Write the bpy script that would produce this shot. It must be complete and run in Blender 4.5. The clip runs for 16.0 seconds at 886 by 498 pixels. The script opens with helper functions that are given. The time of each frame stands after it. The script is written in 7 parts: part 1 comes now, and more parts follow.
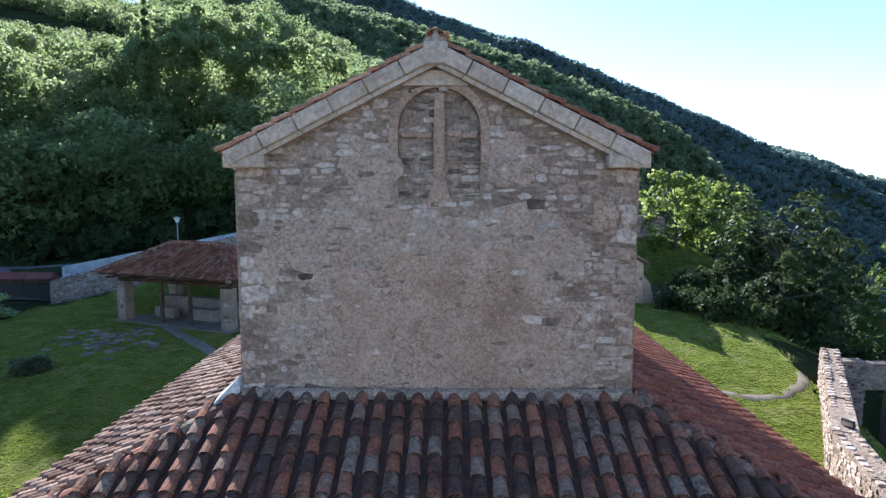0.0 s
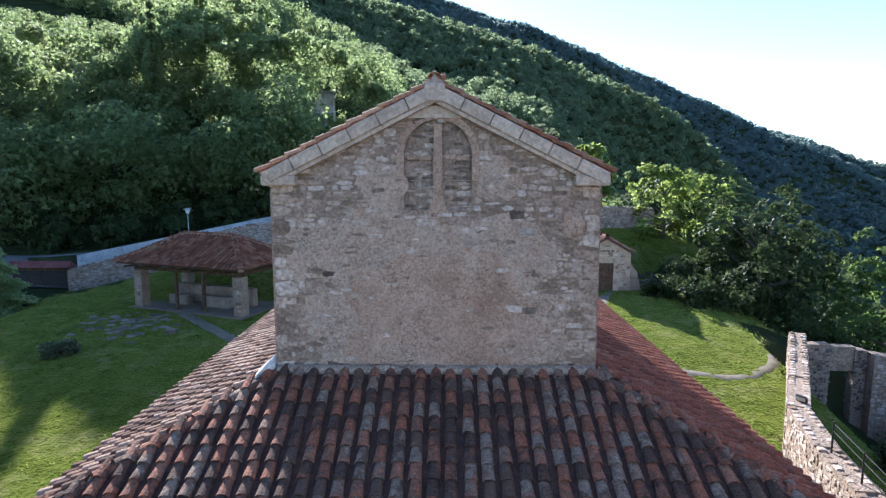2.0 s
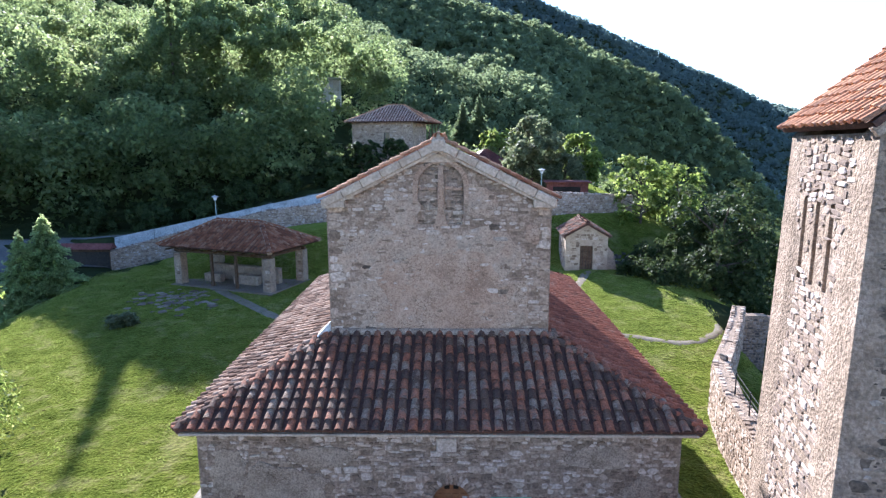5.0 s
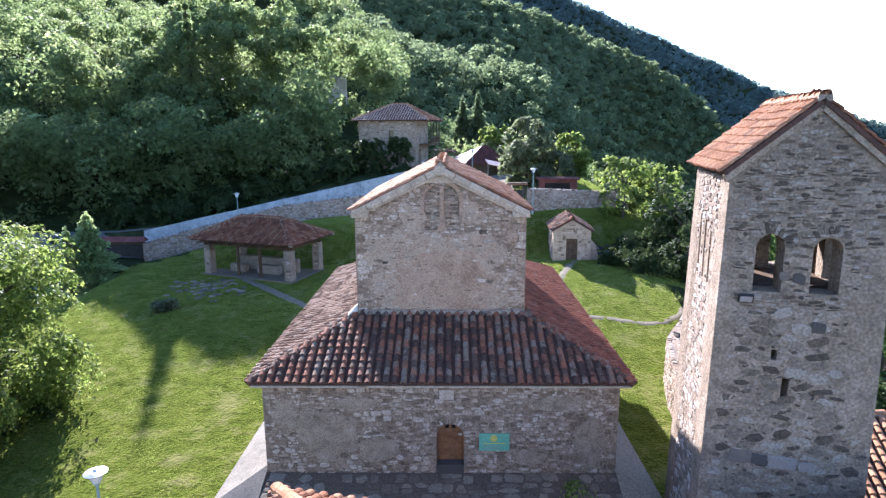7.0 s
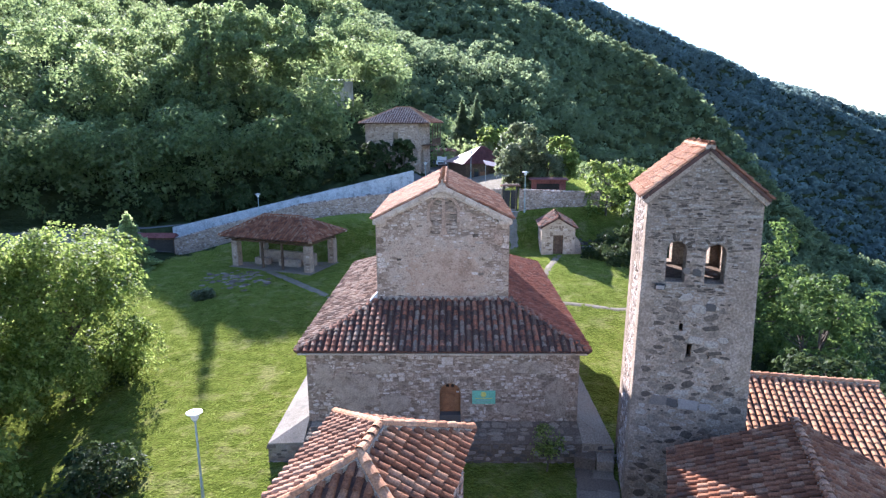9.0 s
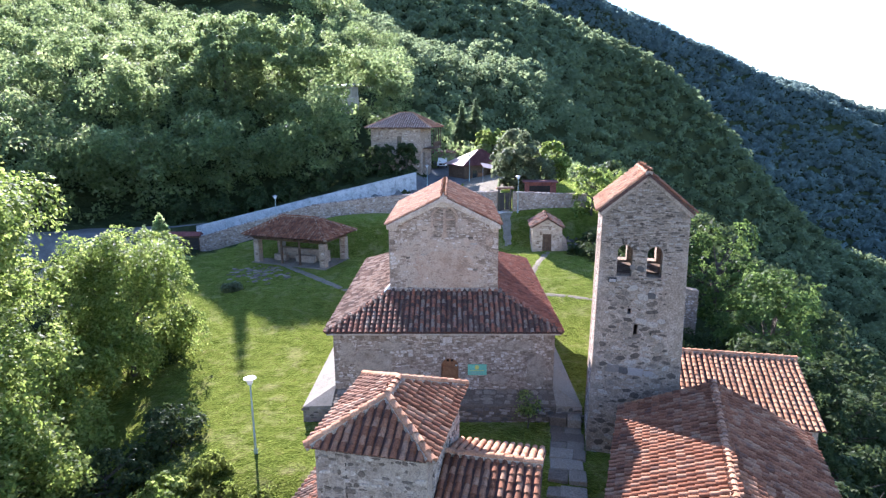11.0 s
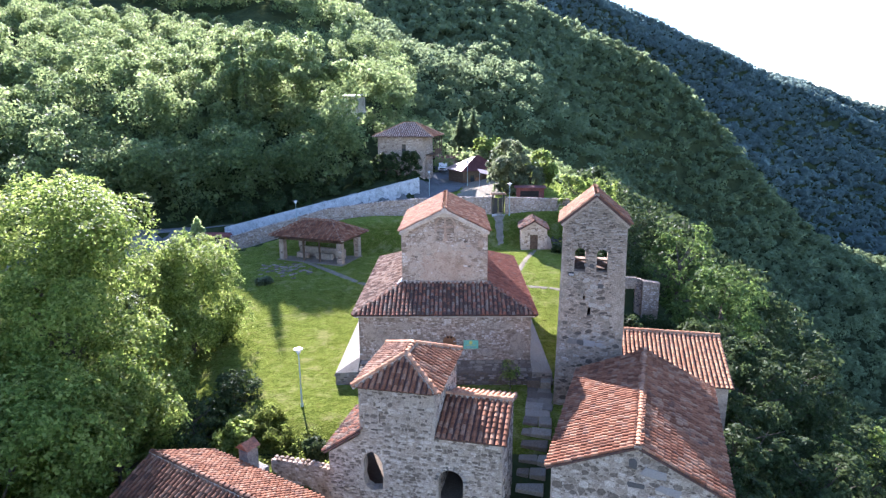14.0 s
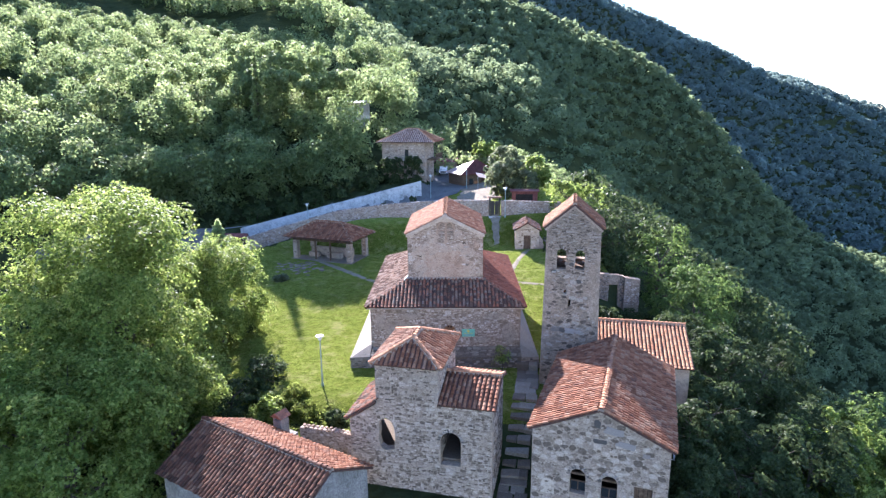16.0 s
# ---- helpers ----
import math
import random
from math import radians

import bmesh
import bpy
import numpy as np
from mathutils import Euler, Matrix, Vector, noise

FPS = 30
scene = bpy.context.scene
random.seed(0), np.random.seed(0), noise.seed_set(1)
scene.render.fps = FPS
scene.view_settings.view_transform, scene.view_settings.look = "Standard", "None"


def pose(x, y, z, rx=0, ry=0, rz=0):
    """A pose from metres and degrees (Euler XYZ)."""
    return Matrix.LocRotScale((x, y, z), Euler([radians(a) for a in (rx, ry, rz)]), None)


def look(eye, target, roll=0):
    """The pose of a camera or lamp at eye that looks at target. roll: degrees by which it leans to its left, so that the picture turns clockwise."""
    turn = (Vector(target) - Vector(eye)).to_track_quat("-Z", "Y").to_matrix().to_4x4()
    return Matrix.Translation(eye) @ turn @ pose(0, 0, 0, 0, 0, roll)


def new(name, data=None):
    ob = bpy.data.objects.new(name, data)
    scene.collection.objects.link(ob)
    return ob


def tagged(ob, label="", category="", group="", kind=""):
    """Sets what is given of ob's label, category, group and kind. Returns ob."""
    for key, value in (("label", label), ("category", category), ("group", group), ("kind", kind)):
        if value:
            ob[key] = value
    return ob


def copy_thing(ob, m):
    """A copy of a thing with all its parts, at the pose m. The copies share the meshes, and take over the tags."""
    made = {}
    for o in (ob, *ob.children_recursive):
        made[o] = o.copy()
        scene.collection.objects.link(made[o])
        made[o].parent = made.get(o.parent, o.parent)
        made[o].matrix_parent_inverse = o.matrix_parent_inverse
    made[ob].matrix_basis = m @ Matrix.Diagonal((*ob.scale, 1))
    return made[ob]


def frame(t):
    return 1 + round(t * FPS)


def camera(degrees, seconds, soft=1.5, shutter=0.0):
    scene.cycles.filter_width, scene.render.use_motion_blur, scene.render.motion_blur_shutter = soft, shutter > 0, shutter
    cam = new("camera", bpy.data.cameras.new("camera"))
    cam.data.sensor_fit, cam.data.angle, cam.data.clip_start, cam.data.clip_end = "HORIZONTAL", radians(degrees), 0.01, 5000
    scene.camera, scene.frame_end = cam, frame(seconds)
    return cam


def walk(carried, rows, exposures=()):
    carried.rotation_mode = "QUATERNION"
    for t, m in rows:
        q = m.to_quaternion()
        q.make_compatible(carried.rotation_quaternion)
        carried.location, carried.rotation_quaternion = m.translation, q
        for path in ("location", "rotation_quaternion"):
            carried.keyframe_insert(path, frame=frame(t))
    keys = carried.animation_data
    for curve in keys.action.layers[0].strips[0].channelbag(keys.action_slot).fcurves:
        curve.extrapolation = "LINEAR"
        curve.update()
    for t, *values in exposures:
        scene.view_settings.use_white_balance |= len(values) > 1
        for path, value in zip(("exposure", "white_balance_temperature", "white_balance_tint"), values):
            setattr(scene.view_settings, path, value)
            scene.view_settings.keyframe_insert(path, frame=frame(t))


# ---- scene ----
# camera and its flight: seconds, place, turn
cam = camera(74.0, 16.0, soft=1.35)
ROWS = [
    (0.0, 0.259, -1.272, 9.284, 83.938, -0.020, 0.688),
    (0.5, 0.261, -1.704, 9.401, 83.742, -0.008, 0.615),
    (1.0, 0.274, -2.218, 9.541, 83.358, -0.012, 0.573),
    (1.5, 0.292, -2.816, 9.703, 82.935, -0.002, 0.579),
    (2.0, 0.312, -3.500, 9.888, 82.503, 0.012, 0.614),
    (2.5, 0.324, -4.267, 10.105, 82.053, 0.024, 0.629),
    (3.0, 0.337, -5.114, 10.336, 81.624, 0.026, 0.645),
    (3.5, 0.342, -6.034, 10.597, 81.187, 0.047, 0.658),
    (4.0, 0.348, -7.033, 10.880, 80.750, 0.049, 0.672),
    (6.5, 0.443, -13.263, 12.627, 78.959, 0.253, 0.786),
    (7.0, 0.470, -14.784, 13.036, 78.671, 0.265, 0.807),
    (7.5, 0.490, -16.377, 13.480, 78.395, 0.288, 0.825),
    (8.0, 0.528, -18.020, 13.920, 78.179, 0.302, 0.865),
    (8.5, 0.512, -19.682, 14.367, 77.995, 0.261, 0.859),
    (9.0, 0.524, -21.319, 14.833, 77.772, 0.301, 0.854),
    (11.5, 0.599, -29.479, 17.113, 77.069, 0.364, 0.878),
    (12.0, 0.610, -31.093, 17.563, 76.964, 0.385, 0.882),
    (12.5, 0.624, -32.712, 18.018, 76.871, 0.394, 0.877),
    (13.0, 0.648, -34.353, 18.471, 76.819, 0.405, 0.881),
    (13.5, 0.663, -35.993, 18.942, 76.738, 0.404, 0.876),
    (14.0, 0.682, -37.618, 19.393, 76.689, 0.424, 0.878),
    (14.5, 0.714, -39.260, 19.846, 76.631, 0.456, 0.889),
    (15.0, 0.729, -40.893, 20.307, 76.574, 0.467, 0.901),
    (15.5, 0.730, -42.530, 20.746, 76.519, 0.476, 0.893),
    (16.0, 0.739, -44.163, 21.211, 76.465, 0.477, 0.895),
]
walk(cam, [(t, pose(x, y, z, rx, ry, rz)) for t, x, y, z, rx, ry, rz in ROWS], [(0.0, 1.63, 5650, 12), (4.0, 1.93, 5650, 14), (9.0, 2.22, 5700, 18), (16.0, 2.53, 5800, 21)])

# world, sun, exposure
SUN_AZ, SUN_EL = radians(-20.0), radians(27.5)
SKY, SUN = 0.102, 5.0
world = bpy.data.worlds.new("sky")
scene.world = world
world.use_nodes = True
nt = world.node_tree
sky = nt.nodes.new("ShaderNodeTexSky")
sky.sky_type, sky.sun_disc = "NISHITA", False
sky.sun_elevation, sky.sun_rotation = SUN_EL, SUN_AZ
sky.air_density, sky.dust_density, sky.ozone_density, sky.altitude = 1.0, 0.2, 3.0, 400
nt.links.new(sky.outputs[0], nt.nodes["Background"].inputs[0])
nt.nodes["Background"].inputs[1].default_value = SKY
sun = new("sun", bpy.data.lights.new("sun", "SUN"))
sun.data.energy, sun.data.angle, sun.data.color = SUN, radians(0.6), (1.0, 0.94, 0.86)
sun_from = Vector((math.sin(SUN_AZ) * math.cos(SUN_EL), math.cos(SUN_AZ) * math.cos(SUN_EL), math.sin(SUN_EL)))
sun.matrix_world = look(sun_from * 100, (0, 0, 0))



# ---- materials ----
def material(name, colours, scale=1.0, rough=0.9, bump=0.3, fine=18.0, vary=0.0, stain=None, stain_scale=0.5, leafy=0.0, metal=0.0, bump_size=0.02, overlay=0.55, spec=None, sheen=None, cracks=0.0, specks=None):
    """Noise-mixed surface: colours at two scales, optional change from piece to piece, stains and bump."""
    m = bpy.data.materials.new(name)
    m.use_nodes = True
    t = m.node_tree
    n, l = t.nodes, t.links
    b = n["Principled BSDF"]
    co = n.new("ShaderNodeTexCoord")
    geo = n.new("ShaderNodeNewGeometry")
    n1 = n.new("ShaderNodeTexNoise")
    n1.inputs["Scale"].default_value, n1.inputs["Detail"].default_value, n1.inputs["Roughness"].default_value = scale, 7, 0.7
    l.new(geo.outputs["Position"], n1.inputs["Vector"])
    ramp = n.new("ShaderNodeValToRGB")
    e = ramp.color_ramp.elements
    lo, hi = 0.32, 0.68
    while len(e) < len(colours):
        e.new(0.5)
    for i, c in enumerate(colours):
        e[i].position = lo + (hi - lo) * i / max(1, len(colours) - 1)
        e[i].color = (*c, 1)
    src = n1.outputs["Fac"]
    if vary:
        oi = n.new("ShaderNodeObjectInfo")
        add = n.new("ShaderNodeMath")
        add.operation = "ADD"
        l.new(oi.outputs["Random"], add.inputs[0])
        l.new(geo.outputs["Random Per Island"], add.inputs[1])
        fr = n.new("ShaderNodeMath")
        fr.operation = "FRACT"
        l.new(add.outputs[0], fr.inputs[0])
        mx = n.new("ShaderNodeMix")
        mx.inputs[0].default_value = vary
        l.new(n1.outputs["Fac"], mx.inputs[2])
        l.new(fr.outputs[0], mx.inputs[3])
        src = mx.outputs[0]
    l.new(src, ramp.inputs[0])
    n2 = n.new("ShaderNodeTexNoise")
    n2.inputs["Scale"].default_value, n2.inputs["Detail"].default_value = fine, 4
    l.new(geo.outputs["Position"], n2.inputs["Vector"])
    mul = n.new("ShaderNodeMix")
    mul.data_type, mul.blend_type = "RGBA", "OVERLAY"
    mul.inputs[0].default_value = overlay
    l.new(ramp.outputs[0], mul.inputs[6])
    l.new(n2.outputs["Fac"], mul.inputs[7])
    col = mul.outputs[2]
    if stain:
        n3 = n.new("ShaderNodeTexNoise")
        n3.inputs["Scale"].default_value, n3.inputs["Detail"].default_value, n3.inputs["Roughness"].default_value = stain_scale, 7, 0.7
        l.new(geo.outputs["Position"], n3.inputs["Vector"])
        mr = n.new("ShaderNodeMapRange")
        mr.inputs[1].default_value, mr.inputs[2].default_value, mr.inputs[4].default_value = 0.52, 0.68, 0.75
        l.new(n3.outputs["Fac"], mr.inputs[0])
        sm = n.new("ShaderNodeMix")
        sm.data_type = "RGBA"
        sm.inputs[7].default_value = (*stain, 1)
        l.new(mr.outputs[0], sm.inputs[0])
        l.new(col, sm.inputs[6])
        col = sm.outputs[2]
    height = n2.outputs["Fac"]
    if specks:
        # short dark pits and open joints, wider than high
        flat = n.new("ShaderNodeMapping")
        flat.inputs["Scale"].default_value = (1.0, 1.0, 2.1)
        l.new(geo.outputs["Position"], flat.inputs["Vector"])
        n6 = n.new("ShaderNodeTexNoise")
        n6.inputs["Scale"].default_value, n6.inputs["Detail"].default_value, n6.inputs["Roughness"].default_value = specks[0], 6, 0.72
        l.new(flat.outputs[0], n6.inputs["Vector"])
        pit = n.new("ShaderNodeMapRange")
        pit.inputs[1].default_value, pit.inputs[2].default_value, pit.inputs[4].default_value = specks[1], specks[1] + 0.09, 1.0
        l.new(n6.outputs["Fac"], pit.inputs[0])
        pm = n.new("ShaderNodeMix")
        pm.data_type, pm.blend_type = "RGBA", "MULTIPLY"
        pm.inputs[7].default_value = (*specks[2], 1)
        l.new(pit.outputs[0], pm.inputs[0])
        l.new(col, pm.inputs[6])
        col = pm.outputs[2]
    if cracks:
        # hairline joints in broken patches
        warp = n.new("ShaderNodeMix")
        warp.data_type = "VECTOR"
        warp.inputs[0].default_value = 0.22
        n4 = n.new("ShaderNodeTexNoise")
        n4.inputs["Scale"].default_value, n4.inputs["Detail"].default_value = cracks * 1.3, 4
        l.new(geo.outputs["Position"], n4.inputs["Vector"])
        l.new(geo.outputs["Position"], warp.inputs[4])
        l.new(n4.outputs["Color"], warp.inputs[5])
        mp = n.new("ShaderNodeMapping")
        mp.inputs["Scale"].default_value = (1.0, 1.0, 2.0)
        l.new(warp.outputs[1], mp.inputs["Vector"])
        vo = n.new("ShaderNodeTexVoronoi")
        vo.feature = "DISTANCE_TO_EDGE"
        vo.inputs["Scale"].default_value = cracks
        l.new(mp.outputs[0], vo.inputs["Vector"])
        line = n.new("ShaderNodeMapRange")
        line.inputs[1].default_value, line.inputs[2].default_value, line.inputs[3].default_value, line.inputs[4].default_value = 0.0, 0.065, 1.0, 0.0
        l.new(vo.outputs["Distance"], line.inputs[0])
        mask = n.new("ShaderNodeMapRange")
        mask.inputs[1].default_value, mask.inputs[2].default_value = 0.44, 0.68
        n5 = n.new("ShaderNodeTexNoise")
        n5.inputs["Scale"].default_value, n5.inputs["Detail"].default_value = 1.1, 5
        l.new(geo.outputs["Position"], n5.inputs["Vector"])
        l.new(n5.outputs["Fac"], mask.inputs[0])
        both = n.new("ShaderNodeMath")
        both.operation = "MULTIPLY"
        l.new(line.outputs[0], both.inputs[0])
        l.new(mask.outputs[0], both.inputs[1])
        dark = n.new("ShaderNodeMix")
        dark.data_type = "RGBA"
        dark.blend_type = "MULTIPLY"
        dark.inputs[7].default_value = (0.4, 0.365, 0.33, 1)
        l.new(both.outputs[0], dark.inputs[0])
        l.new(col, dark.inputs[6])
        col = dark.outputs[2]
        sub = n.new("ShaderNodeMath")
        sub.operation = "SUBTRACT"
        l.new(n2.outputs["Fac"], sub.inputs[0])
        soft_line = n.new("ShaderNodeMath")
        soft_line.operation = "MULTIPLY"
        soft_line.inputs[1].default_value = 0.35
        l.new(both.outputs[0], soft_line.inputs[0])
        l.new(soft_line.outputs[0], sub.inputs[1])
        height = sub.outputs[0]
    l.new(col, b.inputs["Base Color"])
    b.inputs["Roughness"].default_value, b.inputs["Metallic"].default_value = rough, metal
    b.inputs["Specular IOR Level"].default_value = spec if spec is not None else (0.4 if leafy else 0.1)
    if sheen:
        b.inputs["Sheen Weight"].default_value, b.inputs["Sheen Roughness"].default_value = sheen[0], 0.45
        b.inputs["Sheen Tint"].default_value = (*sheen[1], 1)
    if bump:
        bp = n.new("ShaderNodeBump")
        bp.inputs["Strength"].default_value, bp.inputs["Distance"].default_value = bump, bump_size
        l.new(height, bp.inputs["Height"])
        l.new(bp.outputs[0], b.inputs["Normal"])
    if leafy:
        tr = n.new("ShaderNodeBsdfTranslucent")
        hs = n.new("ShaderNodeHueSaturation")
        hs.inputs["Hue"].default_value, hs.inputs["Saturation"].default_value, hs.inputs["Value"].default_value = 0.489, 1.0, 2.6
        l.new(col, hs.inputs["Color"])
        l.new(hs.outputs[0], tr.inputs["Color"])
        mix = n.new("ShaderNodeMixShader")
        mix.inputs[0].default_value = leafy
        l.new(b.outputs[0], mix.inputs[1])
        l.new(tr.outputs[0], mix.inputs[2])
        l.new(mix.outputs[0], n["Material Output"].inputs["Surface"])
    return m


MORTAR = material("lime_mortar", [(0.3, 0.212, 0.155), (0.385, 0.282, 0.21), (0.44, 0.338, 0.258), (0.51, 0.42, 0.34)], 2.2, 0.95, 0.7, 20, stain=(0.225, 0.172, 0.128), stain_scale=2.2, bump_size=0.03, overlay=0.75, cracks=6.5, specks=(9.0, 0.58, (0.48, 0.44, 0.4)))
MORTAR_GREY = material("grey_mortar", [(0.255, 0.195, 0.146), (0.356, 0.277, 0.212), (0.428, 0.338, 0.262)], 2.0, 0.95, 1.0, 22, stain=(0.210, 0.164, 0.129), stain_scale=3.0, bump_size=0.04, overlay=0.95, cracks=7.0)
MORTAR_TOWER = material("brown_grey_mortar", [(0.203, 0.152, 0.114), (0.277, 0.212, 0.160), (0.361, 0.284, 0.224)], 1.3, 0.95, 1.0, 12, stain=(0.158, 0.122, 0.096), stain_scale=2.4, bump_size=0.06, overlay=0.9)
STONE_WARM = material("warm_rubble_stone", [(0.2, 0.146, 0.107), (0.295, 0.217, 0.162), (0.37, 0.28, 0.212), (0.42, 0.333, 0.262), (0.48, 0.4, 0.335)], 3.0, 0.9, 0.6, 14, vary=0.42, overlay=0.8, bump_size=0.03)
TILE_GREY = material("bleached_grey_tile", [(0.116, 0.064, 0.042), (0.210, 0.118, 0.078), (0.284, 0.170, 0.113), (0.357, 0.242, 0.172)], 1.5, 0.85, 0.6, 18, vary=0.6, stain=(0.085, 0.062, 0.052), stain_scale=2.2, overlay=0.9)
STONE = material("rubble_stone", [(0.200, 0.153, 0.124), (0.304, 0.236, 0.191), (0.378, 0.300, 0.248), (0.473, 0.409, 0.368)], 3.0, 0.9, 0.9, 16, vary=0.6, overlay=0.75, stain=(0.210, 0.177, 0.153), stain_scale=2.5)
STONE_PALE = material("pale_stone", [(0.193, 0.140, 0.102), (0.290, 0.215, 0.160), (0.364, 0.275, 0.208), (0.423, 0.328, 0.253), (0.514, 0.424, 0.351)], 2.6, 0.9, 1.0, 14, vary=0.5, overlay=0.9, bump_size=0.03)
STONE_DARK = material("dark_fieldstone", [(0.095, 0.084, 0.076), (0.158, 0.133, 0.115), (0.210, 0.167, 0.138), (0.284, 0.246, 0.220)], 3.0, 0.9, 0.8, 30, vary=0.7)
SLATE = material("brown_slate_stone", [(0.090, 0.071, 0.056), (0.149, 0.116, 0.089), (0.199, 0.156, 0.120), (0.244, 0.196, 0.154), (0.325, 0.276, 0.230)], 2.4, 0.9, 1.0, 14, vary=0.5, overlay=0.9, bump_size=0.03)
FIELDSTONE = material("grey_fieldstone", [(0.14, 0.107, 0.081), (0.225, 0.173, 0.132), (0.305, 0.237, 0.183), (0.375, 0.296, 0.232), (0.45, 0.362, 0.288)], 3.0, 0.9, 0.9, 14, vary=0.55, overlay=0.9)
JOINT = material("recessed_joint_mortar", [(0.214, 0.158, 0.115), (0.300, 0.222, 0.166), (0.374, 0.285, 0.218)], 1.6, 0.95, 1.0, 14, stain=(0.158, 0.120, 0.096), stain_scale=2.8, bump_size=0.05, overlay=0.9)
APRON = material("weathered_cement", [(0.162, 0.144, 0.119), (0.214, 0.189, 0.160), (0.257, 0.230, 0.193)], 0.8, 0.9, 0.5, 20, stain=(0.12, 0.115, 0.1), stain_scale=0.9, overlay=0.8)
RENDER = material("tan_lime_render", [(0.29, 0.193, 0.137), (0.36, 0.249, 0.18), (0.405, 0.289, 0.212), (0.465, 0.352, 0.27)], 1.3, 0.95, 0.6, 22, stain=(0.25, 0.178, 0.13), stain_scale=2.0, bump_size=0.03, overlay=0.7, cracks=5.0, specks=(9.0, 0.6, (0.5, 0.44, 0.39)))
TUFF = material("cut_tuff", [(0.4, 0.31, 0.232), (0.46, 0.366, 0.28), (0.5, 0.405, 0.315), (0.53, 0.44, 0.352)], 1.4, 0.9, 0.45, 14, vary=0.26, stain=(0.25, 0.185, 0.138), stain_scale=2.5, overlay=0.55, bump_size=0.025)
CEMENT = material("pale_cement", [(0.38, 0.36, 0.33), (0.48, 0.46, 0.43), (0.54, 0.52, 0.48)], 0.8, 0.9, 0.4, 25, stain=(0.25, 0.24, 0.22), stain_scale=0.7)
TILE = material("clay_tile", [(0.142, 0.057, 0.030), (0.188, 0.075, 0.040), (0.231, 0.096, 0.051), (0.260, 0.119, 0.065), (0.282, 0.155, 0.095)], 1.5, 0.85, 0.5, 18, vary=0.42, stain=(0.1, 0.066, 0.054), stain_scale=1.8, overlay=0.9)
TILE_RED = material("red_clay_tile", [(0.158, 0.058, 0.037), (0.215, 0.076, 0.045), (0.257, 0.091, 0.054), (0.284, 0.112, 0.069), (0.294, 0.145, 0.097)], 1.5, 0.85, 0.5, 18, vary=0.22, stain=(0.1, 0.062, 0.052), stain_scale=1.8, overlay=0.9)
# Dark tile, dimmed further so that one slope carries shade in its colour.
TILE_DARK = material("shade_dark_clay_tile", [(0.058, 0.031, 0.021), (0.092, 0.042, 0.027), (0.121, 0.053, 0.032), (0.149, 0.068, 0.041), (0.183, 0.101, 0.066)], 1.4, 0.85, 0.6, 18, vary=0.4, stain=(0.06, 0.047, 0.04), stain_scale=2.2, overlay=0.95)
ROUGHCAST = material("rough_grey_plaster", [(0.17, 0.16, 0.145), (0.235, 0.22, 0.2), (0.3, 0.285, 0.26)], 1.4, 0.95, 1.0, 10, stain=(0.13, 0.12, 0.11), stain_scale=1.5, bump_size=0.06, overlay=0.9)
TILE_OLD = material("lichened_clay_tile", [(0.088, 0.055, 0.042), (0.215, 0.09, 0.055), (0.31, 0.118, 0.067), (0.19, 0.1, 0.066), (0.35, 0.148, 0.088), (0.21, 0.127, 0.09), (0.28, 0.21, 0.156), (0.125, 0.078, 0.056)], 2.0, 0.85, 0.7, 22, vary=0.46, stain=(0.125, 0.09, 0.068), stain_scale=5.0, overlay=0.9, specks=(22.0, 0.6, (0.4, 0.38, 0.36)))
# Reflected sky on the gate house roof is put into this pale colour.
TILE_SKY_SHEEN = material("sky_sheen_pink_tile", [(0.4, 0.25, 0.19), (0.5, 0.345, 0.275), (0.58, 0.43, 0.355)], 1.5, 0.85, 0.5, 18, vary=0.35, stain=(0.22, 0.14, 0.11), stain_scale=1.6, overlay=0.85)
TILE_TAN = material("weathered_tan_tile", [(0.16, 0.078, 0.048), (0.25, 0.125, 0.076), (0.32, 0.168, 0.104), (0.4, 0.245, 0.16)], 1.8, 0.85, 0.6, 18, vary=0.5, stain=(0.12, 0.08, 0.055), stain_scale=2.2, overlay=0.9)
# Paler than TILE: sun on lit slopes is put into the colour; also ridge caps.
TILE_PALE = material("sunlit_tone_tile", [(0.333, 0.154, 0.083), (0.443, 0.217, 0.119), (0.512, 0.277, 0.159)], 1.5, 0.85, 0.5, 18, vary=0.35, stain=(0.16, 0.11, 0.09), stain_scale=1.6, overlay=0.85)
TILE_BED = material("tile_bed", [(0.056, 0.040, 0.035), (0.100, 0.056, 0.044), (0.138, 0.075, 0.056)], 4, 0.95, 0.5, 25)
SHEET = material("painted_sheet_metal", [(0.11, 0.045, 0.04), (0.16, 0.06, 0.052), (0.2, 0.085, 0.075)], 1.0, 0.7, 0.1, 8)
SHEET_PALE = material("pale_sheet_metal", [(0.5, 0.345, 0.3), (0.6, 0.43, 0.38), (0.66, 0.52, 0.47)], 0.9, 0.55, 0.2, 8, stain=(0.42, 0.26, 0.22), stain_scale=1.2, spec=0.3)
WOOD = material("weathered_timber", [(0.06, 0.04, 0.028), (0.11, 0.072, 0.048), (0.17, 0.12, 0.085)], 4, 0.8, 0.4, 30)
DOOR_WOOD = material("oiled_door_wood", [(0.16, 0.07, 0.03), (0.24, 0.11, 0.048), (0.3, 0.14, 0.065)], 5, 0.6, 0.3, 40, spec=0.4)
IRON = material("dark_iron", [(0.02, 0.02, 0.022), (0.035, 0.033, 0.031), (0.06, 0.052, 0.047)], 6, 0.7, 0.2, 40, metal=0.1, spec=0.3)
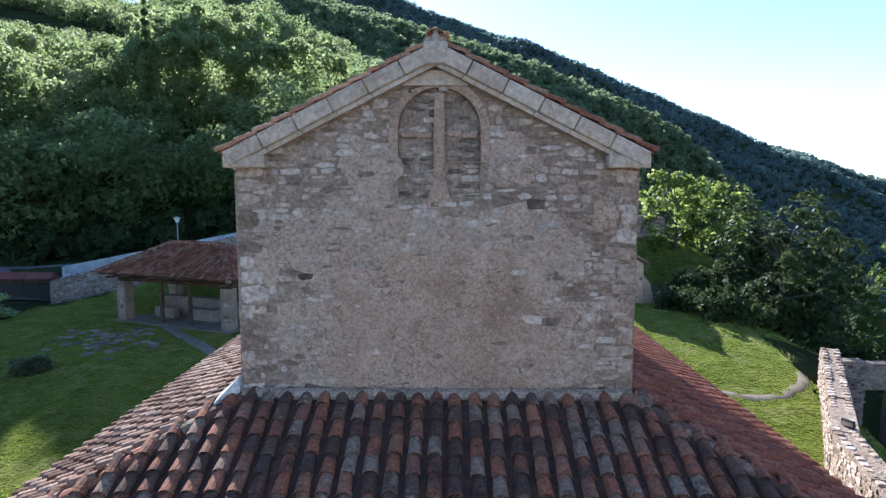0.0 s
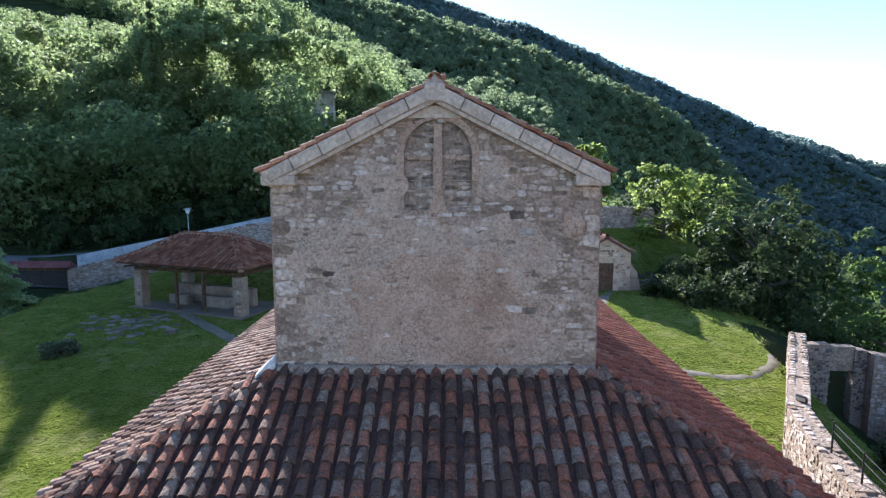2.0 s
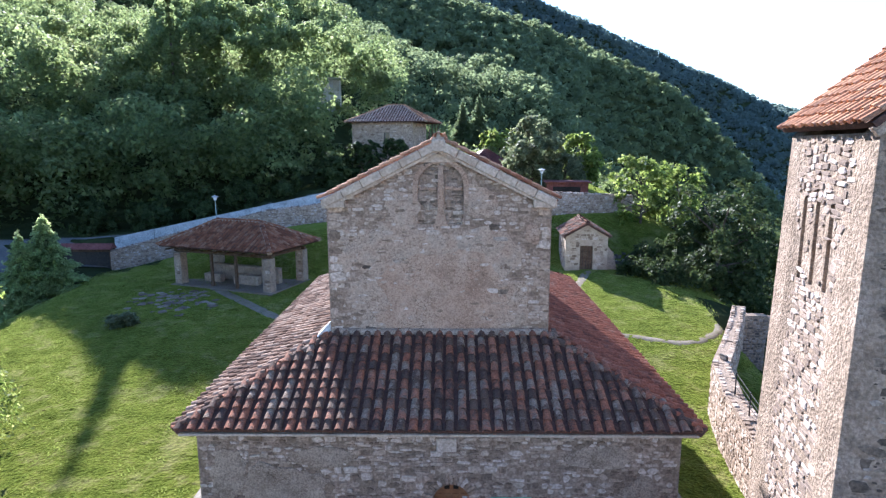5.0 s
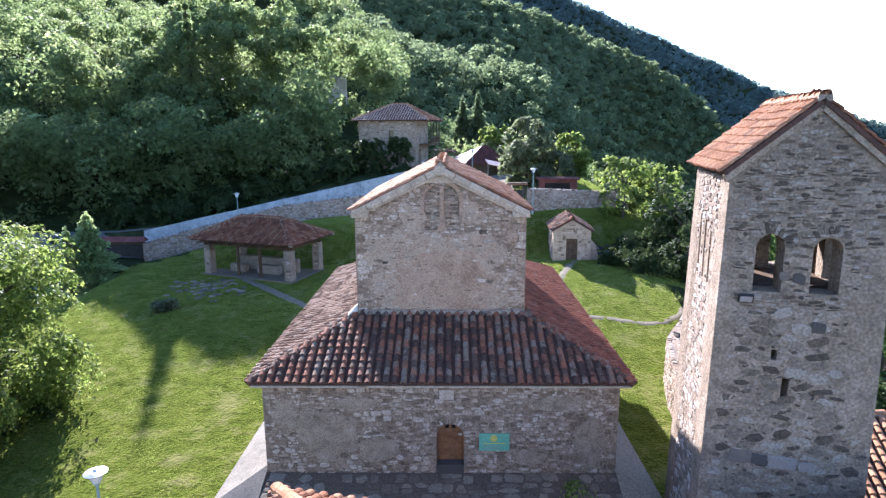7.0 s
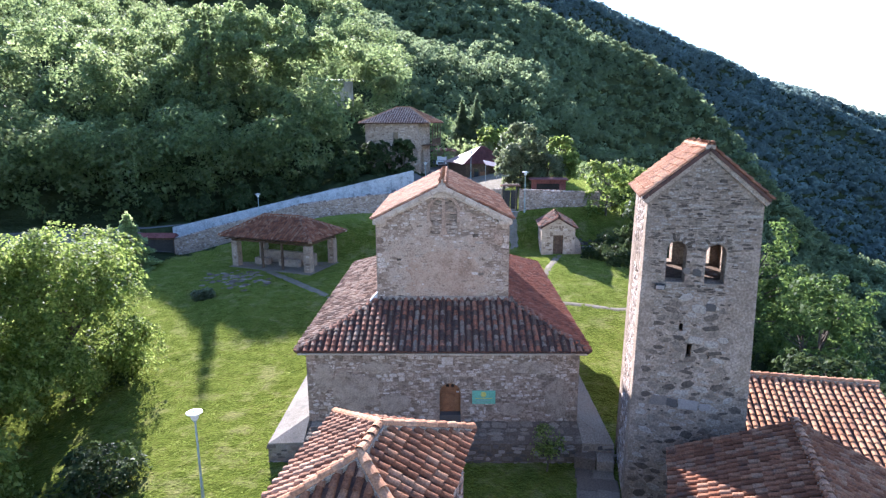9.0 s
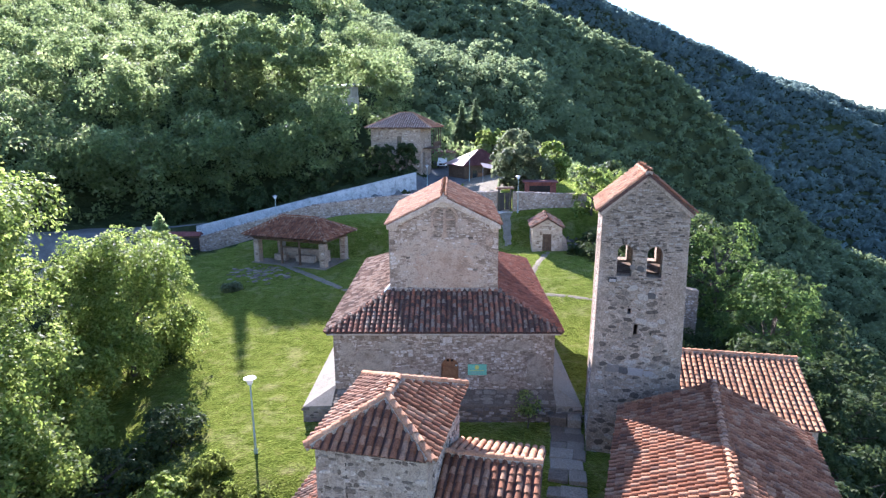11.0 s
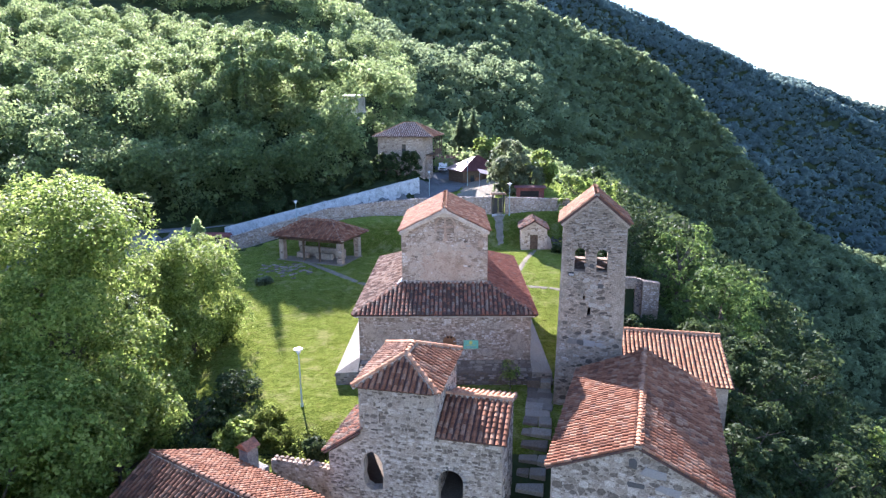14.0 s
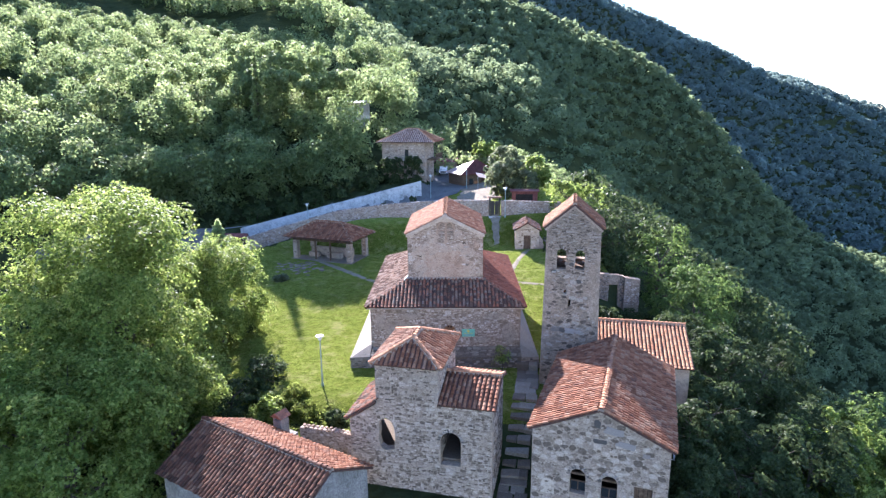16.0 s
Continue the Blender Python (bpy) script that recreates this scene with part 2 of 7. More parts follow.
TEAL = material("grey_green_lamp_paint", [(0.22, 0.3, 0.28), (0.28, 0.36, 0.34), (0.34, 0.41, 0.39)], 4, 0.5, 0.1, 30, spec=0.4)
STEEL = material("galvanised_steel", [(0.36, 0.37, 0.38), (0.45, 0.46, 0.47), (0.55, 0.56, 0.57)], 5, 0.45, 0.1, 30, metal=0.5, spec=0.4)
GLOBE = material("milky_glass", [(0.7, 0.69, 0.66), (0.78, 0.77, 0.74)], 3, 0.3, 0.0, spec=0.4)
WHITE = material("white_limewash", [(0.36, 0.36, 0.345), (0.48, 0.48, 0.465), (0.58, 0.575, 0.56)], 0.9, 0.9, 0.5, 12, stain=(0.17, 0.17, 0.16), stain_scale=1.3, overlay=0.8)
# Near-black colour standing in for shade inside openings, rooms and a crack.
DARK = material("interior_shade_black", [(0.02, 0.018, 0.016), (0.035, 0.03, 0.027)], 2, 0.95, 0.3, 20)
SIGN_GREEN = material("green_sign_enamel", [(0.152, 0.408, 0.286), (0.190, 0.480, 0.338)], 1.5, 0.4, 0.05, 20, spec=0.4)
SIGN_YELLOW = material("yellow_sign_paint", [(0.55, 0.5, 0.12), (0.65, 0.58, 0.16)], 6, 0.5, 0.0)
ASPHALT = material("worn_asphalt", [(0.090, 0.090, 0.089), (0.128, 0.128, 0.124), (0.165, 0.161, 0.155)], 0.5, 0.92, 0.4, 30)
PAVING = material("stone_paving", [(0.131, 0.103, 0.078), (0.186, 0.150, 0.115), (0.250, 0.208, 0.160)], 1.0, 0.9, 0.6, 14, vary=0.5, overlay=0.8)
GRAVEL = material("gravel_path", [(0.148, 0.123, 0.090), (0.203, 0.171, 0.128), (0.257, 0.222, 0.171)], 2.0, 0.95, 0.6, 30, stain=(0.13, 0.13, 0.065), stain_scale=1.2, overlay=0.7)
CAR_WHITE = material("white_car_paint", [(0.7, 0.7, 0.7), (0.76, 0.76, 0.76)], 1, 0.25, 0.0, spec=0.4)
GLASS_DARK = material("dark_car_glass", [(0.02, 0.025, 0.03), (0.03, 0.035, 0.04)], 1, 0.08, 0.0, spec=0.4)
RUBBER = material("tyre_rubber", [(0.015, 0.015, 0.015), (0.03, 0.03, 0.03)], 6, 0.9, 0.2)
BARK = material("bark", [(0.05, 0.04, 0.032), (0.09, 0.075, 0.06), (0.14, 0.12, 0.1)], 5, 0.95, 0.8, 20)
GRASS = material("lawn_grass", [(0.032, 0.044, 0.006), (0.054, 0.069, 0.010), (0.080, 0.090, 0.016), (0.113, 0.104, 0.033)], 1.1, 0.95, 1.0, 7, stain=(0.17, 0.15, 0.07), stain_scale=0.55, bump_size=0.16, overlay=1.0, spec=0.0, sheen=(0.3, (0.7, 0.85, 0.2)))
BLADES = material("grass_blades", [(0.061, 0.084, 0.018), (0.082, 0.106, 0.024), (0.108, 0.127, 0.037)], 0.8, 0.85, 0.0, 9, vary=0.25, leafy=0.68, spec=0.1)
FOREST_FLOOR = material("forest_floor", [(0.025, 0.034, 0.015), (0.036, 0.045, 0.020), (0.047, 0.056, 0.024)], 0.08, 0.95, 1.0, 0.22, bump_size=2.5, spec=0.0)
LEAF = material("broad_leaves", [(0.064, 0.098, 0.022), (0.098, 0.138, 0.031), (0.136, 0.180, 0.046), (0.182, 0.218, 0.067)], 0.5, 0.5, 0.0, 6, vary=0.45, leafy=0.5, spec=0.06)
# Dark shrub leaves; on the slope they also carry shade in their colour.
LEAF_DEEP = material("deep_shaded_leaves", [(0.026, 0.040, 0.015), (0.037, 0.055, 0.021), (0.054, 0.075, 0.030)], 0.4, 0.5, 0.0, 6, vary=0.45, leafy=0.3, spec=0.06)
# Between LEAF and LEAF_DEEP: half shade put into the leaf colour.
LEAF_MID = material("half_shade_leaves", [(0.042, 0.072, 0.02), (0.064, 0.1, 0.028), (0.09, 0.132, 0.038)], 0.4, 0.55, 0.0, 6, vary=0.45, leafy=0.45, spec=0.08)
LEAF_BLUE = material("spruce_needles", [(0.141, 0.186, 0.082), (0.198, 0.248, 0.112), (0.257, 0.302, 0.150)], 0.6, 0.6, 0.0, 6, vary=0.5, leafy=0.62, spec=0.15)
LEAF_GREY = material("silvery_needles", [(0.074, 0.090, 0.047), (0.105, 0.125, 0.067), (0.142, 0.159, 0.091)], 0.5, 0.6, 0.0, 6, vary=0.5, leafy=0.5, spec=0.2)
FOREST = material("hillside_leaves", [(0.062, 0.090, 0.037), (0.088, 0.120, 0.049), (0.116, 0.150, 0.061), (0.154, 0.174, 0.089)], 0.1, 0.6, 0.0, 0.5, vary=0.22, leafy=0.6, spec=0.15)
# Flatter, less translucent than FOREST: the flank's shade is put into the material.
FOREST_SHADE = material("shade_toned_leaves", [(0.078, 0.104, 0.054), (0.096, 0.126, 0.065), (0.116, 0.148, 0.077)], 0.04, 0.7, 0.0, 0.3, vary=0.14, leafy=0.5, spec=0.04)
# Haze is put into the colour: a bluer green for the far ridge.
FOREST_FAR = material("haze_blue_leaves", [(0.074, 0.102, 0.094), (0.088, 0.12, 0.11), (0.102, 0.138, 0.126)], 0.02, 0.7, 0.0, 0.2, vary=0.12, leafy=0.5, spec=0.04)


# ---- helpers for building ----
def mesh_from(name, verts, faces, mat, smooth=False):
    me = bpy.data.meshes.new(name)
    me.from_pydata([tuple(v) for v in verts], [], [tuple(f) for f in faces])
    me.materials.append(mat)
    if smooth:
        me.polygons.foreach_set("use_smooth", [True] * len(me.polygons))
    me.update()
    return me


def quads_mesh(name, verts, mat):
    """One mesh of loose faces from an (n, sides, 3) array."""
    sides = np.shape(verts)[1]
    v = np.asarray(verts, dtype=np.float32).reshape(-1, 3)
    k = len(v) // sides
    me = bpy.data.meshes.new(name)
    me.vertices.add(len(v))
    me.vertices.foreach_set("co", v.ravel())
    me.loops.add(len(v))
    me.loops.foreach_set("vertex_index", np.arange(len(v), dtype=np.int32))
    me.polygons.add(k)
    me.polygons.foreach_set("loop_start", np.arange(0, len(v), sides, dtype=np.int32))
    me.materials.append(mat)
    me.update(calc_edges=True)
    me.validate()
    return me


def part(name, bm, mat, parent=None, label=""):
    """Links a bmesh, or a finished mesh, as one mesh object under a thing or part."""
    if isinstance(bm, bmesh.types.BMesh):
        me = bpy.data.meshes.new(name)
        bmesh.ops.recalc_face_normals(bm, faces=bm.faces)
        bm.to_mesh(me)
        bm.free()
        me.materials.append(mat)
    else:
        me = bm
    ob = new(name, me)
    if parent:
        ob.parent = parent
    return tagged(ob, label) if label else ob


def thing(name, label, category, at=(0, 0, 0), turn=0, group="", kind=""):
    e = new(name)
    e.matrix_basis = pose(*at, 0, 0, turn)
    return tagged(e, label, category, group, kind)


def box(bm, lo, hi, m=Matrix()):
    vs = [bm.verts.new(m @ Vector((x, y, z))) for z in (lo[2], hi[2]) for y in (lo[1], hi[1]) for x in (lo[0], hi[0])]
    for f in ((0, 2, 3, 1), (4, 5, 7, 6), (0, 1, 5, 4), (2, 6, 7, 3), (0, 4, 6, 2), (1, 3, 7, 5)):
        bm.faces.new([vs[i] for i in f])
    return vs


def boxes(*items, bevel=0.0):
    bm = bmesh.new()
    for lo, hi in items:
        box(bm, lo, hi)
    if bevel:
        bmesh.ops.bevel(bm, geom=bm.edges[:], offset=bevel, segments=1, affect="EDGES")
    return bm


def tube(bm, a, b, r0, r1=None, sides=8):
    a, b = Vector(a), Vector(b)
    r1 = r0 if r1 is None else r1
    q = (b - a).to_track_quat("Z", "Y")
    rings = []
    for p, r in ((a, r0), (b, r1)):
        rings.append([bm.verts.new(p + q @ Vector((r * math.cos(2 * math.pi * i / sides), r * math.sin(2 * math.pi * i / sides), 0))) for i in range(sides)])
    for i in range(sides):
        bm.faces.new((rings[0][i], rings[0][(i + 1) % sides], rings[1][(i + 1) % sides], rings[1][i]))
    bm.faces.new(rings[0][::-1])
    bm.faces.new(rings[1])


def lathe(bm, profile, sides=14, at=(0, 0, 0)):
    rings = [[bm.verts.new((at[0] + r * math.cos(2 * math.pi * i / sides), at[1] + r * math.sin(2 * math.pi * i / sides), at[2] + z)) for i in range(sides)] for r, z in profile]
    for a, b in zip(rings, rings[1:]):
        for i in range(sides):
            bm.faces.new((a[i], a[(i + 1) % sides], b[(i + 1) % sides], b[i]))
    bm.faces.new(rings[0][::-1])
    bm.faces.new(rings[-1])


def arch(cx, z0, width, height, steps=10):
    """Outline of an arched opening in wall coordinates."""
    r = width / 2
    pts = [(cx - r, z0), (cx + r, z0)]
    for i in range(steps + 1):
        a = math.pi * i / steps
        pts.append((cx + r * math.cos(a), z0 + height - r + r * math.sin(a)))
    return pts


def slab(bm, outline, holes, m, thick):
    """A wall: outline with holes in the x-z plane of m, thick along +y of m, the outer face at y = 0."""
    made = []
    for y in (0.0, thick):
        edges = []
        for loop in [outline, *holes]:
            vs = [bm.verts.new(m @ Vector((x, y, z))) for x, z in loop]
            es = [bm.edges.new((vs[i], vs[(i + 1) % len(vs)])) for i in range(len(vs))]
            edges += es
            made.append(vs)
        bmesh.ops.triangle_fill(bm, use_beauty=True, use_dissolve=False, edges=edges)
    k = len(made) // 2
    for a, b in zip(made[:k], made[k:]):
        for i in range(len(a)):
            j = (i + 1) % len(a)
            bm.faces.new((a[i], a[j], b[j], b[i]))


def inside(poly, x, y):
    hit = False
    for i in range(len(poly)):
        (x0, y0), (x1, y1) = poly[i], poly[i - 1]
        if (y0 > y) != (y1 > y) and x < (x1 - x0) * (y - y0) / (y1 - y0) + x0:
            hit = not hit
    return hit


def pieces(name, kinds, placed, mat, parent, most=300, near=None):
    """Places pieces (kind number, matrix) under parent: the nearest ones as objects on shared meshes, the rest joined."""
    meshes = [mesh_from(name, v, f, mat, False) for v, f in kinds]
    if near is not None:
        placed = sorted(placed, key=lambda km: (km[1].translation - Vector(near)).length)
    for k, m in placed[:most]:
        ob = new(name, meshes[k])
        ob.parent = parent
        ob.matrix_basis = m
    rest = placed[most:]
    if rest:
        vv, ff, base = [], [], 0
        for k, m in rest:
            v, f = kinds[k]
            a = np.c_[np.asarray(v), np.ones(len(v))] @ np.array(m).T
            vv.append(a[:, :3])
            ff += [tuple(i + base for i in q) for q in f]
            base += len(v)
        rest_name = {"stone": "masonry", "roof_tile": "tiling"}.get(name, "rubble")
        ob = part(rest_name, mesh_from(rest_name, np.concatenate(vv), ff, mat), mat, parent)
        tagged(ob, kind="stuff")


def stone_kind(seed):
    """An irregular stone face of unit size, its back on y = 0 and its face towards -y."""
    r = random.Random(seed)
    n, ring = 8, []
    for sx, sz in ((1, 0), (1, 1), (0, 1), (-1, 1), (-1, 0), (-1, -1), (0, -1), (1, -1)):
        if sx and sz:
            ring.append((sx * r.uniform(0.34, 0.51), sz * r.uniform(0.3, 0.5)))
        elif sx:
            ring.append((sx * r.uniform(0.42, 0.52), r.uniform(-0.18, 0.18)))
        else:
            ring.append((r.uniform(-0.15, 0.15), sz * r.uniform(0.41, 0.5)))
    v = [(x, 0.15, z) for x, z in ring] + [(x * 0.98, -0.6, z * 0.97) for x, z in ring] + [(x * 0.86 + r.uniform(-.03, .03), -1.0 + r.uniform(-.15, .15), z * 0.82) for x, z in ring]
    f = [(i, (i + 1) % n, n + (i + 1) % n, n + i) for i in range(n)] + [(n + i, n + (i + 1) % n, 2 * n + (i + 1) % n, 2 * n + i) for i in range(n)]
    f.append(tuple(range(2 * n, 3 * n)))
    return v, [q[::-1] for q in f]


STONES = [stone_kind(s) for s in range(14)]


def rubble(m, u0, u1, z0, z1, test, seed, course=(0.13, 0.27), width=(0.18, 0.6), proud=(0.012, 0.04), keep=None):
    """Stones laid in rough courses on the wall plane of m (x along, z up, outside towards -y)."""
    r = random.Random(seed)
    out, z = [], z0
    while z < z1:
        h = r.uniform(*course)
        u = u0 + r.uniform(-0.3, 0)
        while u < u1:
            w = r.uniform(*width) * (0.6 + 0.4 * h / course[1])
            wave = 0.11 * noise.noise((u * 0.55, z * 0.35, seed * 0.37))
            cuts = [(0.0, h)]
            if h > 0.62 * course[1] and r.random() < 0.45:
                k = h * r.uniform(0.38, 0.62)
                cuts = [(0.0, k), (k, h)]
            for c0, c1 in cuts:
                ww, hh = w * r.uniform(0.9, 1.06), (c1 - c0)
                cu, cz = u + w / 2 + r.uniform(-0.02, 0.02), z + (c0 + c1) / 2 + wave + r.uniform(-0.02, 0.02)
                if test(cu, cz, ww * 0.5, hh * 0.5) and (keep is None or r.random() < keep(cu, cz)):
                    sc = Matrix.Diagonal((ww * r.uniform(0.95, 1.04), r.uniform(*proud), hh * r.uniform(0.9, 1.08), 1))
                    out.append((r.randrange(len(STONES)), m @ Matrix.Translation((cu, 0.0, cz)) @ Matrix.Rotation(r.uniform(-0.12, 0.12), 4, "Y") @ sc))
            u += w + r.uniform(0.0, 0.025)
        z += h + 0.005
    return out


def boulder_kind(seed):
    """A rough many-cornered fieldstone of unit size, its back on y = 0 and its face towards -y."""
    r = random.Random(seed)
    n = r.choice((5, 6, 7))
    ring = []
    for i in range(n):
        a = 2 * math.pi * (i + r.uniform(-0.3, 0.3)) / n
        k = r.uniform(0.4, 0.56)
        ring.append((k * math.cos(a), k * math.sin(a)))
    v = [(x, 0.15, z) for x, z in ring] + [(x * 0.97, -0.6, z * 0.97) for x, z in ring] + [(x * 0.8, -1.0 + r.uniform(-.15, .15), z * 0.8) for x, z in ring]
    f = [(i, (i + 1) % n, n + (i + 1) % n, n + i) for i in range(n)] + [(n + i, n + (i + 1) % n, 2 * n + (i + 1) % n, 2 * n + i) for i in range(n)]
    f.append(tuple(range(2 * n, 3 * n)))
    return v, [q[::-1] for q in f]


STONES += [boulder_kind(s) for s in range(40, 56)]


def loose_rubble(m, u0, u1, z0, z1, test, seed, size=(0.1, 0.45), fill=1.0, flat=(0.42, 0.8), proud=(0.012, 0.04), keep=None):
    """Stones of mixed sizes bedded at random in the mortar, the large ones first."""
    r = random.Random(seed)
    widths = sorted((size[0] + (size[1] - size[0]) * r.random() ** 2.4 for _ in range(int((u1 - u0) * (z1 - z0) * 75 * fill))), reverse=True)
    grid, out, cell = {}, [], size[1]
    for w in widths:
        h = w * r.uniform(*flat)
        u, z = r.uniform(u0, u1), r.uniform(z0, z1)
        g = (int(u // cell), int(z // cell))
        if any(((u - a) / (w + c)) ** 2 + ((z - b) / (h + d)) ** 2 < 0.235 for i in (-1, 0, 1) for j in (-1, 0, 1) for a, b, c, d in grid.get((g[0] + i, g[1] + j), ())):
            continue
        if not test(u, z, w * 0.5, h * 0.5) or (keep is not None and r.random() > keep(u, z)):
            continue
        grid.setdefault(g, []).append((u, z, w, h))
        out.append((r.randrange(8, 30), m @ Matrix.Translation((u, 0.0, z)) @ Matrix.Rotation(r.uniform(-0.3, 0.3), 4, "Y") @ Matrix.Diagonal((w * 1.08, r.uniform(*proud), h * 1.08, 1))))
    return out


def in_wall(outline, holes):
    def test(u, z, w, h):
        for du, dz in ((0, 0), (-w, -h), (w, -h), (-w, h), (w, h)):
            if not inside(outline, u + du * 0.9, z + dz * 0.9):
                return False
            for hole in holes:
                if inside(hole, u + du, z + dz):
                    return False
        return True
    return test


def tile_kind(length, r0, r1, seg=6, lift=0.045, thick=0.016):
    """A tapered half-barrel tile lying along +y (up the slope), hollow below."""
    v, f = [], []
    for y, r, dz in ((0, r0, lift), (length, r1, 0.0)):
        for rr in (r, r - thick):
            for i in range(seg + 1):
                a = math.pi * i / seg
                v.append((rr * math.cos(a), y, rr * math.sin(a) * 0.85 + dz))
    k = seg + 1
    for i in range(seg):
        f += [(i, i + 1, 2 * k + i + 1, 2 * k + i), (k + i + 1, k + i, 3 * k + i, 3 * k + i + 1), (k + i, k + i + 1, i + 1, i)]
    f += [(0, 2 * k, 3 * k, k), (k - 1, 2 * k - 1, 4 * k - 1, 3 * k - 1)]
    return v, f


TILES = [tile_kind(0.43, 0.122, 0.1, lift=0.036), tile_kind(0.43, 0.128, 0.103, lift=0.032), tile_kind(0.45, 0.119, 0.099, lift=0.045)]
CAPS = [tile_kind(0.46, 0.165, 0.135, lift=0.035), tile_kind(0.46, 0.155, 0.135, lift=0.05)]


def roof_face(corners, mat, parent, seed, pitch=0.33, row=0.36, most=0, near=None, thick=0.1, bed=TILE_BED):
    """A roof plane: corners[0] to corners[1] is the eave; a bed with rows of barrel tiles on it."""
    c = [Vector(p) for p in corners]
    e = (c[1] - c[0]).normalized()
    nrm = e.cross(c[2] - c[0]).normalized()
    if nrm.z < 0:
        nrm = -nrm
    up = nrm.cross(e)
    if up.z < 0:
        up = -up
    poly = [((p - c[0]).dot(e), (p - c[0]).dot(up)) for p in c]
    bm = bmesh.new()
    top = [bm.verts.new(p) for p in c]
    low = [bm.verts.new(p - nrm * thick) for p in c]
    bm.faces.new(top)
    bm.faces.new(low[::-1])
    for i in range(len(c)):
        j = (i + 1) % len(c)
        bm.faces.new((top[i], low[i], low[j], top[j]))
    part("roof_bed", bm, bed, parent)
    r = random.Random(seed)
    us, vs = [p[0] for p in poly], [p[1] for p in poly]
    placed = []
    x_axis = up.cross(nrm)
    base = Matrix((( x_axis.x, up.x, nrm.x, 0), (x_axis.y, up.y, nrm.y, 0), (x_axis.z, up.z, nrm.z, 0), (0, 0, 0, 1)))
    n = max(1, round((max(us) - min(us)) / pitch))
    step = (max(us) - min(us)) / n
    for i in range(n):
        u = min(us) + (i + 0.5) * step
        drift, v = r.uniform(-0.012, 0.012), min(vs) - 0.07 + r.uniform(-0.03, 0.03)
        while v < max(vs) - 0.1:
            if inside(poly, u, min(max(v + 0.2, min(vs) + 0.02), max(vs) - 0.02)):
                p = c[0] + e * (u + drift + r.uniform(-0.012, 0.012)) + up * v + nrm * (0.012 + r.uniform(0, 0.012))
                placed.append((r.randrange(len(TILES)), Matrix.Translation(p) @ base @ Matrix.Rotation(r.uniform(-0.05, 0.05), 4, "Z")))
            v += row * r.uniform(0.96, 1.04)
    pieces("roof_tile", TILES, placed, mat, parent, most, near)


def cap_row(a, b, mat, parent, seed, most=0, lift=0.03):
    """Ridge or hip tiles from the low end a to the high end b."""
    a, b = Vector(a), Vector(b)
    d = (b - a)
    n = max(1, int(d.length / 0.37))
    q = d.normalized()
    side = q.cross(Vector((0, 0, 1))).normalized()
    nrm = side.cross(q)
    base = Matrix(((side.x, q.x, nrm.x, 0), (side.y, q.y, nrm.y, 0), (side.z, q.z, nrm.z, 0), (0, 0, 0, 1)))
    r = random.Random(seed)
    placed = [(r.randrange(2), Matrix.Translation(a + q * (d.length * i / n) + Vector((0, 0, lift + r.uniform(0, .015)))) @ base @ Matrix.Rotation(r.uniform(-.06, .06), 4, "Z")) for i in range(n)]
    pieces("ridge_tile", CAPS, placed, mat, parent, most if most else n)
    bm = bmesh.new()
    box(bm, (-0.17, 0, -0.1), (0.17, d.length, 0.07 + min(0.0, lift)), Matrix.Translation(a) @ base)
    part("ridge_mortar", bm, TILE_BED if mat is TILE_OLD else MORTAR_GREY, parent)


def S(a, b, v):
    t = np.clip((np.asarray(v, dtype=float) - a) / (b - a), 0, 1)
    return t * t * (3 - 2 * t)


def soft(v, k):
    return k * np.logaddexp(0, np.asarray(v, dtype=float) / k)


def ripple(x, y, k, seed=0.0):
    return (np.sin(x / k + 1.3 * np.sin(y / k * 0.7 + seed)) + np.sin(y / k * 1.1 + 1.7 * np.sin(x / k * 0.6 + 2.0 + seed)) + 0.5 * np.sin((x + y) / k * 2.3 + seed)) / 2.5


def local_ground(x, y):
    z = -1.5 + 1.8 * S(10, 38, y) + 1.4 * S(-5, 13, x) * S(16, 36, y)
    z = z + 3.6 * S(39, 46.5, y) * S(-36, -10, x) + 1.6 * S(50, 74, y)
    z = z - 3.5 * S(-13, -27, x) * S(16, 0, y) - 2.4 * S(0, -9, y) - 0.3 * soft(-(y + 16), 3)
    z = z - 17 * S(16, 45, x) - 75 * S(38, 110, x) - 3.0 * S(15, 24, x) * S(24, 8, y)
    z = z - 4.2 * S(-29, -37, x) * S(43, 37, y)
    z = z - 2.0 * S(17.2, 18.6, x) * S(26.5, 25.0, x) * S(9, 13, y) * S(28, 27, y)
    return z


WALL_A, WALL_N = (-4.9, 67.0), (-0.514, 0.858)


def behind(x, y):
    return (x - WALL_A[0]) * WALL_N[0] + (y - WALL_A[1]) * WALL_N[1]


def crest(x):
    return np.interp(x, [-300, 75, 158, 223, 268, 330], [430, 402, 378, 347, 318, 260])


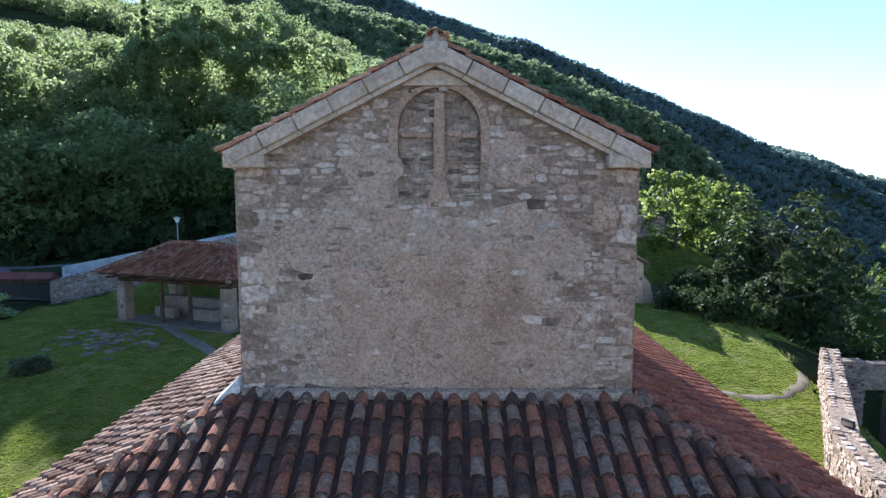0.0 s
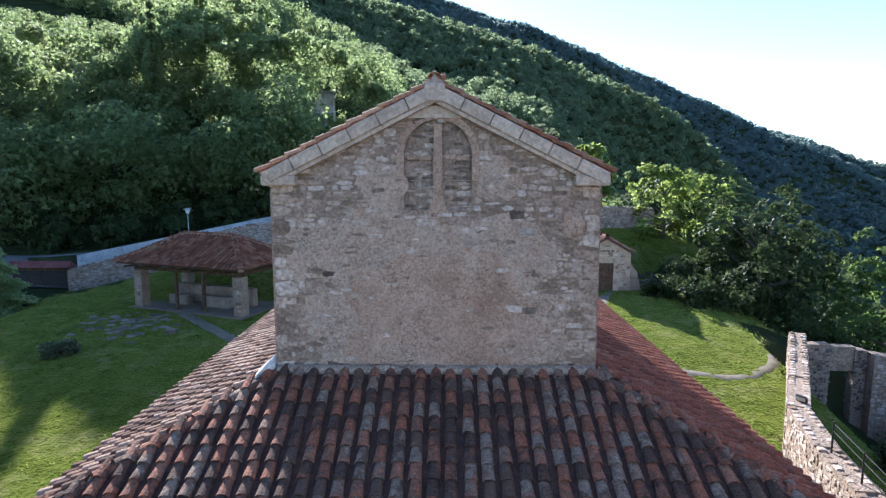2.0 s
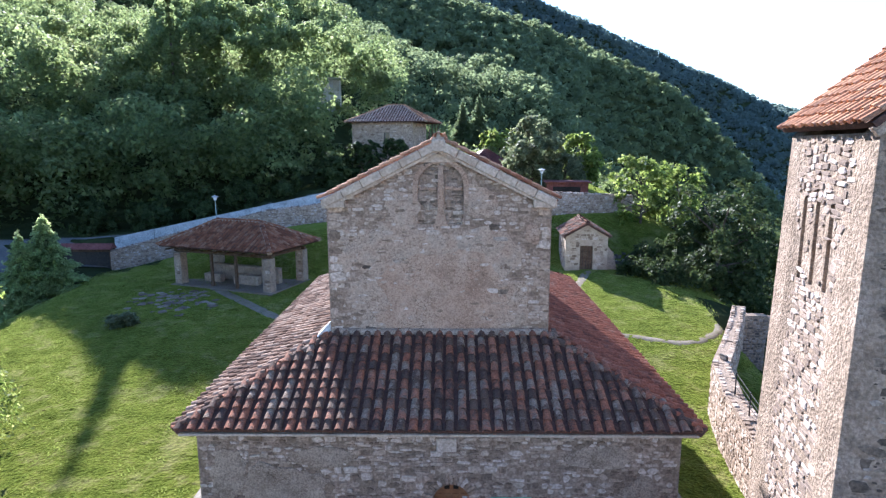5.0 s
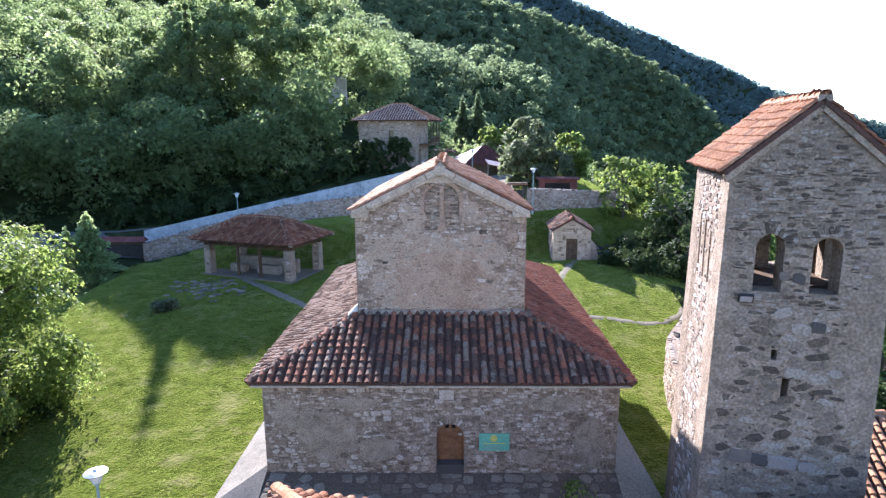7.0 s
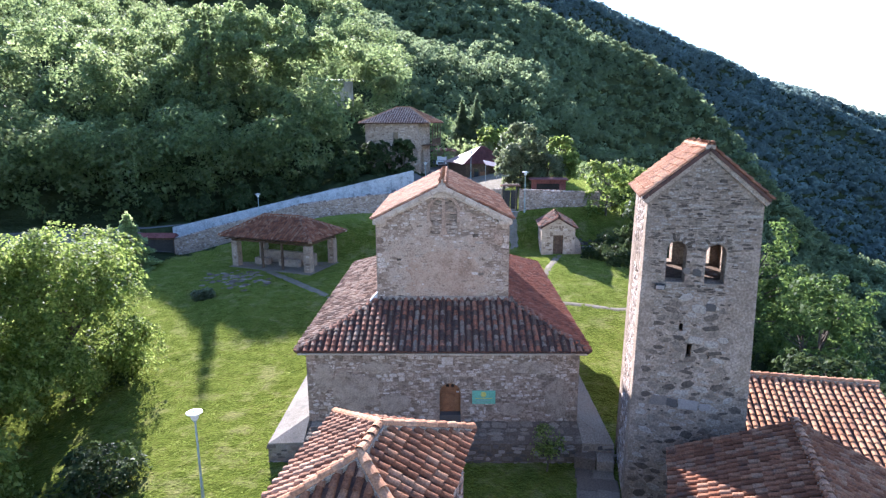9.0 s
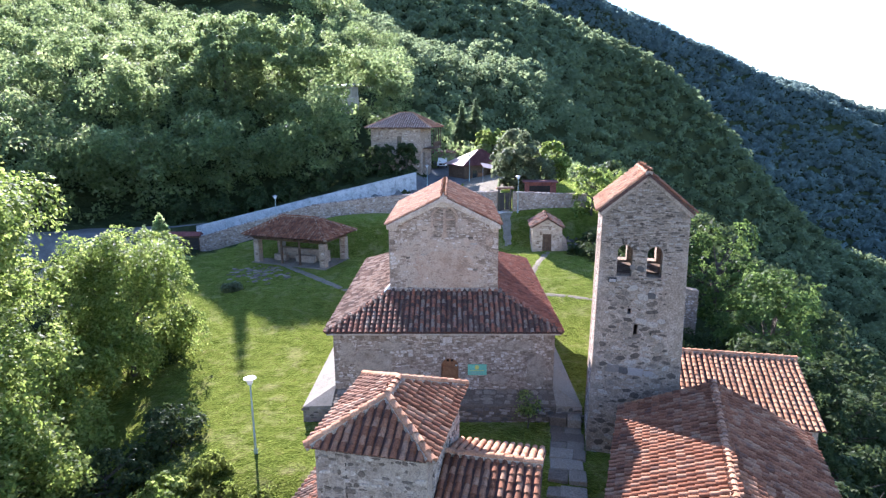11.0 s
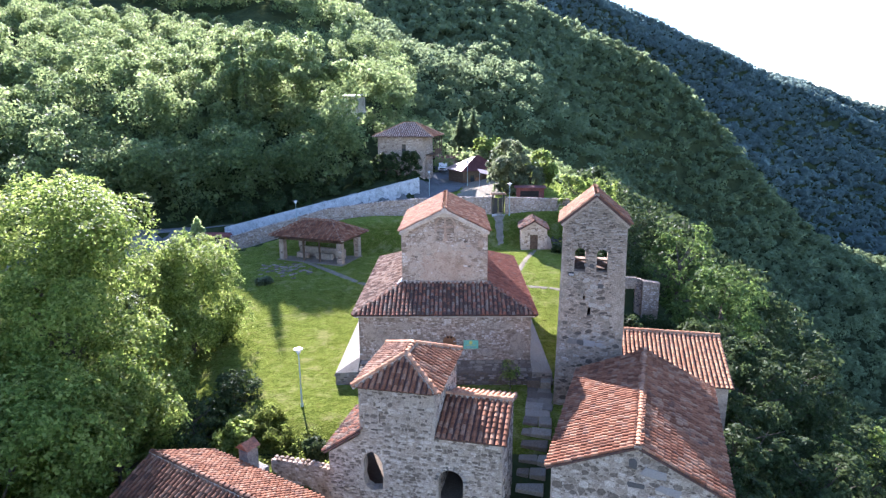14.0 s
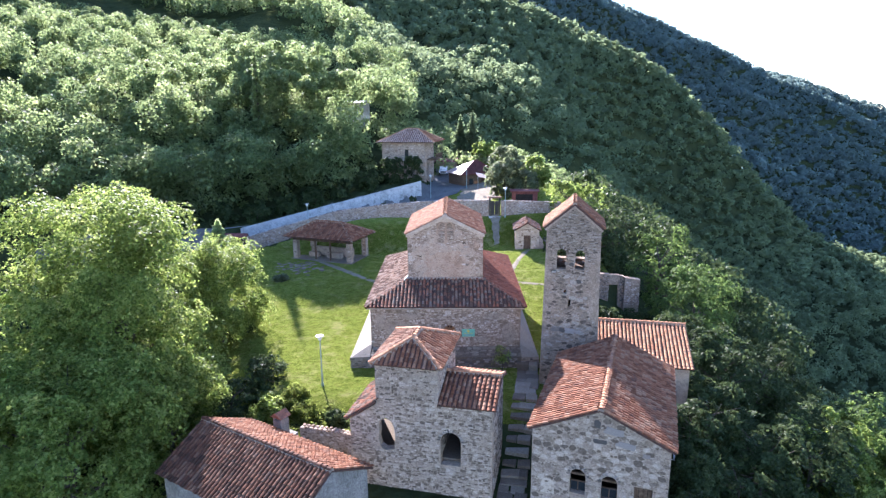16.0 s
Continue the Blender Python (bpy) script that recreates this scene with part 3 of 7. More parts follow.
def ground(x, y):
    x, y = np.asarray(x, dtype=float), np.asarray(y, dtype=float)
    s = behind(x, y)
    z = local_ground(x, y) + 1.7 * S(0.3, 1.2, s) * S(-3.0, -5.5, x) - 1.9 * S(-9.0, -6.0, s) * S(1.4, 0.5, s) * S(-35, -24, x) * S(0, -9, x)
    u = -0.62 * x + 0.785 * y
    hill = 7 + 0.19 * soft(u - 60, 8) + 0.325 * soft(u - 165, 20) - 85 * S(20, 120, x) * S(230, 100, u) + 3.5 * ripple(x, y, 31) * S(60, 200, u) + 1.2 * ripple(x, y, 12, 2) * S(60, 160, u)
    yc = crest(x)
    hill = hill - 0.75 * soft(y - yc, 8)
    hill = hill - 24 * np.exp(-((x - 35) / 36) ** 2 - ((y - 152) / 34) ** 2)
    hill = hill + 9 * np.exp(-((x + 40) / 27) ** 2 - ((y - 86) / 22) ** 2)
    # second hill behind the knoll, steep towards the west
    hill = hill + 17 * np.exp(-((x + 58) / np.where(x > -58, 46.0, 26.0)) ** 2 - ((y - 182) / 42) ** 2)
    west = S(-0.43, -0.5, x / np.maximum(y + 1, 30)) * S(50, 90, y)
    hill = hill - west * soft(hill - 3 - 0.262 * np.hypot(x, y), 3)
    z = z + (hill - z) * S(2, 34, s)
    a = (x - 105) * 0.935 - (y - 1095) * 0.354
    c = (x - 105) * 0.354 + (y - 1095) * 0.935
    far = np.minimum(281 - 0.457 * a, 420) - 0.42 * np.sqrt(c * c + 900) + 12 * ripple(x, y, 70, 1) * S(500, 800, y) + 6 * ripple(x, y, 26, 4)
    z = np.where(y > 250, np.maximum(z, far), z)
    return np.maximum(z, -45 - 0.02 * soft(-y, 50) - 85 * S(40, 110, x) - 60 * S(180, 420, y) * S(120, 260, x))


# ---- ground ----
def build_ground():
    """One sheet round the monastery, finer near it, out to the horizon."""
    t = np.linspace(-1, 1, 201)
    xs = np.sign(t) * (70 * np.abs(t) + 3900 * np.abs(t) ** 5)
    t = np.linspace(-0.75, 1, 221)
    ys = 20 + np.sign(t) * (90 * np.abs(t) + 3900 * np.abs(t) ** 4.5)
    xx, yy = np.meshgrid(xs, ys)
    zz = ground(xx, yy)
    nx, ny = len(xs), len(ys)
    v = np.stack([xx, yy, zz], -1).reshape(-1, 3)
    i = np.arange(nx - 1)[None, :] + nx * np.arange(ny - 1)[:, None]
    f = np.stack([i, i + 1, i + nx + 1, i + nx], -1).reshape(-1, 4)
    me = bpy.data.meshes.new("ground")
    me.from_pydata(v.tolist(), [], f.tolist())
    me.materials.append(GRASS)
    me.materials.append(FOREST_FLOOR)
    cx, cy = v[f].mean(1)[:, 0], v[f].mean(1)[:, 1]
    lawn = (cx > -33) & ((cx < 17.5) | ((cx < 22) & (cy > 31))) & (cy > -3) & ((behind(cx, cy) < -9) | ((cx > -2) & (behind(cx, cy) < 6))) & (cy < 80)
    me.polygons.foreach_set("material_index", np.where(lawn, 0, 1).astype(np.int32))
    me.polygons.foreach_set("use_smooth", [True] * len(f))
    return tagged(new("ground", me), "sloping grass lawn running into wooded hillsides", "ground", kind="structure")


build_ground()


# ---- woods ----
def crowns(centres, radii, heights, per, size, seed=1):
    """Loose leaf blades on the rounded clumps of each crown."""
    r = np.random.default_rng(seed)
    out = []
    for (x, y, z), rad, h in zip(centres, radii, heights):
        lumps = int(r.integers(11, 17)) if per > 300 else int(r.integers(6, 9)) if per > 90 else 4
        th, up = r.uniform(0, 2 * np.pi, lumps), r.uniform(-0.25, 1.0, lumps)
        k = np.sqrt(1 - np.clip(up, 0, 1) ** 2) * r.uniform(0.45, 0.75, lumps)
        lc = np.stack([x + rad * k * np.cos(th), y + rad * k * np.sin(th), z + h * up * 0.66], -1)
        lr = rad * r.uniform(0.3, 0.5, lumps) * (1.0 if per > 90 else 1.4)
        j = r.integers(0, lumps, per)
        d = r.normal(size=(per, 3))
        d[:, 2] = d[:, 2] * 0.9 + 0.3
        d /= np.linalg.norm(d, axis=1)[:, None]
        p = lc[j] + d * (lr[j] * r.uniform(0.7, 1.06, per))[:, None] * np.array([1, 1, 0.8])
        nrm = d + np.array([0, 0, 0.3]) + 0.55 * r.normal(size=(per, 3))
        nrm /= np.linalg.norm(nrm, axis=1)[:, None]
        a = np.cross(nrm, r.normal(size=(per, 3)))
        a /= np.linalg.norm(a, axis=1)[:, None]
        b = np.cross(nrm, a)
        q = size * r.uniform(0.6, 1.35, per)[:, None]
        out.append(np.stack([p - a * q, p + a * q * 0.7 - b * q * 0.8, p + a * q * 0.5 + b * q * 0.9], 1))
    return np.concatenate(out)


def open_land(x, y):
    """True where no wood grows: the monastery, its road and the yard of the houses."""
    s = behind(x, y)
    court = (x > -34) & (x < 21) & (y > -40) & (s < 5)
    yard = (x > -9) & (x < 13) & (y > 55) & (y < 84)
    road = (x < -30) & (s < 7) & (s > -10) & (y > 20)
    return court | yard | road


def scatter(n, lo, hi, gap, seed, test):
    r = np.random.default_rng(seed)
    kept, grid = [], {}
    for x, y in zip(r.uniform(lo[0], hi[0], n), r.uniform(lo[1], hi[1], n)):
        if not test(x, y):
            continue
        g = (int(x // gap), int(y // gap))
        if any((px - x) ** 2 + (py - y) ** 2 < gap * gap for i in (-1, 0, 1) for j in (-1, 0, 1) for px, py in grid.get((g[0] + i, g[1] + j), ())):
            continue
        grid.setdefault(g, []).append((x, y))
        kept.append((x, y))
    return np.array(kept)


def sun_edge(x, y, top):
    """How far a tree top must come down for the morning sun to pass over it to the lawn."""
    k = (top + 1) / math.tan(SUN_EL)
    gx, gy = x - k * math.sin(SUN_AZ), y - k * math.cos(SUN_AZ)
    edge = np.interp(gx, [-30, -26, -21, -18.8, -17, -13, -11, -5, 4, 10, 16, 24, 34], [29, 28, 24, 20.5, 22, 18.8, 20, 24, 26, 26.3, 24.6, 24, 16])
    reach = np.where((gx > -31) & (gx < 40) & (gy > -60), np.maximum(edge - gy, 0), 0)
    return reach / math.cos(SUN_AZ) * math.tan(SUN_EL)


def wood(name, label, pts, size, per, leaf, mat, seed, squat=0.8, lift=0.45, rise=0.0):
    r = np.random.default_rng(seed)
    rad = size * r.uniform(0.72, 1.35, len(pts))
    h = rad * squat * 1.4
    z = ground(pts[:, 0], pts[:, 1]) + rad * lift * r.uniform(0.7, 1.7, len(pts))
    z = z + rise * S(70, 82, pts[:, 1])
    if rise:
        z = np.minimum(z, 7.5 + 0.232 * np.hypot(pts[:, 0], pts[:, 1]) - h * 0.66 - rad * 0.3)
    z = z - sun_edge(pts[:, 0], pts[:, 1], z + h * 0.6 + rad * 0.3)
    q = crowns(np.c_[pts, z], rad, h, per, leaf, seed=seed)
    return tagged(new(name, quads_mesh(name, q, mat)), label, "woodland", kind="stuff")


def view_wedge(x, y):
    return abs(x) < 0.86 * (y + 55) + 12


near_pts = scatter(9000, (-150, 20), (70, 175), 6.2, 3, lambda x, y: view_wedge(x, y) and not open_land(x, y) and behind(x, y) > 5 and y - 0.4 * abs(x) < 150 and (y < 80 or x < -4 - 0.052 * (y + 44)) and x < 16 and not (x > -19 and y < 86))
near_pts = near_pts[~((near_pts[:, 0] > -26.5) & (near_pts[:, 0] < -19.5) & (near_pts[:, 1] > 82) & (near_pts[:, 1] < 100))]
near_pts = np.concatenate([near_pts, scatter(2600, (-75, 40), (-9, 110), 5.2, 17, lambda x, y: not open_land(x, y) and 6 < behind(x, y) < 24 and not (x > -19 and y < 86))])
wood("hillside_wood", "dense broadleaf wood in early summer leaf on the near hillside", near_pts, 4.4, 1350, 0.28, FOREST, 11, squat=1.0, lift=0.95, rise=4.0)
# Extra crowns, set up-sun so their shadow ends along the lawn's edge.
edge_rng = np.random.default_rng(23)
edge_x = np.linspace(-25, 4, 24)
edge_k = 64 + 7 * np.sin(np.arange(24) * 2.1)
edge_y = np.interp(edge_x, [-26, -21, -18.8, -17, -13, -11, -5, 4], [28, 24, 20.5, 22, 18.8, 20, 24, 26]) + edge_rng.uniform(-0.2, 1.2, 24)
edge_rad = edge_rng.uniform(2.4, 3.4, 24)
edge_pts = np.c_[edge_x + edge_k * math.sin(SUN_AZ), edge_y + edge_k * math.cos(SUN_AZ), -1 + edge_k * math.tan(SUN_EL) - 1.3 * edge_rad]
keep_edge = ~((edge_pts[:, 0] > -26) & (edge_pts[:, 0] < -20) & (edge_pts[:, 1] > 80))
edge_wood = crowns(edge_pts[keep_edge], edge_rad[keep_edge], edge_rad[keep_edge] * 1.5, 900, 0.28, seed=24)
tagged(new("knoll_wood", quads_mesh("knoll_wood", edge_wood, FOREST)), "extra crowns set on the knoll to shade the upper lawn", "woodland", kind="stuff")
under_pts = scatter(9000, (-110, 20), (60, 142), 3.4, 8, lambda x, y: view_wedge(x, y) and not open_land(x, y) and behind(x, y) > 4 and (x < 24 or y > 84) and (y < 110 or x > -4 - 0.052 * (y + 44)))
wood("undergrowth", "dark undergrowth below the hillside trees", under_pts, 2.3, 170, 0.3, FOREST, 15, squat=1.2, lift=0.35)
mid_pts = scatter(60000, (-260, 60), (430, 520), 5.2, 4, lambda x, y: view_wedge(x, y) and (behind(x, y) > 5 or x > 105) and not open_land(x, y) and not (x < -2 - 0.052 * (y + 44) and y - 0.4 * abs(x) < 148 and x > -150) and not (x < 45 and y < 138) and y < crest(x) + 22)
spur = (mid_pts[:, 1] < 260) & (mid_pts[:, 0] < -18 - 0.08 * mid_pts[:, 1])
flank = (mid_pts[:, 1] < 235) & ~spur
wood("second_hill_wood", "rounded sunlit crowns of the wood on the second hill", mid_pts[spur], 4.4, 380, 0.44, FOREST, 18, lift=0.7)
wood("mountain_wood", "dense green wood on the lower mountain flank", mid_pts[flank], 4.2, 220, 0.55, FOREST_SHADE, 12, lift=0.8)
wood("mountain_wood", "dense green wood covering the mountain flank", mid_pts[~flank & ~spur], 4.6, 125, 0.98, FOREST_SHADE, 16, squat=0.7, lift=0.3)
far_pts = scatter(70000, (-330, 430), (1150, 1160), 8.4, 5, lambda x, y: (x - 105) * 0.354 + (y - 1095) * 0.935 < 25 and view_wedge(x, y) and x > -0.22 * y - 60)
wood("far_ridge_wood", "far ridge wood, haze put into its blue-green leaves", far_pts, 6.8, 66, 2.1, FOREST_FAR, 13, squat=0.55, lift=0.1)


def tree(name, label, at, height, radius, leaves, leaf, mat, seed, base=0.25, category="tree", group=""):
    """Trunk, limbs and a crown of many small leaves in uneven lumps."""
    r = np.random.default_rng(seed)
    x, y = at
    z = float(ground(x, y))
    top = thing(name, label, category, (x, y, z), group=group)
    bm = bmesh.new()
    tube(bm, (0, 0, -0.3), (0.15, 0.1, height * 0.55), 0.035 * height * 0.55, 0.012 * height)
    lumps = []
    for i in range(int(36 + radius * 7)):
        a, k = r.uniform(0, 6.283), r.uniform(0.05, 1) ** 0.45
        lev = r.uniform(base, 0.95)
        wide = math.sin(math.pi * min(1, 0.18 + 0.72 * (lev - base) / (1 - base))) ** 0.7
        c = np.array([k * radius * 0.86 * wide * math.cos(a), k * radius * 0.86 * wide * math.sin(a), height * lev - radius * 0.1])
        lumps.append((c, radius * r.uniform(0.12, 0.27)))
        if i % 4 == 0:
            tube(bm, (0.1, 0.05, height * min(0.5, lev * 0.6)), c, 0.011 * height, 0.02, 5)
    part("trunk", bm, BARK, top)
    w = np.array([l[1] ** 2 for l in lumps])
    sprays = max(60, leaves // 34)
    k = r.choice(len(lumps), sprays, p=w / w.sum())
    lc, lr = np.array([l[0] for l in lumps])[k], np.array([l[1] for l in lumps])[k]
    d = r.normal(size=(sprays, 3))
    d[:, 2] = d[:, 2] * 0.8 + 0.2
    d /= np.linalg.norm(d, axis=1)[:, None]
    sc = lc + d * (lr * r.uniform(0.55, 1.2, sprays))[:, None]
    out = sc / np.array([radius, radius, height]) - np.array([0, 0, 0.35])
    out /= np.linalg.norm(out, axis=1)[:, None] + 1e-6
    face = 0.55 * d + 0.5 * out + np.array([0, 0, 0.55]) + 0.25 * r.normal(size=(sprays, 3))
    face /= np.linalg.norm(face, axis=1)[:, None]
    j = r.integers(0, sprays, leaves)
    wide = (radius * 0.035 + 0.24) * r.uniform(0.6, 1.35, sprays)[j][:, None]
    off = r.normal(size=(leaves, 3))
    off -= face[j] * (off * face[j]).sum(1)[:, None] * 0.68
    p = sc[j] + off * wide * 0.62
    p[:, 2] -= 0.22 * (off ** 2).sum(1) * wide[:, 0] * 0.5
    nrm = face[j] + 0.42 * r.normal(size=(leaves, 3))
    nrm /= np.linalg.norm(nrm, axis=1)[:, None]
    a = np.cross(nrm, r.normal(size=(leaves, 3)))
    a /= np.linalg.norm(a, axis=1)[:, None]
    b = np.cross(nrm, a)
    s = leaf * r.uniform(0.6, 1.3, leaves)[:, None]
    q = np.stack([p - a * s * 1.1, p + a * s * 0.75 - b * s * 0.8, p + a * s * 0.6 + b * s * 0.85], 1)
    part("crown", quads_mesh("crown", q, mat), mat, top)
    return top


def conifer(name, label, at, height, radius, leaves, leaf, mat, seed, z=None):
    r = np.random.default_rng(seed)
    x, y = at
    z = float(ground(x, y)) if z is None else z
    top = thing(name, label, "tree", (x, y, z))
    bm = bmesh.new()
    tube(bm, (0, 0, -0.3), (0, 0, height * 0.97), 0.018 * height, 0.02)
    h = 1 - np.sqrt(r.uniform(0, 1, leaves))
    lev = np.round(h * 16) / 16 + r.normal(size=leaves) * 0.012
    th = r.integers(0, 9, leaves) * 0.698 + np.round(h * 16) * 0.9 + r.normal(size=leaves) * 0.13
    k = r.uniform(0.12, 1, leaves) ** 0.7 * radius * (1.02 - h) * (0.8 + 0.3 * np.sin(th * 3 + lev * 40))
    p = np.stack([k * np.cos(th), k * np.sin(th), height * (0.06 + 0.94 * lev) - 0.22 * k + r.normal(size=leaves) * 0.06], -1)
    for i in range(26):
        hh = 0.08 + 0.8 * i / 26
        an = i * 2.4
        tube(bm, (0, 0, height * hh), (radius * (1 - hh) * 0.8 * math.cos(an), radius * (1 - hh) * 0.8 * math.sin(an), height * hh - 0.1), 0.03, 0.01, 4)
    part("trunk", bm, BARK, top)
    d = np.stack([np.cos(th), np.sin(th), -0.35 * np.ones(leaves)], -1) + 0.4 * r.normal(size=(leaves, 3))
    d /= np.linalg.norm(d, axis=1)[:, None]
    b = np.cross(d, r.normal(size=(leaves, 3)))
    b /= np.linalg.norm(b, axis=1)[:, None]
    s = leaf * r.uniform(0.6, 1.4, leaves)[:, None]
    q = np.stack([p - d * s, p + d * s * 0.9 - b * s * 0.42, p + d * s * 0.7 + b * s * 0.45], 1)
    part("crown", quads_mesh("crown", q, mat), mat, top)
    return top


tree("walnut_tree", "tall broad tree with bright sunlit leaves below the lawn", (-26.4, 0.5), 21.0, 9.4, 125000, 0.115, LEAF, 21, base=0.1)
tree("walnut_tree", "rounded green tree at the edge of the lawn", (-22.9, 12.0), 11.2, 5.7, 68000, 0.095, LEAF, 22, base=0.2)
tree("walnut_tree", "leafy tree on the bank beside the courtyard building", (-24.5, -10.5), 14.0, 7.8, 60000, 0.12, LEAF, 23, base=0.1)
tree("walnut_tree", "leafy tree hanging over the bank below the lawn", (-20.5, -5.0), 9.5, 4.8, 34000, 0.11, LEAF, 33, base=0.06)
tree("walnut_tree", "dense green tree on the bank below the lawn", (-33, -6.0), 14.5, 7.5, 28000, 0.19, LEAF, 34, base=0.08)
tree("walnut_tree", "dark green tree standing behind the taller crowns", (-33, 10), 12.0, 6.5, 16000, 0.22, LEAF_DEEP, 24, base=0.1)
conifer("spruce_tree", "slender pale green young spruce by the lawn", (-33.0, 38.0), 7.6, 3.9, 24000, 0.15, LEAF_BLUE, 25)
conifer("spruce_tree", "small pale spruce between broadleaf trees", (-34.0, 36.5), 7.3, 3.3, 18000, 0.15, LEAF_BLUE, 26)
# The slope's shade is put into the darker leaf materials of its trees.
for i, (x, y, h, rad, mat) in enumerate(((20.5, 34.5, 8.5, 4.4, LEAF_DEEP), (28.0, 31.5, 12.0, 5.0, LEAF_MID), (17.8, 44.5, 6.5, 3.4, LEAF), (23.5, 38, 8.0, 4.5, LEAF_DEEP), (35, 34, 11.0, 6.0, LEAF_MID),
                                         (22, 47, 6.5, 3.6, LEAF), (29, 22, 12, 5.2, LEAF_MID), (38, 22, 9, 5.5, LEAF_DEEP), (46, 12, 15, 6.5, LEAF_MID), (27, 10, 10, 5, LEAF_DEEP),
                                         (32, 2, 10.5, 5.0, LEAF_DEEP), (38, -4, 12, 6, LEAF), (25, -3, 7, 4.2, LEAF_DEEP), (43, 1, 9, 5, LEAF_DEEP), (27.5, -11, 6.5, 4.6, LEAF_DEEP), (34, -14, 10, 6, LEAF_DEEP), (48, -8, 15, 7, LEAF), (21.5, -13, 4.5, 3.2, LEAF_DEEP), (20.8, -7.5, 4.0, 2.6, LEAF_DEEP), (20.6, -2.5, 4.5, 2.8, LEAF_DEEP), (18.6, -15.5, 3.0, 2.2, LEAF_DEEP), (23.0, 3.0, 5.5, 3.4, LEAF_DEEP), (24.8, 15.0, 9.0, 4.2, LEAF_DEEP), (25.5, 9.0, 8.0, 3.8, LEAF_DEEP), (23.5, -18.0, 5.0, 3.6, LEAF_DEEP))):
    tree("slope_tree", "broadleaf tree on the steep slope beside the monastery" if mat in (LEAF, LEAF_MID) else "slope tree with shade put into its dark green leaves", (x, y), h, rad, int(450 * rad ** 1.85), 0.155, mat, 40 + i, base=0.08, group="trees on the slope")
for i, (x, y, top, rad) in enumerate(((38.5, 9.5, -8.6, 5.0), (44.5, 13.0, -11.5, 4.6), (34.5, 4.0, -8.5, 4.0))):
    tree("slope_tree", "sunlit lime green tree lower on the steep slope", (x, y), top - float(ground(x, y)), rad, 16000, 0.19, LEAF, 140 + i, base=0.15, group="trees on the slope")
# Slope wood and bank use the dark leaves with shade in their colour.
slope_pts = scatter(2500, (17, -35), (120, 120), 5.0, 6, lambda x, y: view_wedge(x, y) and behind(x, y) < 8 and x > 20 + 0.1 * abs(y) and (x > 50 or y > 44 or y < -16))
wood("slope_wood", "wood falling to the valley, shade put into its dark leaves", slope_pts, 4.2, 420, 0.4, LEAF_DEEP, 14, lift=0.7)
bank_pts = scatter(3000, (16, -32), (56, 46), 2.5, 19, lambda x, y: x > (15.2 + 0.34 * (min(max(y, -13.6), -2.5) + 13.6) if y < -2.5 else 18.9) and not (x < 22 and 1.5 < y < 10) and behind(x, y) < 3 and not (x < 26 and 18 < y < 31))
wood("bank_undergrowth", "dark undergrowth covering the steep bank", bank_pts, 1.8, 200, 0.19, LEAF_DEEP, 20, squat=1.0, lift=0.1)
# Fir set up-sun so that its narrow shadow falls across the lawn.
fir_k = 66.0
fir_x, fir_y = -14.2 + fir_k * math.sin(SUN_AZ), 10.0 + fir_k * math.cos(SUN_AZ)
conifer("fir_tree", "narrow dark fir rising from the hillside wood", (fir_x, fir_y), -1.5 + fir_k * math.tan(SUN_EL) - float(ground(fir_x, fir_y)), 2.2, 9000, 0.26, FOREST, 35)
conifer("cypress_tree", "tall dark cypress behind the houses", (5.4, 97), 12.0, 3.6, 9000, 0.28, FOREST_SHADE, 27)
conifer("cypress_tree", "dark cypress behind the houses", (2.6, 98), 10.5, 3.2, 8000, 0.28, FOREST_SHADE, 28)
tree("olive_tree", "rounded grey-green tree beside the gate", (9.9, 60), 9.2, 3.9, 16000, 0.2, LEAF_GREY, 29, base=0.1)
tree("olive_tree", "smaller grey-green tree beside the gate", (13.4, 58.6), 5.0, 2.4, 7000, 0.2, LEAF_GREY, 30, base=0.1)
tree("orchard_tree", "sunlit lime green fruit tree beside the yard", (15.8, 61), 7.2, 2.8, 6000, 0.22, LEAF, 36)
tree("orchard_tree", "bright green fruit tree behind the yard", (8.4, 88), 7.0, 4.0, 5000, 0.3, LEAF, 31)
tree("orchard_tree", "bright green fruit tree behind the yard", (14.5, 66), 4.8, 2.4, 5000, 0.26, LEAF, 32)
for i, (x, y, h, rad) in enumerate(((-11.0, 69.5, 5.0, 3.0), (-7.0, 69.5, 5.5, 2.2), (-15, 65.5, 4.0, 2.5), (-19.5, 62.5, 3.5, 2.4), (-24, 60, 3.5, 2.4), (-28.5, 57.5, 3.5, 2.4), (-33, 55.0, 3.5, 2.6), (-38, 53, 4, 3))):
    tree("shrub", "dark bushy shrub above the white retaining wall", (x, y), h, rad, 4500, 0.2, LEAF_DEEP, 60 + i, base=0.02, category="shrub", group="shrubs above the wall")
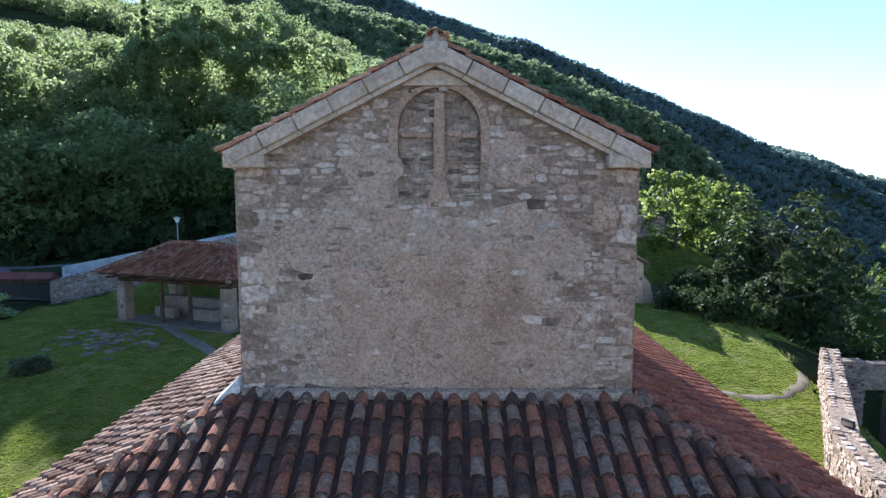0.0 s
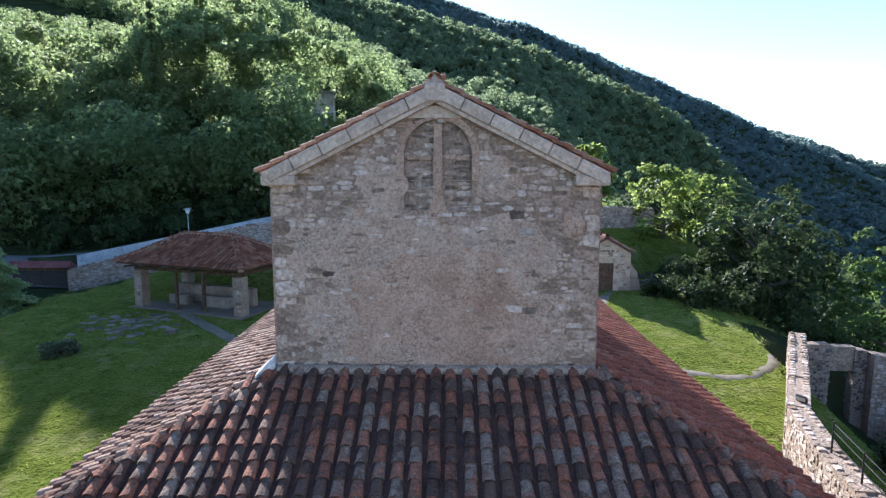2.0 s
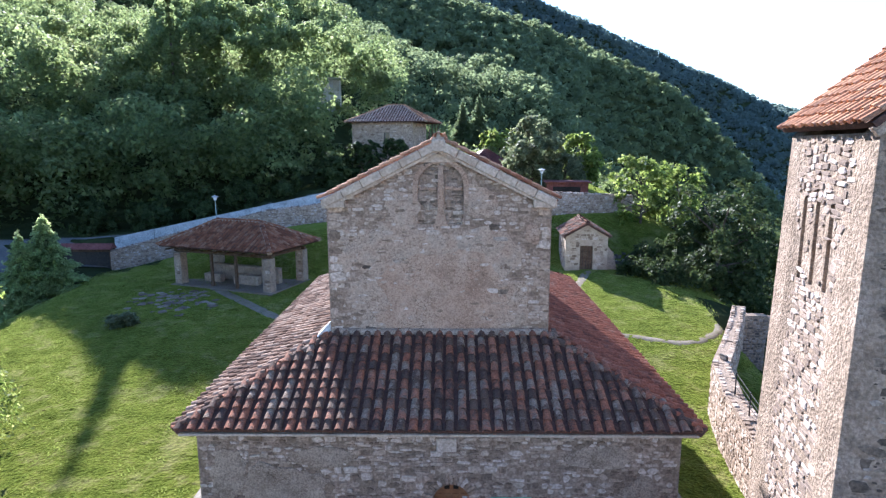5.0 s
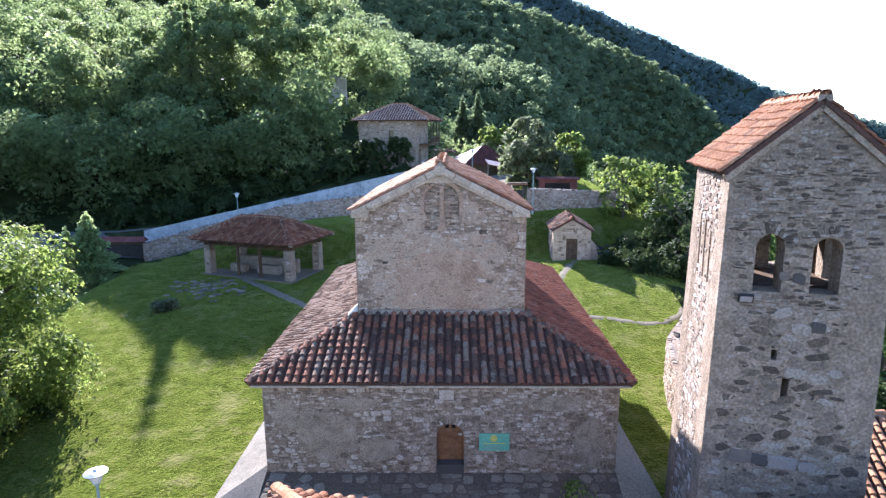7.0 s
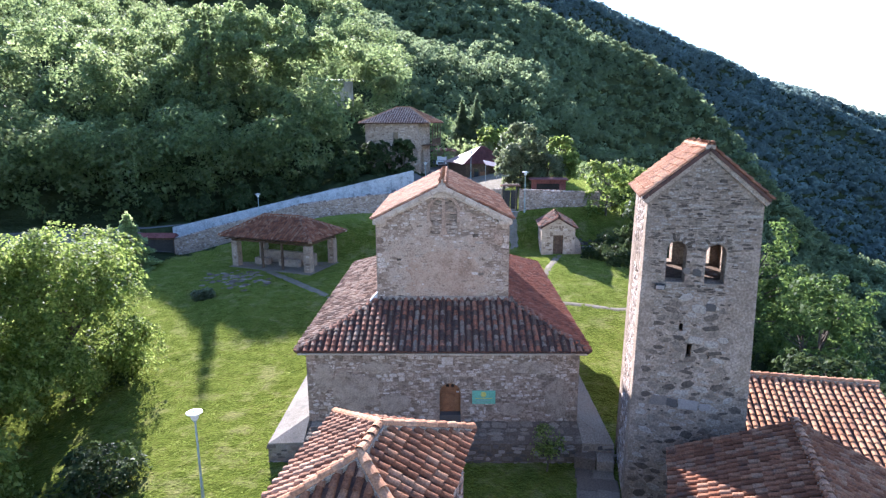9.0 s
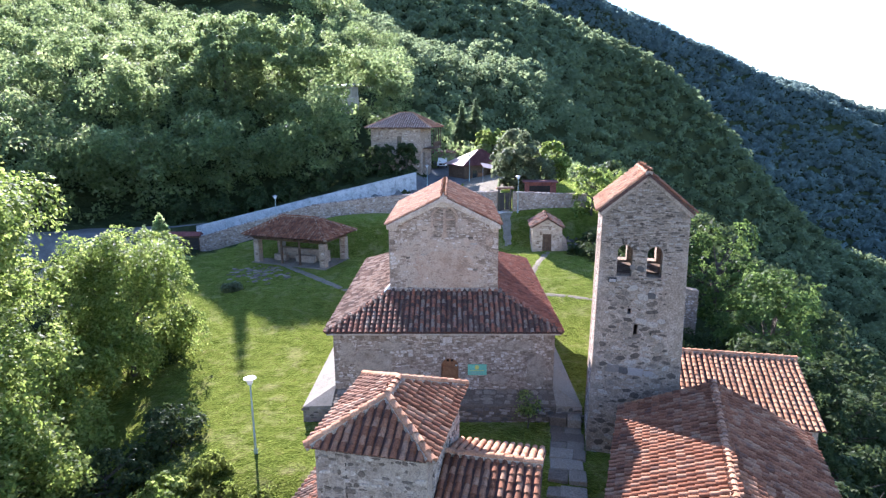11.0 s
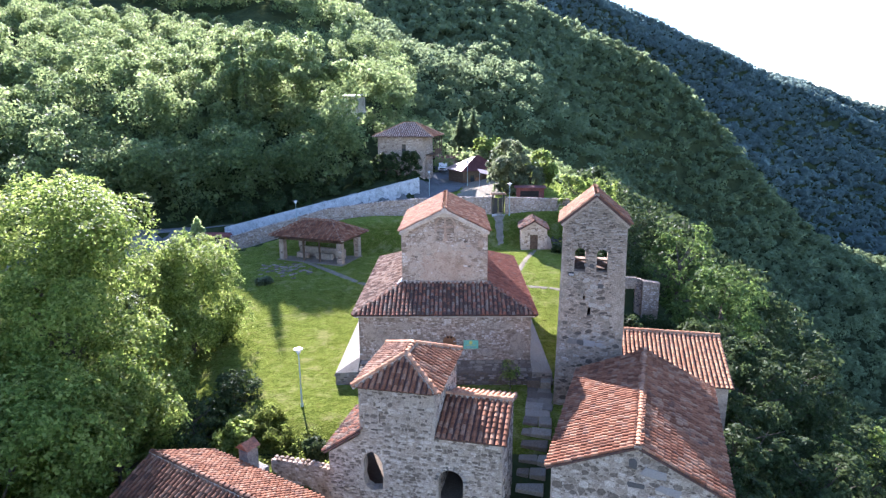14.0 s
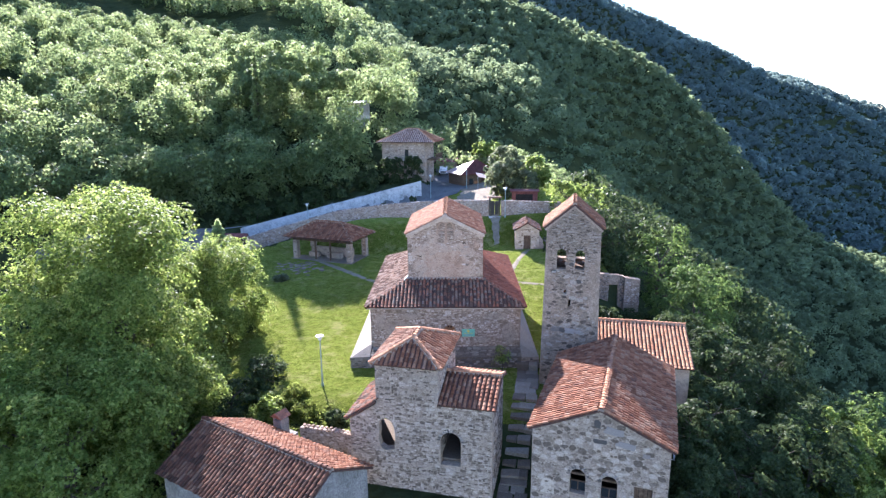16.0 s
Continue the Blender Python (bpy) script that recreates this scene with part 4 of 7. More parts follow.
for i, (x, y, h, rad, mat) in enumerate(((-13.6, -3.0, 1.7, 1.5, LEAF), (-15.5, 2.0, 2.6, 2.4, LEAF_DEEP), (-17.0, -2.0, 3.2, 2.6, LEAF_DEEP), (-11.6, -6.2, 1.0, 1.0, LEAF), (-8.4, -3.4, 0.9, 0.8, LEAF_DEEP), (22.6, 22.8, 2.2, 2.0, LEAF_DEEP), (21.0, 19.0, 2.2, 2.0, LEAF_DEEP), (17.6, 17.0, 1.8, 1.7, LEAF_DEEP), (-21.5, 28.0, 0.8, 0.9, LEAF_GREY), (-22.0, 14.0, 3.0, 2.6, LEAF_DEEP), (14.8, 35.2, 1.6, 1.6, LEAF_DEEP), (16.6, 34.0, 1.8, 2.0, LEAF_DEEP), (17.2, 38.5, 2.2, 2.0, LEAF_DEEP), (18.4, -4.2, 3.4, 2.0, LEAF_DEEP), (17.6, -7.2, 3.0, 1.9, LEAF_DEEP), (16.6, -10.0, 3.2, 1.9, LEAF_DEEP), (15.6, -12.8, 2.8, 1.8, LEAF_DEEP), (14.9, -15.6, 2.6, 1.8, LEAF_DEEP))):
    tree("bush", "sunlit leafy bush on the lawn bank" if mat is LEAF else "dark green bush at the lawn edge", (x, y), h, rad, int(1500 + 1100 * rad), 0.11, mat, 80 + i, base=0.02, category="shrub")


for i, (x, y, h, rad) in enumerate(((-9.4, -4.3, 0.9, 1.3), (-7.3, -4.9, 0.7, 1.0), (-11.0, -2.6, 0.9, 1.4), (-9.0, -2.6, 0.5, 0.9), (-12.2, -0.6, 0.9, 1.2), (-11.9, -4.7, 1.0, 1.3), (-10.4, -5.2, 1.0, 1.2), (-8.4, -5.6, 0.8, 1.0), (-12.6, -2.4, 0.9, 1.2))):
    tree("tall_grass", "clump of tall sunlit grass on the lawn bank", (x, y), h, rad, 4200, 0.075, BLADES, 120 + i, base=0.0, category="grass")


# ---- road, paths, boundary walls ----
def ribbon(name, pts, width, mat, lift, label, category, kind="structure"):
    """A strip laid on the ground along a bent line."""
    p = [Vector((*q, 0)) for q in pts]
    line = []
    for i in range(len(p) - 1):
        a, b = p[max(i - 1, 0)], p[min(i + 2, len(p) - 1)]
        for k in range(8):
            t = k / 8
            line.append(0.5 * ((2 * p[i]) + (p[i + 1] - a) * t + (2 * a - 5 * p[i] + 4 * p[i + 1] - b) * t * t + (3 * p[i] - a - 3 * p[i + 1] + b) * t ** 3))
    line.append(p[-1])
    v, f, n = [], [], 5
    for i, q in enumerate(line):
        d = (line[min(i + 1, len(line) - 1)] - line[max(i - 1, 0)]).normalized()
        s = Vector((d.y, -d.x, 0))
        w = width * (1 + 0.08 * math.sin(i * 1.7))
        for j in range(n):
            e = q + s * w * (j / (n - 1) - 0.5)
            v.append((e.x, e.y, float(ground(e.x, e.y)) + lift - (0.08 if j in (0, n - 1) else 0)))
    for i in range(len(line) - 1):
        for j in range(n - 1):
            f.append((i * n + j, i * n + j + 1, (i + 1) * n + j + 1, (i + 1) * n + j))
    return tagged(new(name, mesh_from(name, v, f, mat, True)), label, category, kind=kind)


ribbon("road", [(-60, 37), (-46, 44), (-33.3, 48.2), (-22.6, 53.6), (-12.6, 59.2), (-5, 64), (-0.6, 70), (0.2, 80), (1.6, 92)], 7.4, ASPHALT, 0.22, "grey asphalt road climbing behind the stone wall", "road")
ribbon("yard", [(3, 56), (5, 62), (6, 68), (6, 74)], 7.0, GRAVEL, 0.08, "pale gravel yard before the houses", "yard")
ribbon("garden_path", [(-8.0, 26.5), (-10.6, 28.5), (-13.4, 31.2), (-16.5, 34.2), (-18.6, 36.4)], 1.0, GRAVEL, 0.045, "pale gravel path to the open pavilion", "path")
ribbon("garden_path", [(8.0, 25.8), (11.2, 25.0), (14.2, 24.2), (16.4, 25.2), (17.4, 26.6)], 0.7, GRAVEL, 0.045, "pale gravel path crossing the upper lawn", "path")
ribbon("garden_path", [(7.6, 26.0), (8.6, 30), (10.2, 34), (11.3, 36.4)], 0.9, GRAVEL, 0.045, "pale worn path to the chapel door", "path")
ribbon("garden_path", [(7.2, 40), (7.2, 43), (7.3, 46.5)], 1.3, GRAVEL, 0.045, "pale worn path to the iron gate", "path")


def wall_line(name, pts, thick, mat, label, stone_mat, seed, coping=True, cap=(0.08, 0.14), sink=1.2, near=None, most=150, face=-1):
    """A free-standing stone wall along points (x, y, top)."""
    top = thing(name, label, "wall", kind="structure")
    bm = bmesh.new()
    placed, caps = [], []
    r = random.Random(seed)
    for (x0, y0, z0), (x1, y1, z1) in zip(pts, pts[1:]):
        d = Vector((x1 - x0, y1 - y0, 0))
        L = d.length
        d.normalize()
        s = Vector((d.y, -d.x, 0))
        n = max(1, int(L / 1.2))
        prev = None
        for i in range(n + 1):
            t = i / n
            c = Vector((x0 + (x1 - x0) * t, y0 + (y1 - y0) * t, 0))
            zt = z0 + (z1 - z0) * t + r.uniform(-0.05, 0.05)
            zb = float(ground(c.x, c.y)) - sink
            ring = [bm.verts.new((c + s * thick / 2).to_tuple()[:2] + (zb,)), bm.verts.new((c - s * thick / 2).to_tuple()[:2] + (zb,)),
                    bm.verts.new((c - s * thick / 2).to_tuple()[:2] + (zt,)), bm.verts.new((c + s * thick / 2).to_tuple()[:2] + (zt,))]
            if prev:
                for k in range(4):
                    bm.faces.new((prev[k], prev[(k + 1) % 4], ring[(k + 1) % 4], ring[k]))
            else:
                bm.faces.new(ring)
            prev = ring
        bm.faces.new(prev[::-1])
        for side in (1, -1):
            o = Vector((x0, y0, 0)) + s * side * thick / 2
            ux = d if side == 1 else -d
            if side == -1:
                o = o + d * L
            m = Matrix(((ux.x, -s.x * side, 0, o.x), (ux.y, -s.y * side, 0, o.y), (0, 0, 1, 0), (0, 0, 0, 1)))

            def ok(u, z, w, h, side=side):
                t = u / L if side == 1 else 1 - u / L
                if not 0.01 < t < 0.99:
                    return False
                c = (x0 + (x1 - x0) * t, y0 + (y1 - y0) * t)
                return float(ground(*c)) - 0.15 < z < z0 + (z1 - z0) * t - 0.12
            placed += rubble(m, 0, L, min(z0, z1) - 3.2, max(z0, z1), ok, seed + side, course=(0.12, 0.25), width=(0.14, 0.42), keep=lambda u, z: 0.85)
        if coping:
            k = int(L / 0.33)
            for i in range(k):
                t = (i + 0.5) / k
                for off in (-0.16, 0.16):
                    p = Vector((x0 + (x1 - x0) * t, y0 + (y1 - y0) * t, z0 + (z1 - z0) * t + 0.0)) + s * off * thick / 0.5
                    caps.append((r.randrange(len(STONES)), Matrix.Translation(p) @ Matrix.Rotation(math.atan2(d.y, d.x) + r.uniform(-.2, .2), 4, "Z") @ Matrix.Rotation(-math.pi / 2, 4, "X") @ Matrix.Diagonal((r.uniform(0.24, 0.36), r.uniform(*cap), r.uniform(0.2, 0.32), 1))))
    part("wall_core", bm, mat, top)
    pieces("stone", STONES, placed, stone_mat, top, most, near)
    if caps:
        pieces("coping_stone", STONES, caps, stone_mat, top, 100, near)
    return top


wall_line("boundary_wall_west", [(-31.4, 44.4, 1.75), (-27, 46.2, 2.9), (-18.2, 49.6, 5.0), (-9.5, 50.2, 6.0), (-1, 49.2, 6.7), (6.3, 46.2, 7.15)], 0.5, MORTAR_GREY, "grey rubble boundary wall with pale coping stones", STONE, 5, near=(0, 40, 4))
wall_line("boundary_wall_east", [(8.15, 45.6, 7.2), (17.5, 46.4, 6.75)], 0.5, MORTAR_GREY, "grey rubble boundary wall with pale coping stones", STONE, 6, near=(10, 40, 4))
wall_line("boundary_wall_gully", [(18.1, 25.9, 1.75), (17.0, 23.9, 1.5), (15.0, 20.4, 1.35), (13.1, 17.2, 1.35), (12.3, 14.3, 1.2), (11.9, 11.8, 1.1), (11.5, 9.5, 0.9)], 0.75, MORTAR_TOWER, "thick rubble parapet wall bending round the upper lawn", STONE_WARM, 7, cap=(0.03, 0.06), near=(12, 12, 1), most=300)
wall_line("ruin_wall", [(18.5, 26.6, 1.05), (20.1, 26.5, 0.95)], 0.6, MORTAR_TOWER, "weathered back wall of a roofless stone ruin", STONE_DARK, 8, coping=False, sink=2.0, near=(20, 20, 0), most=60)
wall_line("ruin_wall", [(21.3, 26.4, 0.82), (21.9, 26.35, 0.75)], 0.6, MORTAR_TOWER, "narrow stone jamb beside the ruin's doorway", STONE_DARK, 28, coping=False, sink=2.0, near=(20, 20, 0), most=40)
wall_line("ruin_wall", [(21.9, 25.95, 0.7), (23.7, 25.75, 0.45)], 0.9, MORTAR_TOWER, "broken grey end wall of a roofless stone ruin", STONE, 18, coping=False, sink=2.0, near=(20, 20, 0), most=60)
ruin_lintel = thing("door_lintel", "stone masonry over the ruin's doorway", "lintel", kind="structure")
part("lintel_block", boxes(((20.05, 26.2, -0.4), (21.35, 26.75, 0.9)), bevel=0.03), MORTAR_TOWER, ruin_lintel)
wall_line("garden_wall", [(-10.4, -5.6, -1.35), (-8.0, -6.2, -1.3), (-5.2, -7.2, -1.3)], 0.5, MORTAR_GREY, "low rubble garden wall beside the courtyard house", STONE_PALE, 9, near=(-7, -9, -1), most=120)


def white_wall():
    top = thing("retaining_wall", "white plastered retaining wall streaked with damp above the road", "wall", kind="structure")
    ax, ay, bx, by = -34.0, 49.7, -5.2, 67.0
    n = 9
    for i in range(n):
        t0, t1 = i / n + 0.0006, (i + 1) / n - 0.0006
        bm = bmesh.new()
        d = Vector((bx - ax, by - ay, 0)).normalized()
        s = Vector((d.y, -d.x, 0))
        vs = []
        for t in (t0, t1):
            x, y = ax + (bx - ax) * t, ay + (by - ay) * t
            zt = 2.2 + 5.5 * t
            for o in (0.0, -0.45):
                vs.append(bm.verts.new((x + s.x * o, y + s.y * o, float(ground(x, y)) - 1.5)))
                vs.append(bm.verts.new((x + s.x * o, y + s.y * o, zt)))
        for f in ((0, 1, 5, 4), (2, 6, 7, 3), (1, 3, 7, 5), (0, 4, 6, 2), (0, 2, 3, 1), (4, 5, 7, 6)):
            bm.faces.new([vs[k] for k in f])
        part("panel", bm, WHITE, top)


white_wall()


# ---- church ----
def wall_frame(x, y, turn):
    """A wall plane: x along the wall, z up, the outside towards its -y."""
    return pose(x, y, 0, 0, 0, turn)


def masonry(parent, name, m, outline, holes, thick, mat, stone_mat, seed, keep=None, most=0, near=None, course=(0.13, 0.27), width=(0.18, 0.6), proud=(0.012, 0.04), loose=None):
    bm = bmesh.new()
    slab(bm, outline, holes, m, thick)
    w = part(name, bm, mat, parent)
    us, zs = [p[0] for p in outline], [p[1] for p in outline]
    if loose:
        placed = loose_rubble(m, min(us), max(us), min(zs), max(zs), in_wall(outline, holes), seed, *loose, proud=proud, keep=keep)
    else:
        placed = rubble(m, min(us), max(us), min(zs), max(zs), in_wall(outline, holes), seed, course, width, proud, keep)
    pieces("stone", STONES, placed, stone_mat, w, most, near)
    return w


def plaster_patches(parent, m, spots, mat, seed, label="smeared lime plaster patch"):
    """Thin uneven sheets of plaster over the stones: centre, half width, half height."""
    for k, (cu, cz, ru, rz, t) in enumerate(spots):
        bm = bmesh.new()
        n = 44
        rings = []
        for inset, y in ((1.0, 0.0), (0.985, -t), (0.5, -t - 0.006), (0.0, -t - 0.008)):
            if inset == 0:
                rings.append([bm.verts.new(m @ Vector((cu, y, cz)))])
                continue
            ring = []
            for i in range(n):
                a = 2 * math.pi * i / n
                c, q = math.cos(a), math.sin(a)
                w = 1 + 0.3 * noise.noise((c * 1.6 + seed, q * 1.6, k * 3.3)) + 0.16 * noise.noise((c * 6 + seed, q * 6, k)) + 0.07 * noise.noise((c * 17, q * 17, k + seed))
                p = 0.78 if abs(c * q) > 0.3 else 1.0
                ring.append(bm.verts.new(m @ Vector((cu + ru * c * w * inset * 1.1, y, cz + rz * q * w * inset * 1.1))))
            rings.append(ring)
        for a, b in zip(rings, rings[1:]):
            for i in range(n):
                j = (i + 1) % n
                if len(b) == 1:
                    bm.faces.new((a[i], a[j], b[0]))
                else:
                    bm.faces.new((a[i], a[j], b[j], b[i]))
        part("plaster_patch", bm, mat, parent, label)


def voussoirs(parent, m, cx, z, r, mat, seed, count=13, depth=0.03, length=0.3, spread=math.pi):
    placed = []
    q = random.Random(seed)
    for i in range(count):
        a = (math.pi - spread) / 2 + spread * (i + 0.5) / count
        k = q.uniform(0.85, 1.15) * length
        placed.append((q.randrange(len(STONES)), m @ Matrix.Translation((cx + (r + k / 2) * math.cos(a), 0, z + (r + k / 2) * math.sin(a))) @ Matrix.Rotation(-a, 4, "Y") @ Matrix.Diagonal((k, depth * q.uniform(0.7, 1.2), spread * (r + k / 2) / count * 0.9, 1))))
    pieces("arch_stone", STONES, placed, mat, parent)


def church():
    c = thing("church", "old rubble-stone basilica with raised gabled nave and lichened tile roofs", "church")
    wl, wr, fy, by = -6.75, 6.8, 5.97, 23.5
    # west front with its arched doorway
    m = wall_frame(0, fy, 0)
    door_hole = arch(0.4, 0.0, 1.06, 2.04)
    front = masonry(c, "front_wall", m, [(wl, -0.9), (wr, -0.9), (wr, 3.72), (wl, 3.72)], [door_hole], 0.7, JOINT, STONE_PALE, 101,
                    keep=lambda u, z: 0.96, most=300, near=(0.4, 5, 1.5), proud=(0.008, 0.042), course=(0.07, 0.24), width=(0.11, 0.5))
    plaster_patches(front, m, [(-4.4, 1.6, 1.15, 0.95, 0.045), (-5.9, 2.4, 0.5, 0.7, 0.04), (-2.4, 1.0, 0.7, 0.5, 0.045), (4.6, 2.9, 0.9, 0.3, 0.04), (5.7, 1.2, 0.6, 0.9, 0.045), (3.4, 0.7, 0.7, 0.3, 0.04), (-3.2, 2.9, 0.8, 0.3, 0.04)], MORTAR_GREY, 1)
    voussoirs(front, m, 0.4, 1.51, 0.53, STONE_PALE, 5, 17, 0.035, 0.3)
    for name, mm, L, seed in (("side_wall", wall_frame(wl, by, -90), by - fy - 0.71, 102), ("side_wall", wall_frame(wr, fy + 0.71, 90), by - fy - 0.71, 103)):
        masonry(c, name, mm, [(0, -0.9), (L, -0.9), (L, 3.72), (0, 3.72)], [], 0.7, MORTAR_GREY, STONE_PALE, seed, keep=lambda u, z: 0.8)
    part("back_wall", boxes(((wl + 0.71, by - 0.7, -0.9), (wr - 0.71, by, 3.72))), MORTAR_GREY, c)
    part("eaves_course", boxes(((wl - 0.3, fy - 0.47, 3.724), (wr + 0.3, by + 0.4, 3.8)), bevel=0.015), TUFF, c)
    # door
    door = part("door", boxes(((-0.13, 6.3, 0.36), (0.93, 6.36, 1.62))), DOOR_WOOD, c, "brown panelled wooden door with an arched head")
    bm = bmesh.new()
    slab(bm, [(-0.13, 1.62), (0.93, 1.62)] + [(0.4 + 0.53 * math.cos(math.pi * i / 10), 1.51 + 0.53 * math.sin(math.pi * i / 10)) for i in range(2, 9)], [], wall_frame(0, 6.3, 0), 0.06)
    part("door_head", bm, DOOR_WOOD, door)
    for i in range(4):
        for j in range(5):
            part("door_panel", boxes(((-0.07 + 0.25 * i, 6.268, 0.44 + 0.24 * j), (0.12 + 0.25 * i, 6.298, 0.62 + 0.24 * j)), bevel=0.012), DOOR_WOOD, door)
    for x in (0.2, 0.46):
        part("door_light", boxes(((x, 6.262, 1.72), (x + 0.15, 6.297, 1.85))), DARK, door, "near-black panel in place of a small opening")
    part("notice", boxes(((0.72, 6.25, 1.42), (0.86, 6.264, 1.5))), WHITE, door, "small white notice")
    part("door_sill", boxes(((-0.128, 5.9, -0.05), (0.928, 6.66, 0.35)), bevel=0.02), STONE_DARK, c)
    part("tympanum_slab", boxes(((-0.02, 5.925, 3.05), (0.55, 5.968, 3.45)), bevel=0.02), STONE_PALE, c)
    # raised nave
    m = wall_frame(0, 9.0, 0)
    gable = [(-3.5, 5.0), (3.53, 5.0), (3.53, 9.7), (0.01, 11.53), (-3.5, 9.7)]
    niche = arch(0.07, 9.08, 1.42, 1.88, 14)
    g = masonry(c, "gable_wall", m, gable, [niche], 0.22, JOINT, STONE_WARM, 111, keep=lambda u, z: 0.95, most=300, near=(0, 8, 9.5), proud=(0.004, 0.03), course=(0.06, 0.21), width=(0.1, 0.52))
    # thin lime coat from which the prouder stones stand out, thicker render in the middle
    plaster_patches(g, m, [(-1.5, 8.3, 1.0, 0.85, 0.017), (1.55, 8.1, 0.95, 0.8, 0.016), (-2.0, 6.6, 0.8, 0.9, 0.015), (2.2, 6.5, 0.7, 0.8, 0.015), (0.0, 8.35, 0.9, 0.5, 0.02), (-1.1, 9.6, 0.5, 0.5, 0.015), (1.35, 9.75, 0.45, 0.5, 0.016), (-2.95, 8.3, 0.32, 0.6, 0.015)], MORTAR, 7, "thin lime coat between the stones")
    plaster_patches(g, m, [(0.35, 7.1, 1.45, 1.2, 0.024), (-0.3, 6.0, 1.5, 0.6, 0.022), (2.95, 8.75, 0.24, 0.3, 0.03), (1.9, 6.4, 0.5, 0.4, 0.018), (-1.0, 7.1, 0.8, 0.7, 0.02), (0.9, 5.6, 1.0, 0.35, 0.025)], RENDER, 2)
    # quoins and a few single large stones
    q = random.Random(19)
    big = []
    for side in (-1, 1):
        z = 5.2
        while z < 9.45:
            hh, ww = q.uniform(0.14, 0.4), q.uniform(0.26, 0.62)
            big.append((q.randrange(14), m @ Matrix.Translation((0.015 + side * (3.5 - ww / 2), 0.0, z + hh / 2)) @ Matrix.Rotation(q.uniform(-0.04, 0.04), 4, "Y") @ Matrix.Diagonal((ww, q.uniform(0.02, 0.036), hh * 0.97, 1))))
            z += hh + 0.012
    pieces("quoin", STONES, big, STONE_PALE, g)
    big = [(k, m @ Matrix.Translation((u, 0, z)) @ Matrix.Rotation(a, 4, "Y") @ Matrix.Diagonal((ww, 0.028, hh, 1))) for k, u, z, ww, hh, a in ((3, -2.15, 5.55, 0.62, 0.42, 0.1), (20, -1.35, 7.9, 0.3, 0.16, 0.0), (6, 1.75, 8.98, 0.36, 0.2, 0.0), (9, 1.95, 8.6, 0.5, 0.16, 0.05), (22, -0.32, 10.93, 0.42, 0.15, -0.1), (24, 0.16, 10.98, 0.3, 0.2, 0.1), (11, -2.3, 7.7, 0.3, 0.14, 0), (17, 0.75, 7.45, 0.14, 0.12, 0), (4, 1.6, 5.5, 0.5, 0.16, 0), (8, 2.05, 6.9, 0.4, 0.2, 0))]
    pieces("dark_stone", STONES, big, SLATE, g)
    back = masonry(g, "niche_back", wall_frame(0, 9.105, 0), [(-0.8, 8.9), (0.95, 8.9), (0.95, 11.1), (-0.8, 11.1)], [], 0.2, JOINT, FIELDSTONE, 112, course=(0.06, 0.15), width=(0.16, 0.5), proud=(0.01, 0.03), keep=lambda u, z: 0.75)
    pieces("dark_stone", STONES, [(20, wall_frame(0, 9.105, 0) @ Matrix.Translation((-0.3, 0, 9.62)) @ Matrix.Diagonal((0.5, 0.035, 0.3, 1)))], SLATE, back)
    bm = bmesh.new()
    slab(bm, [(-0.3, 8.86), (0.4, 8.86), (0.26, 9.1), (0.17, 9.4), (0.15, 10.88), (-0.01, 10.88), (-0.03, 9.4), (-0.12, 9.1)], [], wall_frame(0, 8.985, 0), 0.115)
    part("niche_mullion", bm, RENDER, g)
    for x0, x1, z in ((-0.6, -0.35, 10.14), (-0.34, -0.06, 10.12), (0.2, 0.45, 10.15), (0.46, 0.74, 10.12)):
        part("niche_brick", boxes(((x0, 9.055, z), (x1, 9.1, z + 0.1)), bevel=0.015), RENDER, g)
    bm = bmesh.new()
    slab(bm, arch(0.07, 9.7, 1.74, 1.42, 18), [arch(0.07, 9.71, 1.43, 1.26, 18)], wall_frame(0, 8.972, 0), 0.026)
    part("niche_band", bm, RENDER, g, "smooth tan plaster band round the blocked window")
    part("nave_wall", boxes(((-3.499, 9.43, 3.9), (3.529, 19.0, 9.62))), MORTAR, c)
    bm = bmesh.new()
    slab(bm, [(-3.49, 9.625), (3.52, 9.625), (0.01, 11.45)], [], wall_frame(0, 9.44, 0), 9.5)
    part("nave_gable_fill", bm, MORTAR, c)
    # raking cornice of cut blocks
    for s, x0 in ((-1, -3.62), (1, 3.65)):
        a, b = Vector((x0 - s * 0.02, 8.82, 9.82)), Vector((0.01, 8.82, 11.63))
        d = b - a
        n = 6
        ang = math.atan2(d.z, abs(d.x))
        for i in range(n):
            p = a + d * (i / n)
            bm = bmesh.new()
            mm = Matrix.Translation(p) @ Matrix.Rotation(-ang if s < 0 else ang, 4, "Y")
            w = d.length / n - 0.012
            lo, hi = ((0, -0.08, -0.22), (w, 0.3, 0.045)) if s < 0 else ((-w, -0.08, -0.22), (0, 0.3, 0.045))
            box(bm, lo, hi, mm)
            bmesh.ops.bevel(bm, geom=bm.edges[:], offset=0.02, segments=1, affect="EDGES")
            part("cornice_block", bm, TUFF, c)
            bm = bmesh.new()
            lo, hi = ((0.04, -0.02, -0.3), (w + 0.04, 0.3, -0.222)) if s < 0 else ((-w - 0.04, -0.02, -0.3), (-0.04, 0.3, -0.222))
            box(bm, lo, hi, mm)
            part("cornice_fillet", bm, TUFF, c)
        x1 = x0 - s * 0.72
        part("kneeler_block", boxes(((min(x0, x1), 8.765, 9.6), (max(x0, x1), 9.12, 9.82)), bevel=0.02), TUFF, c)
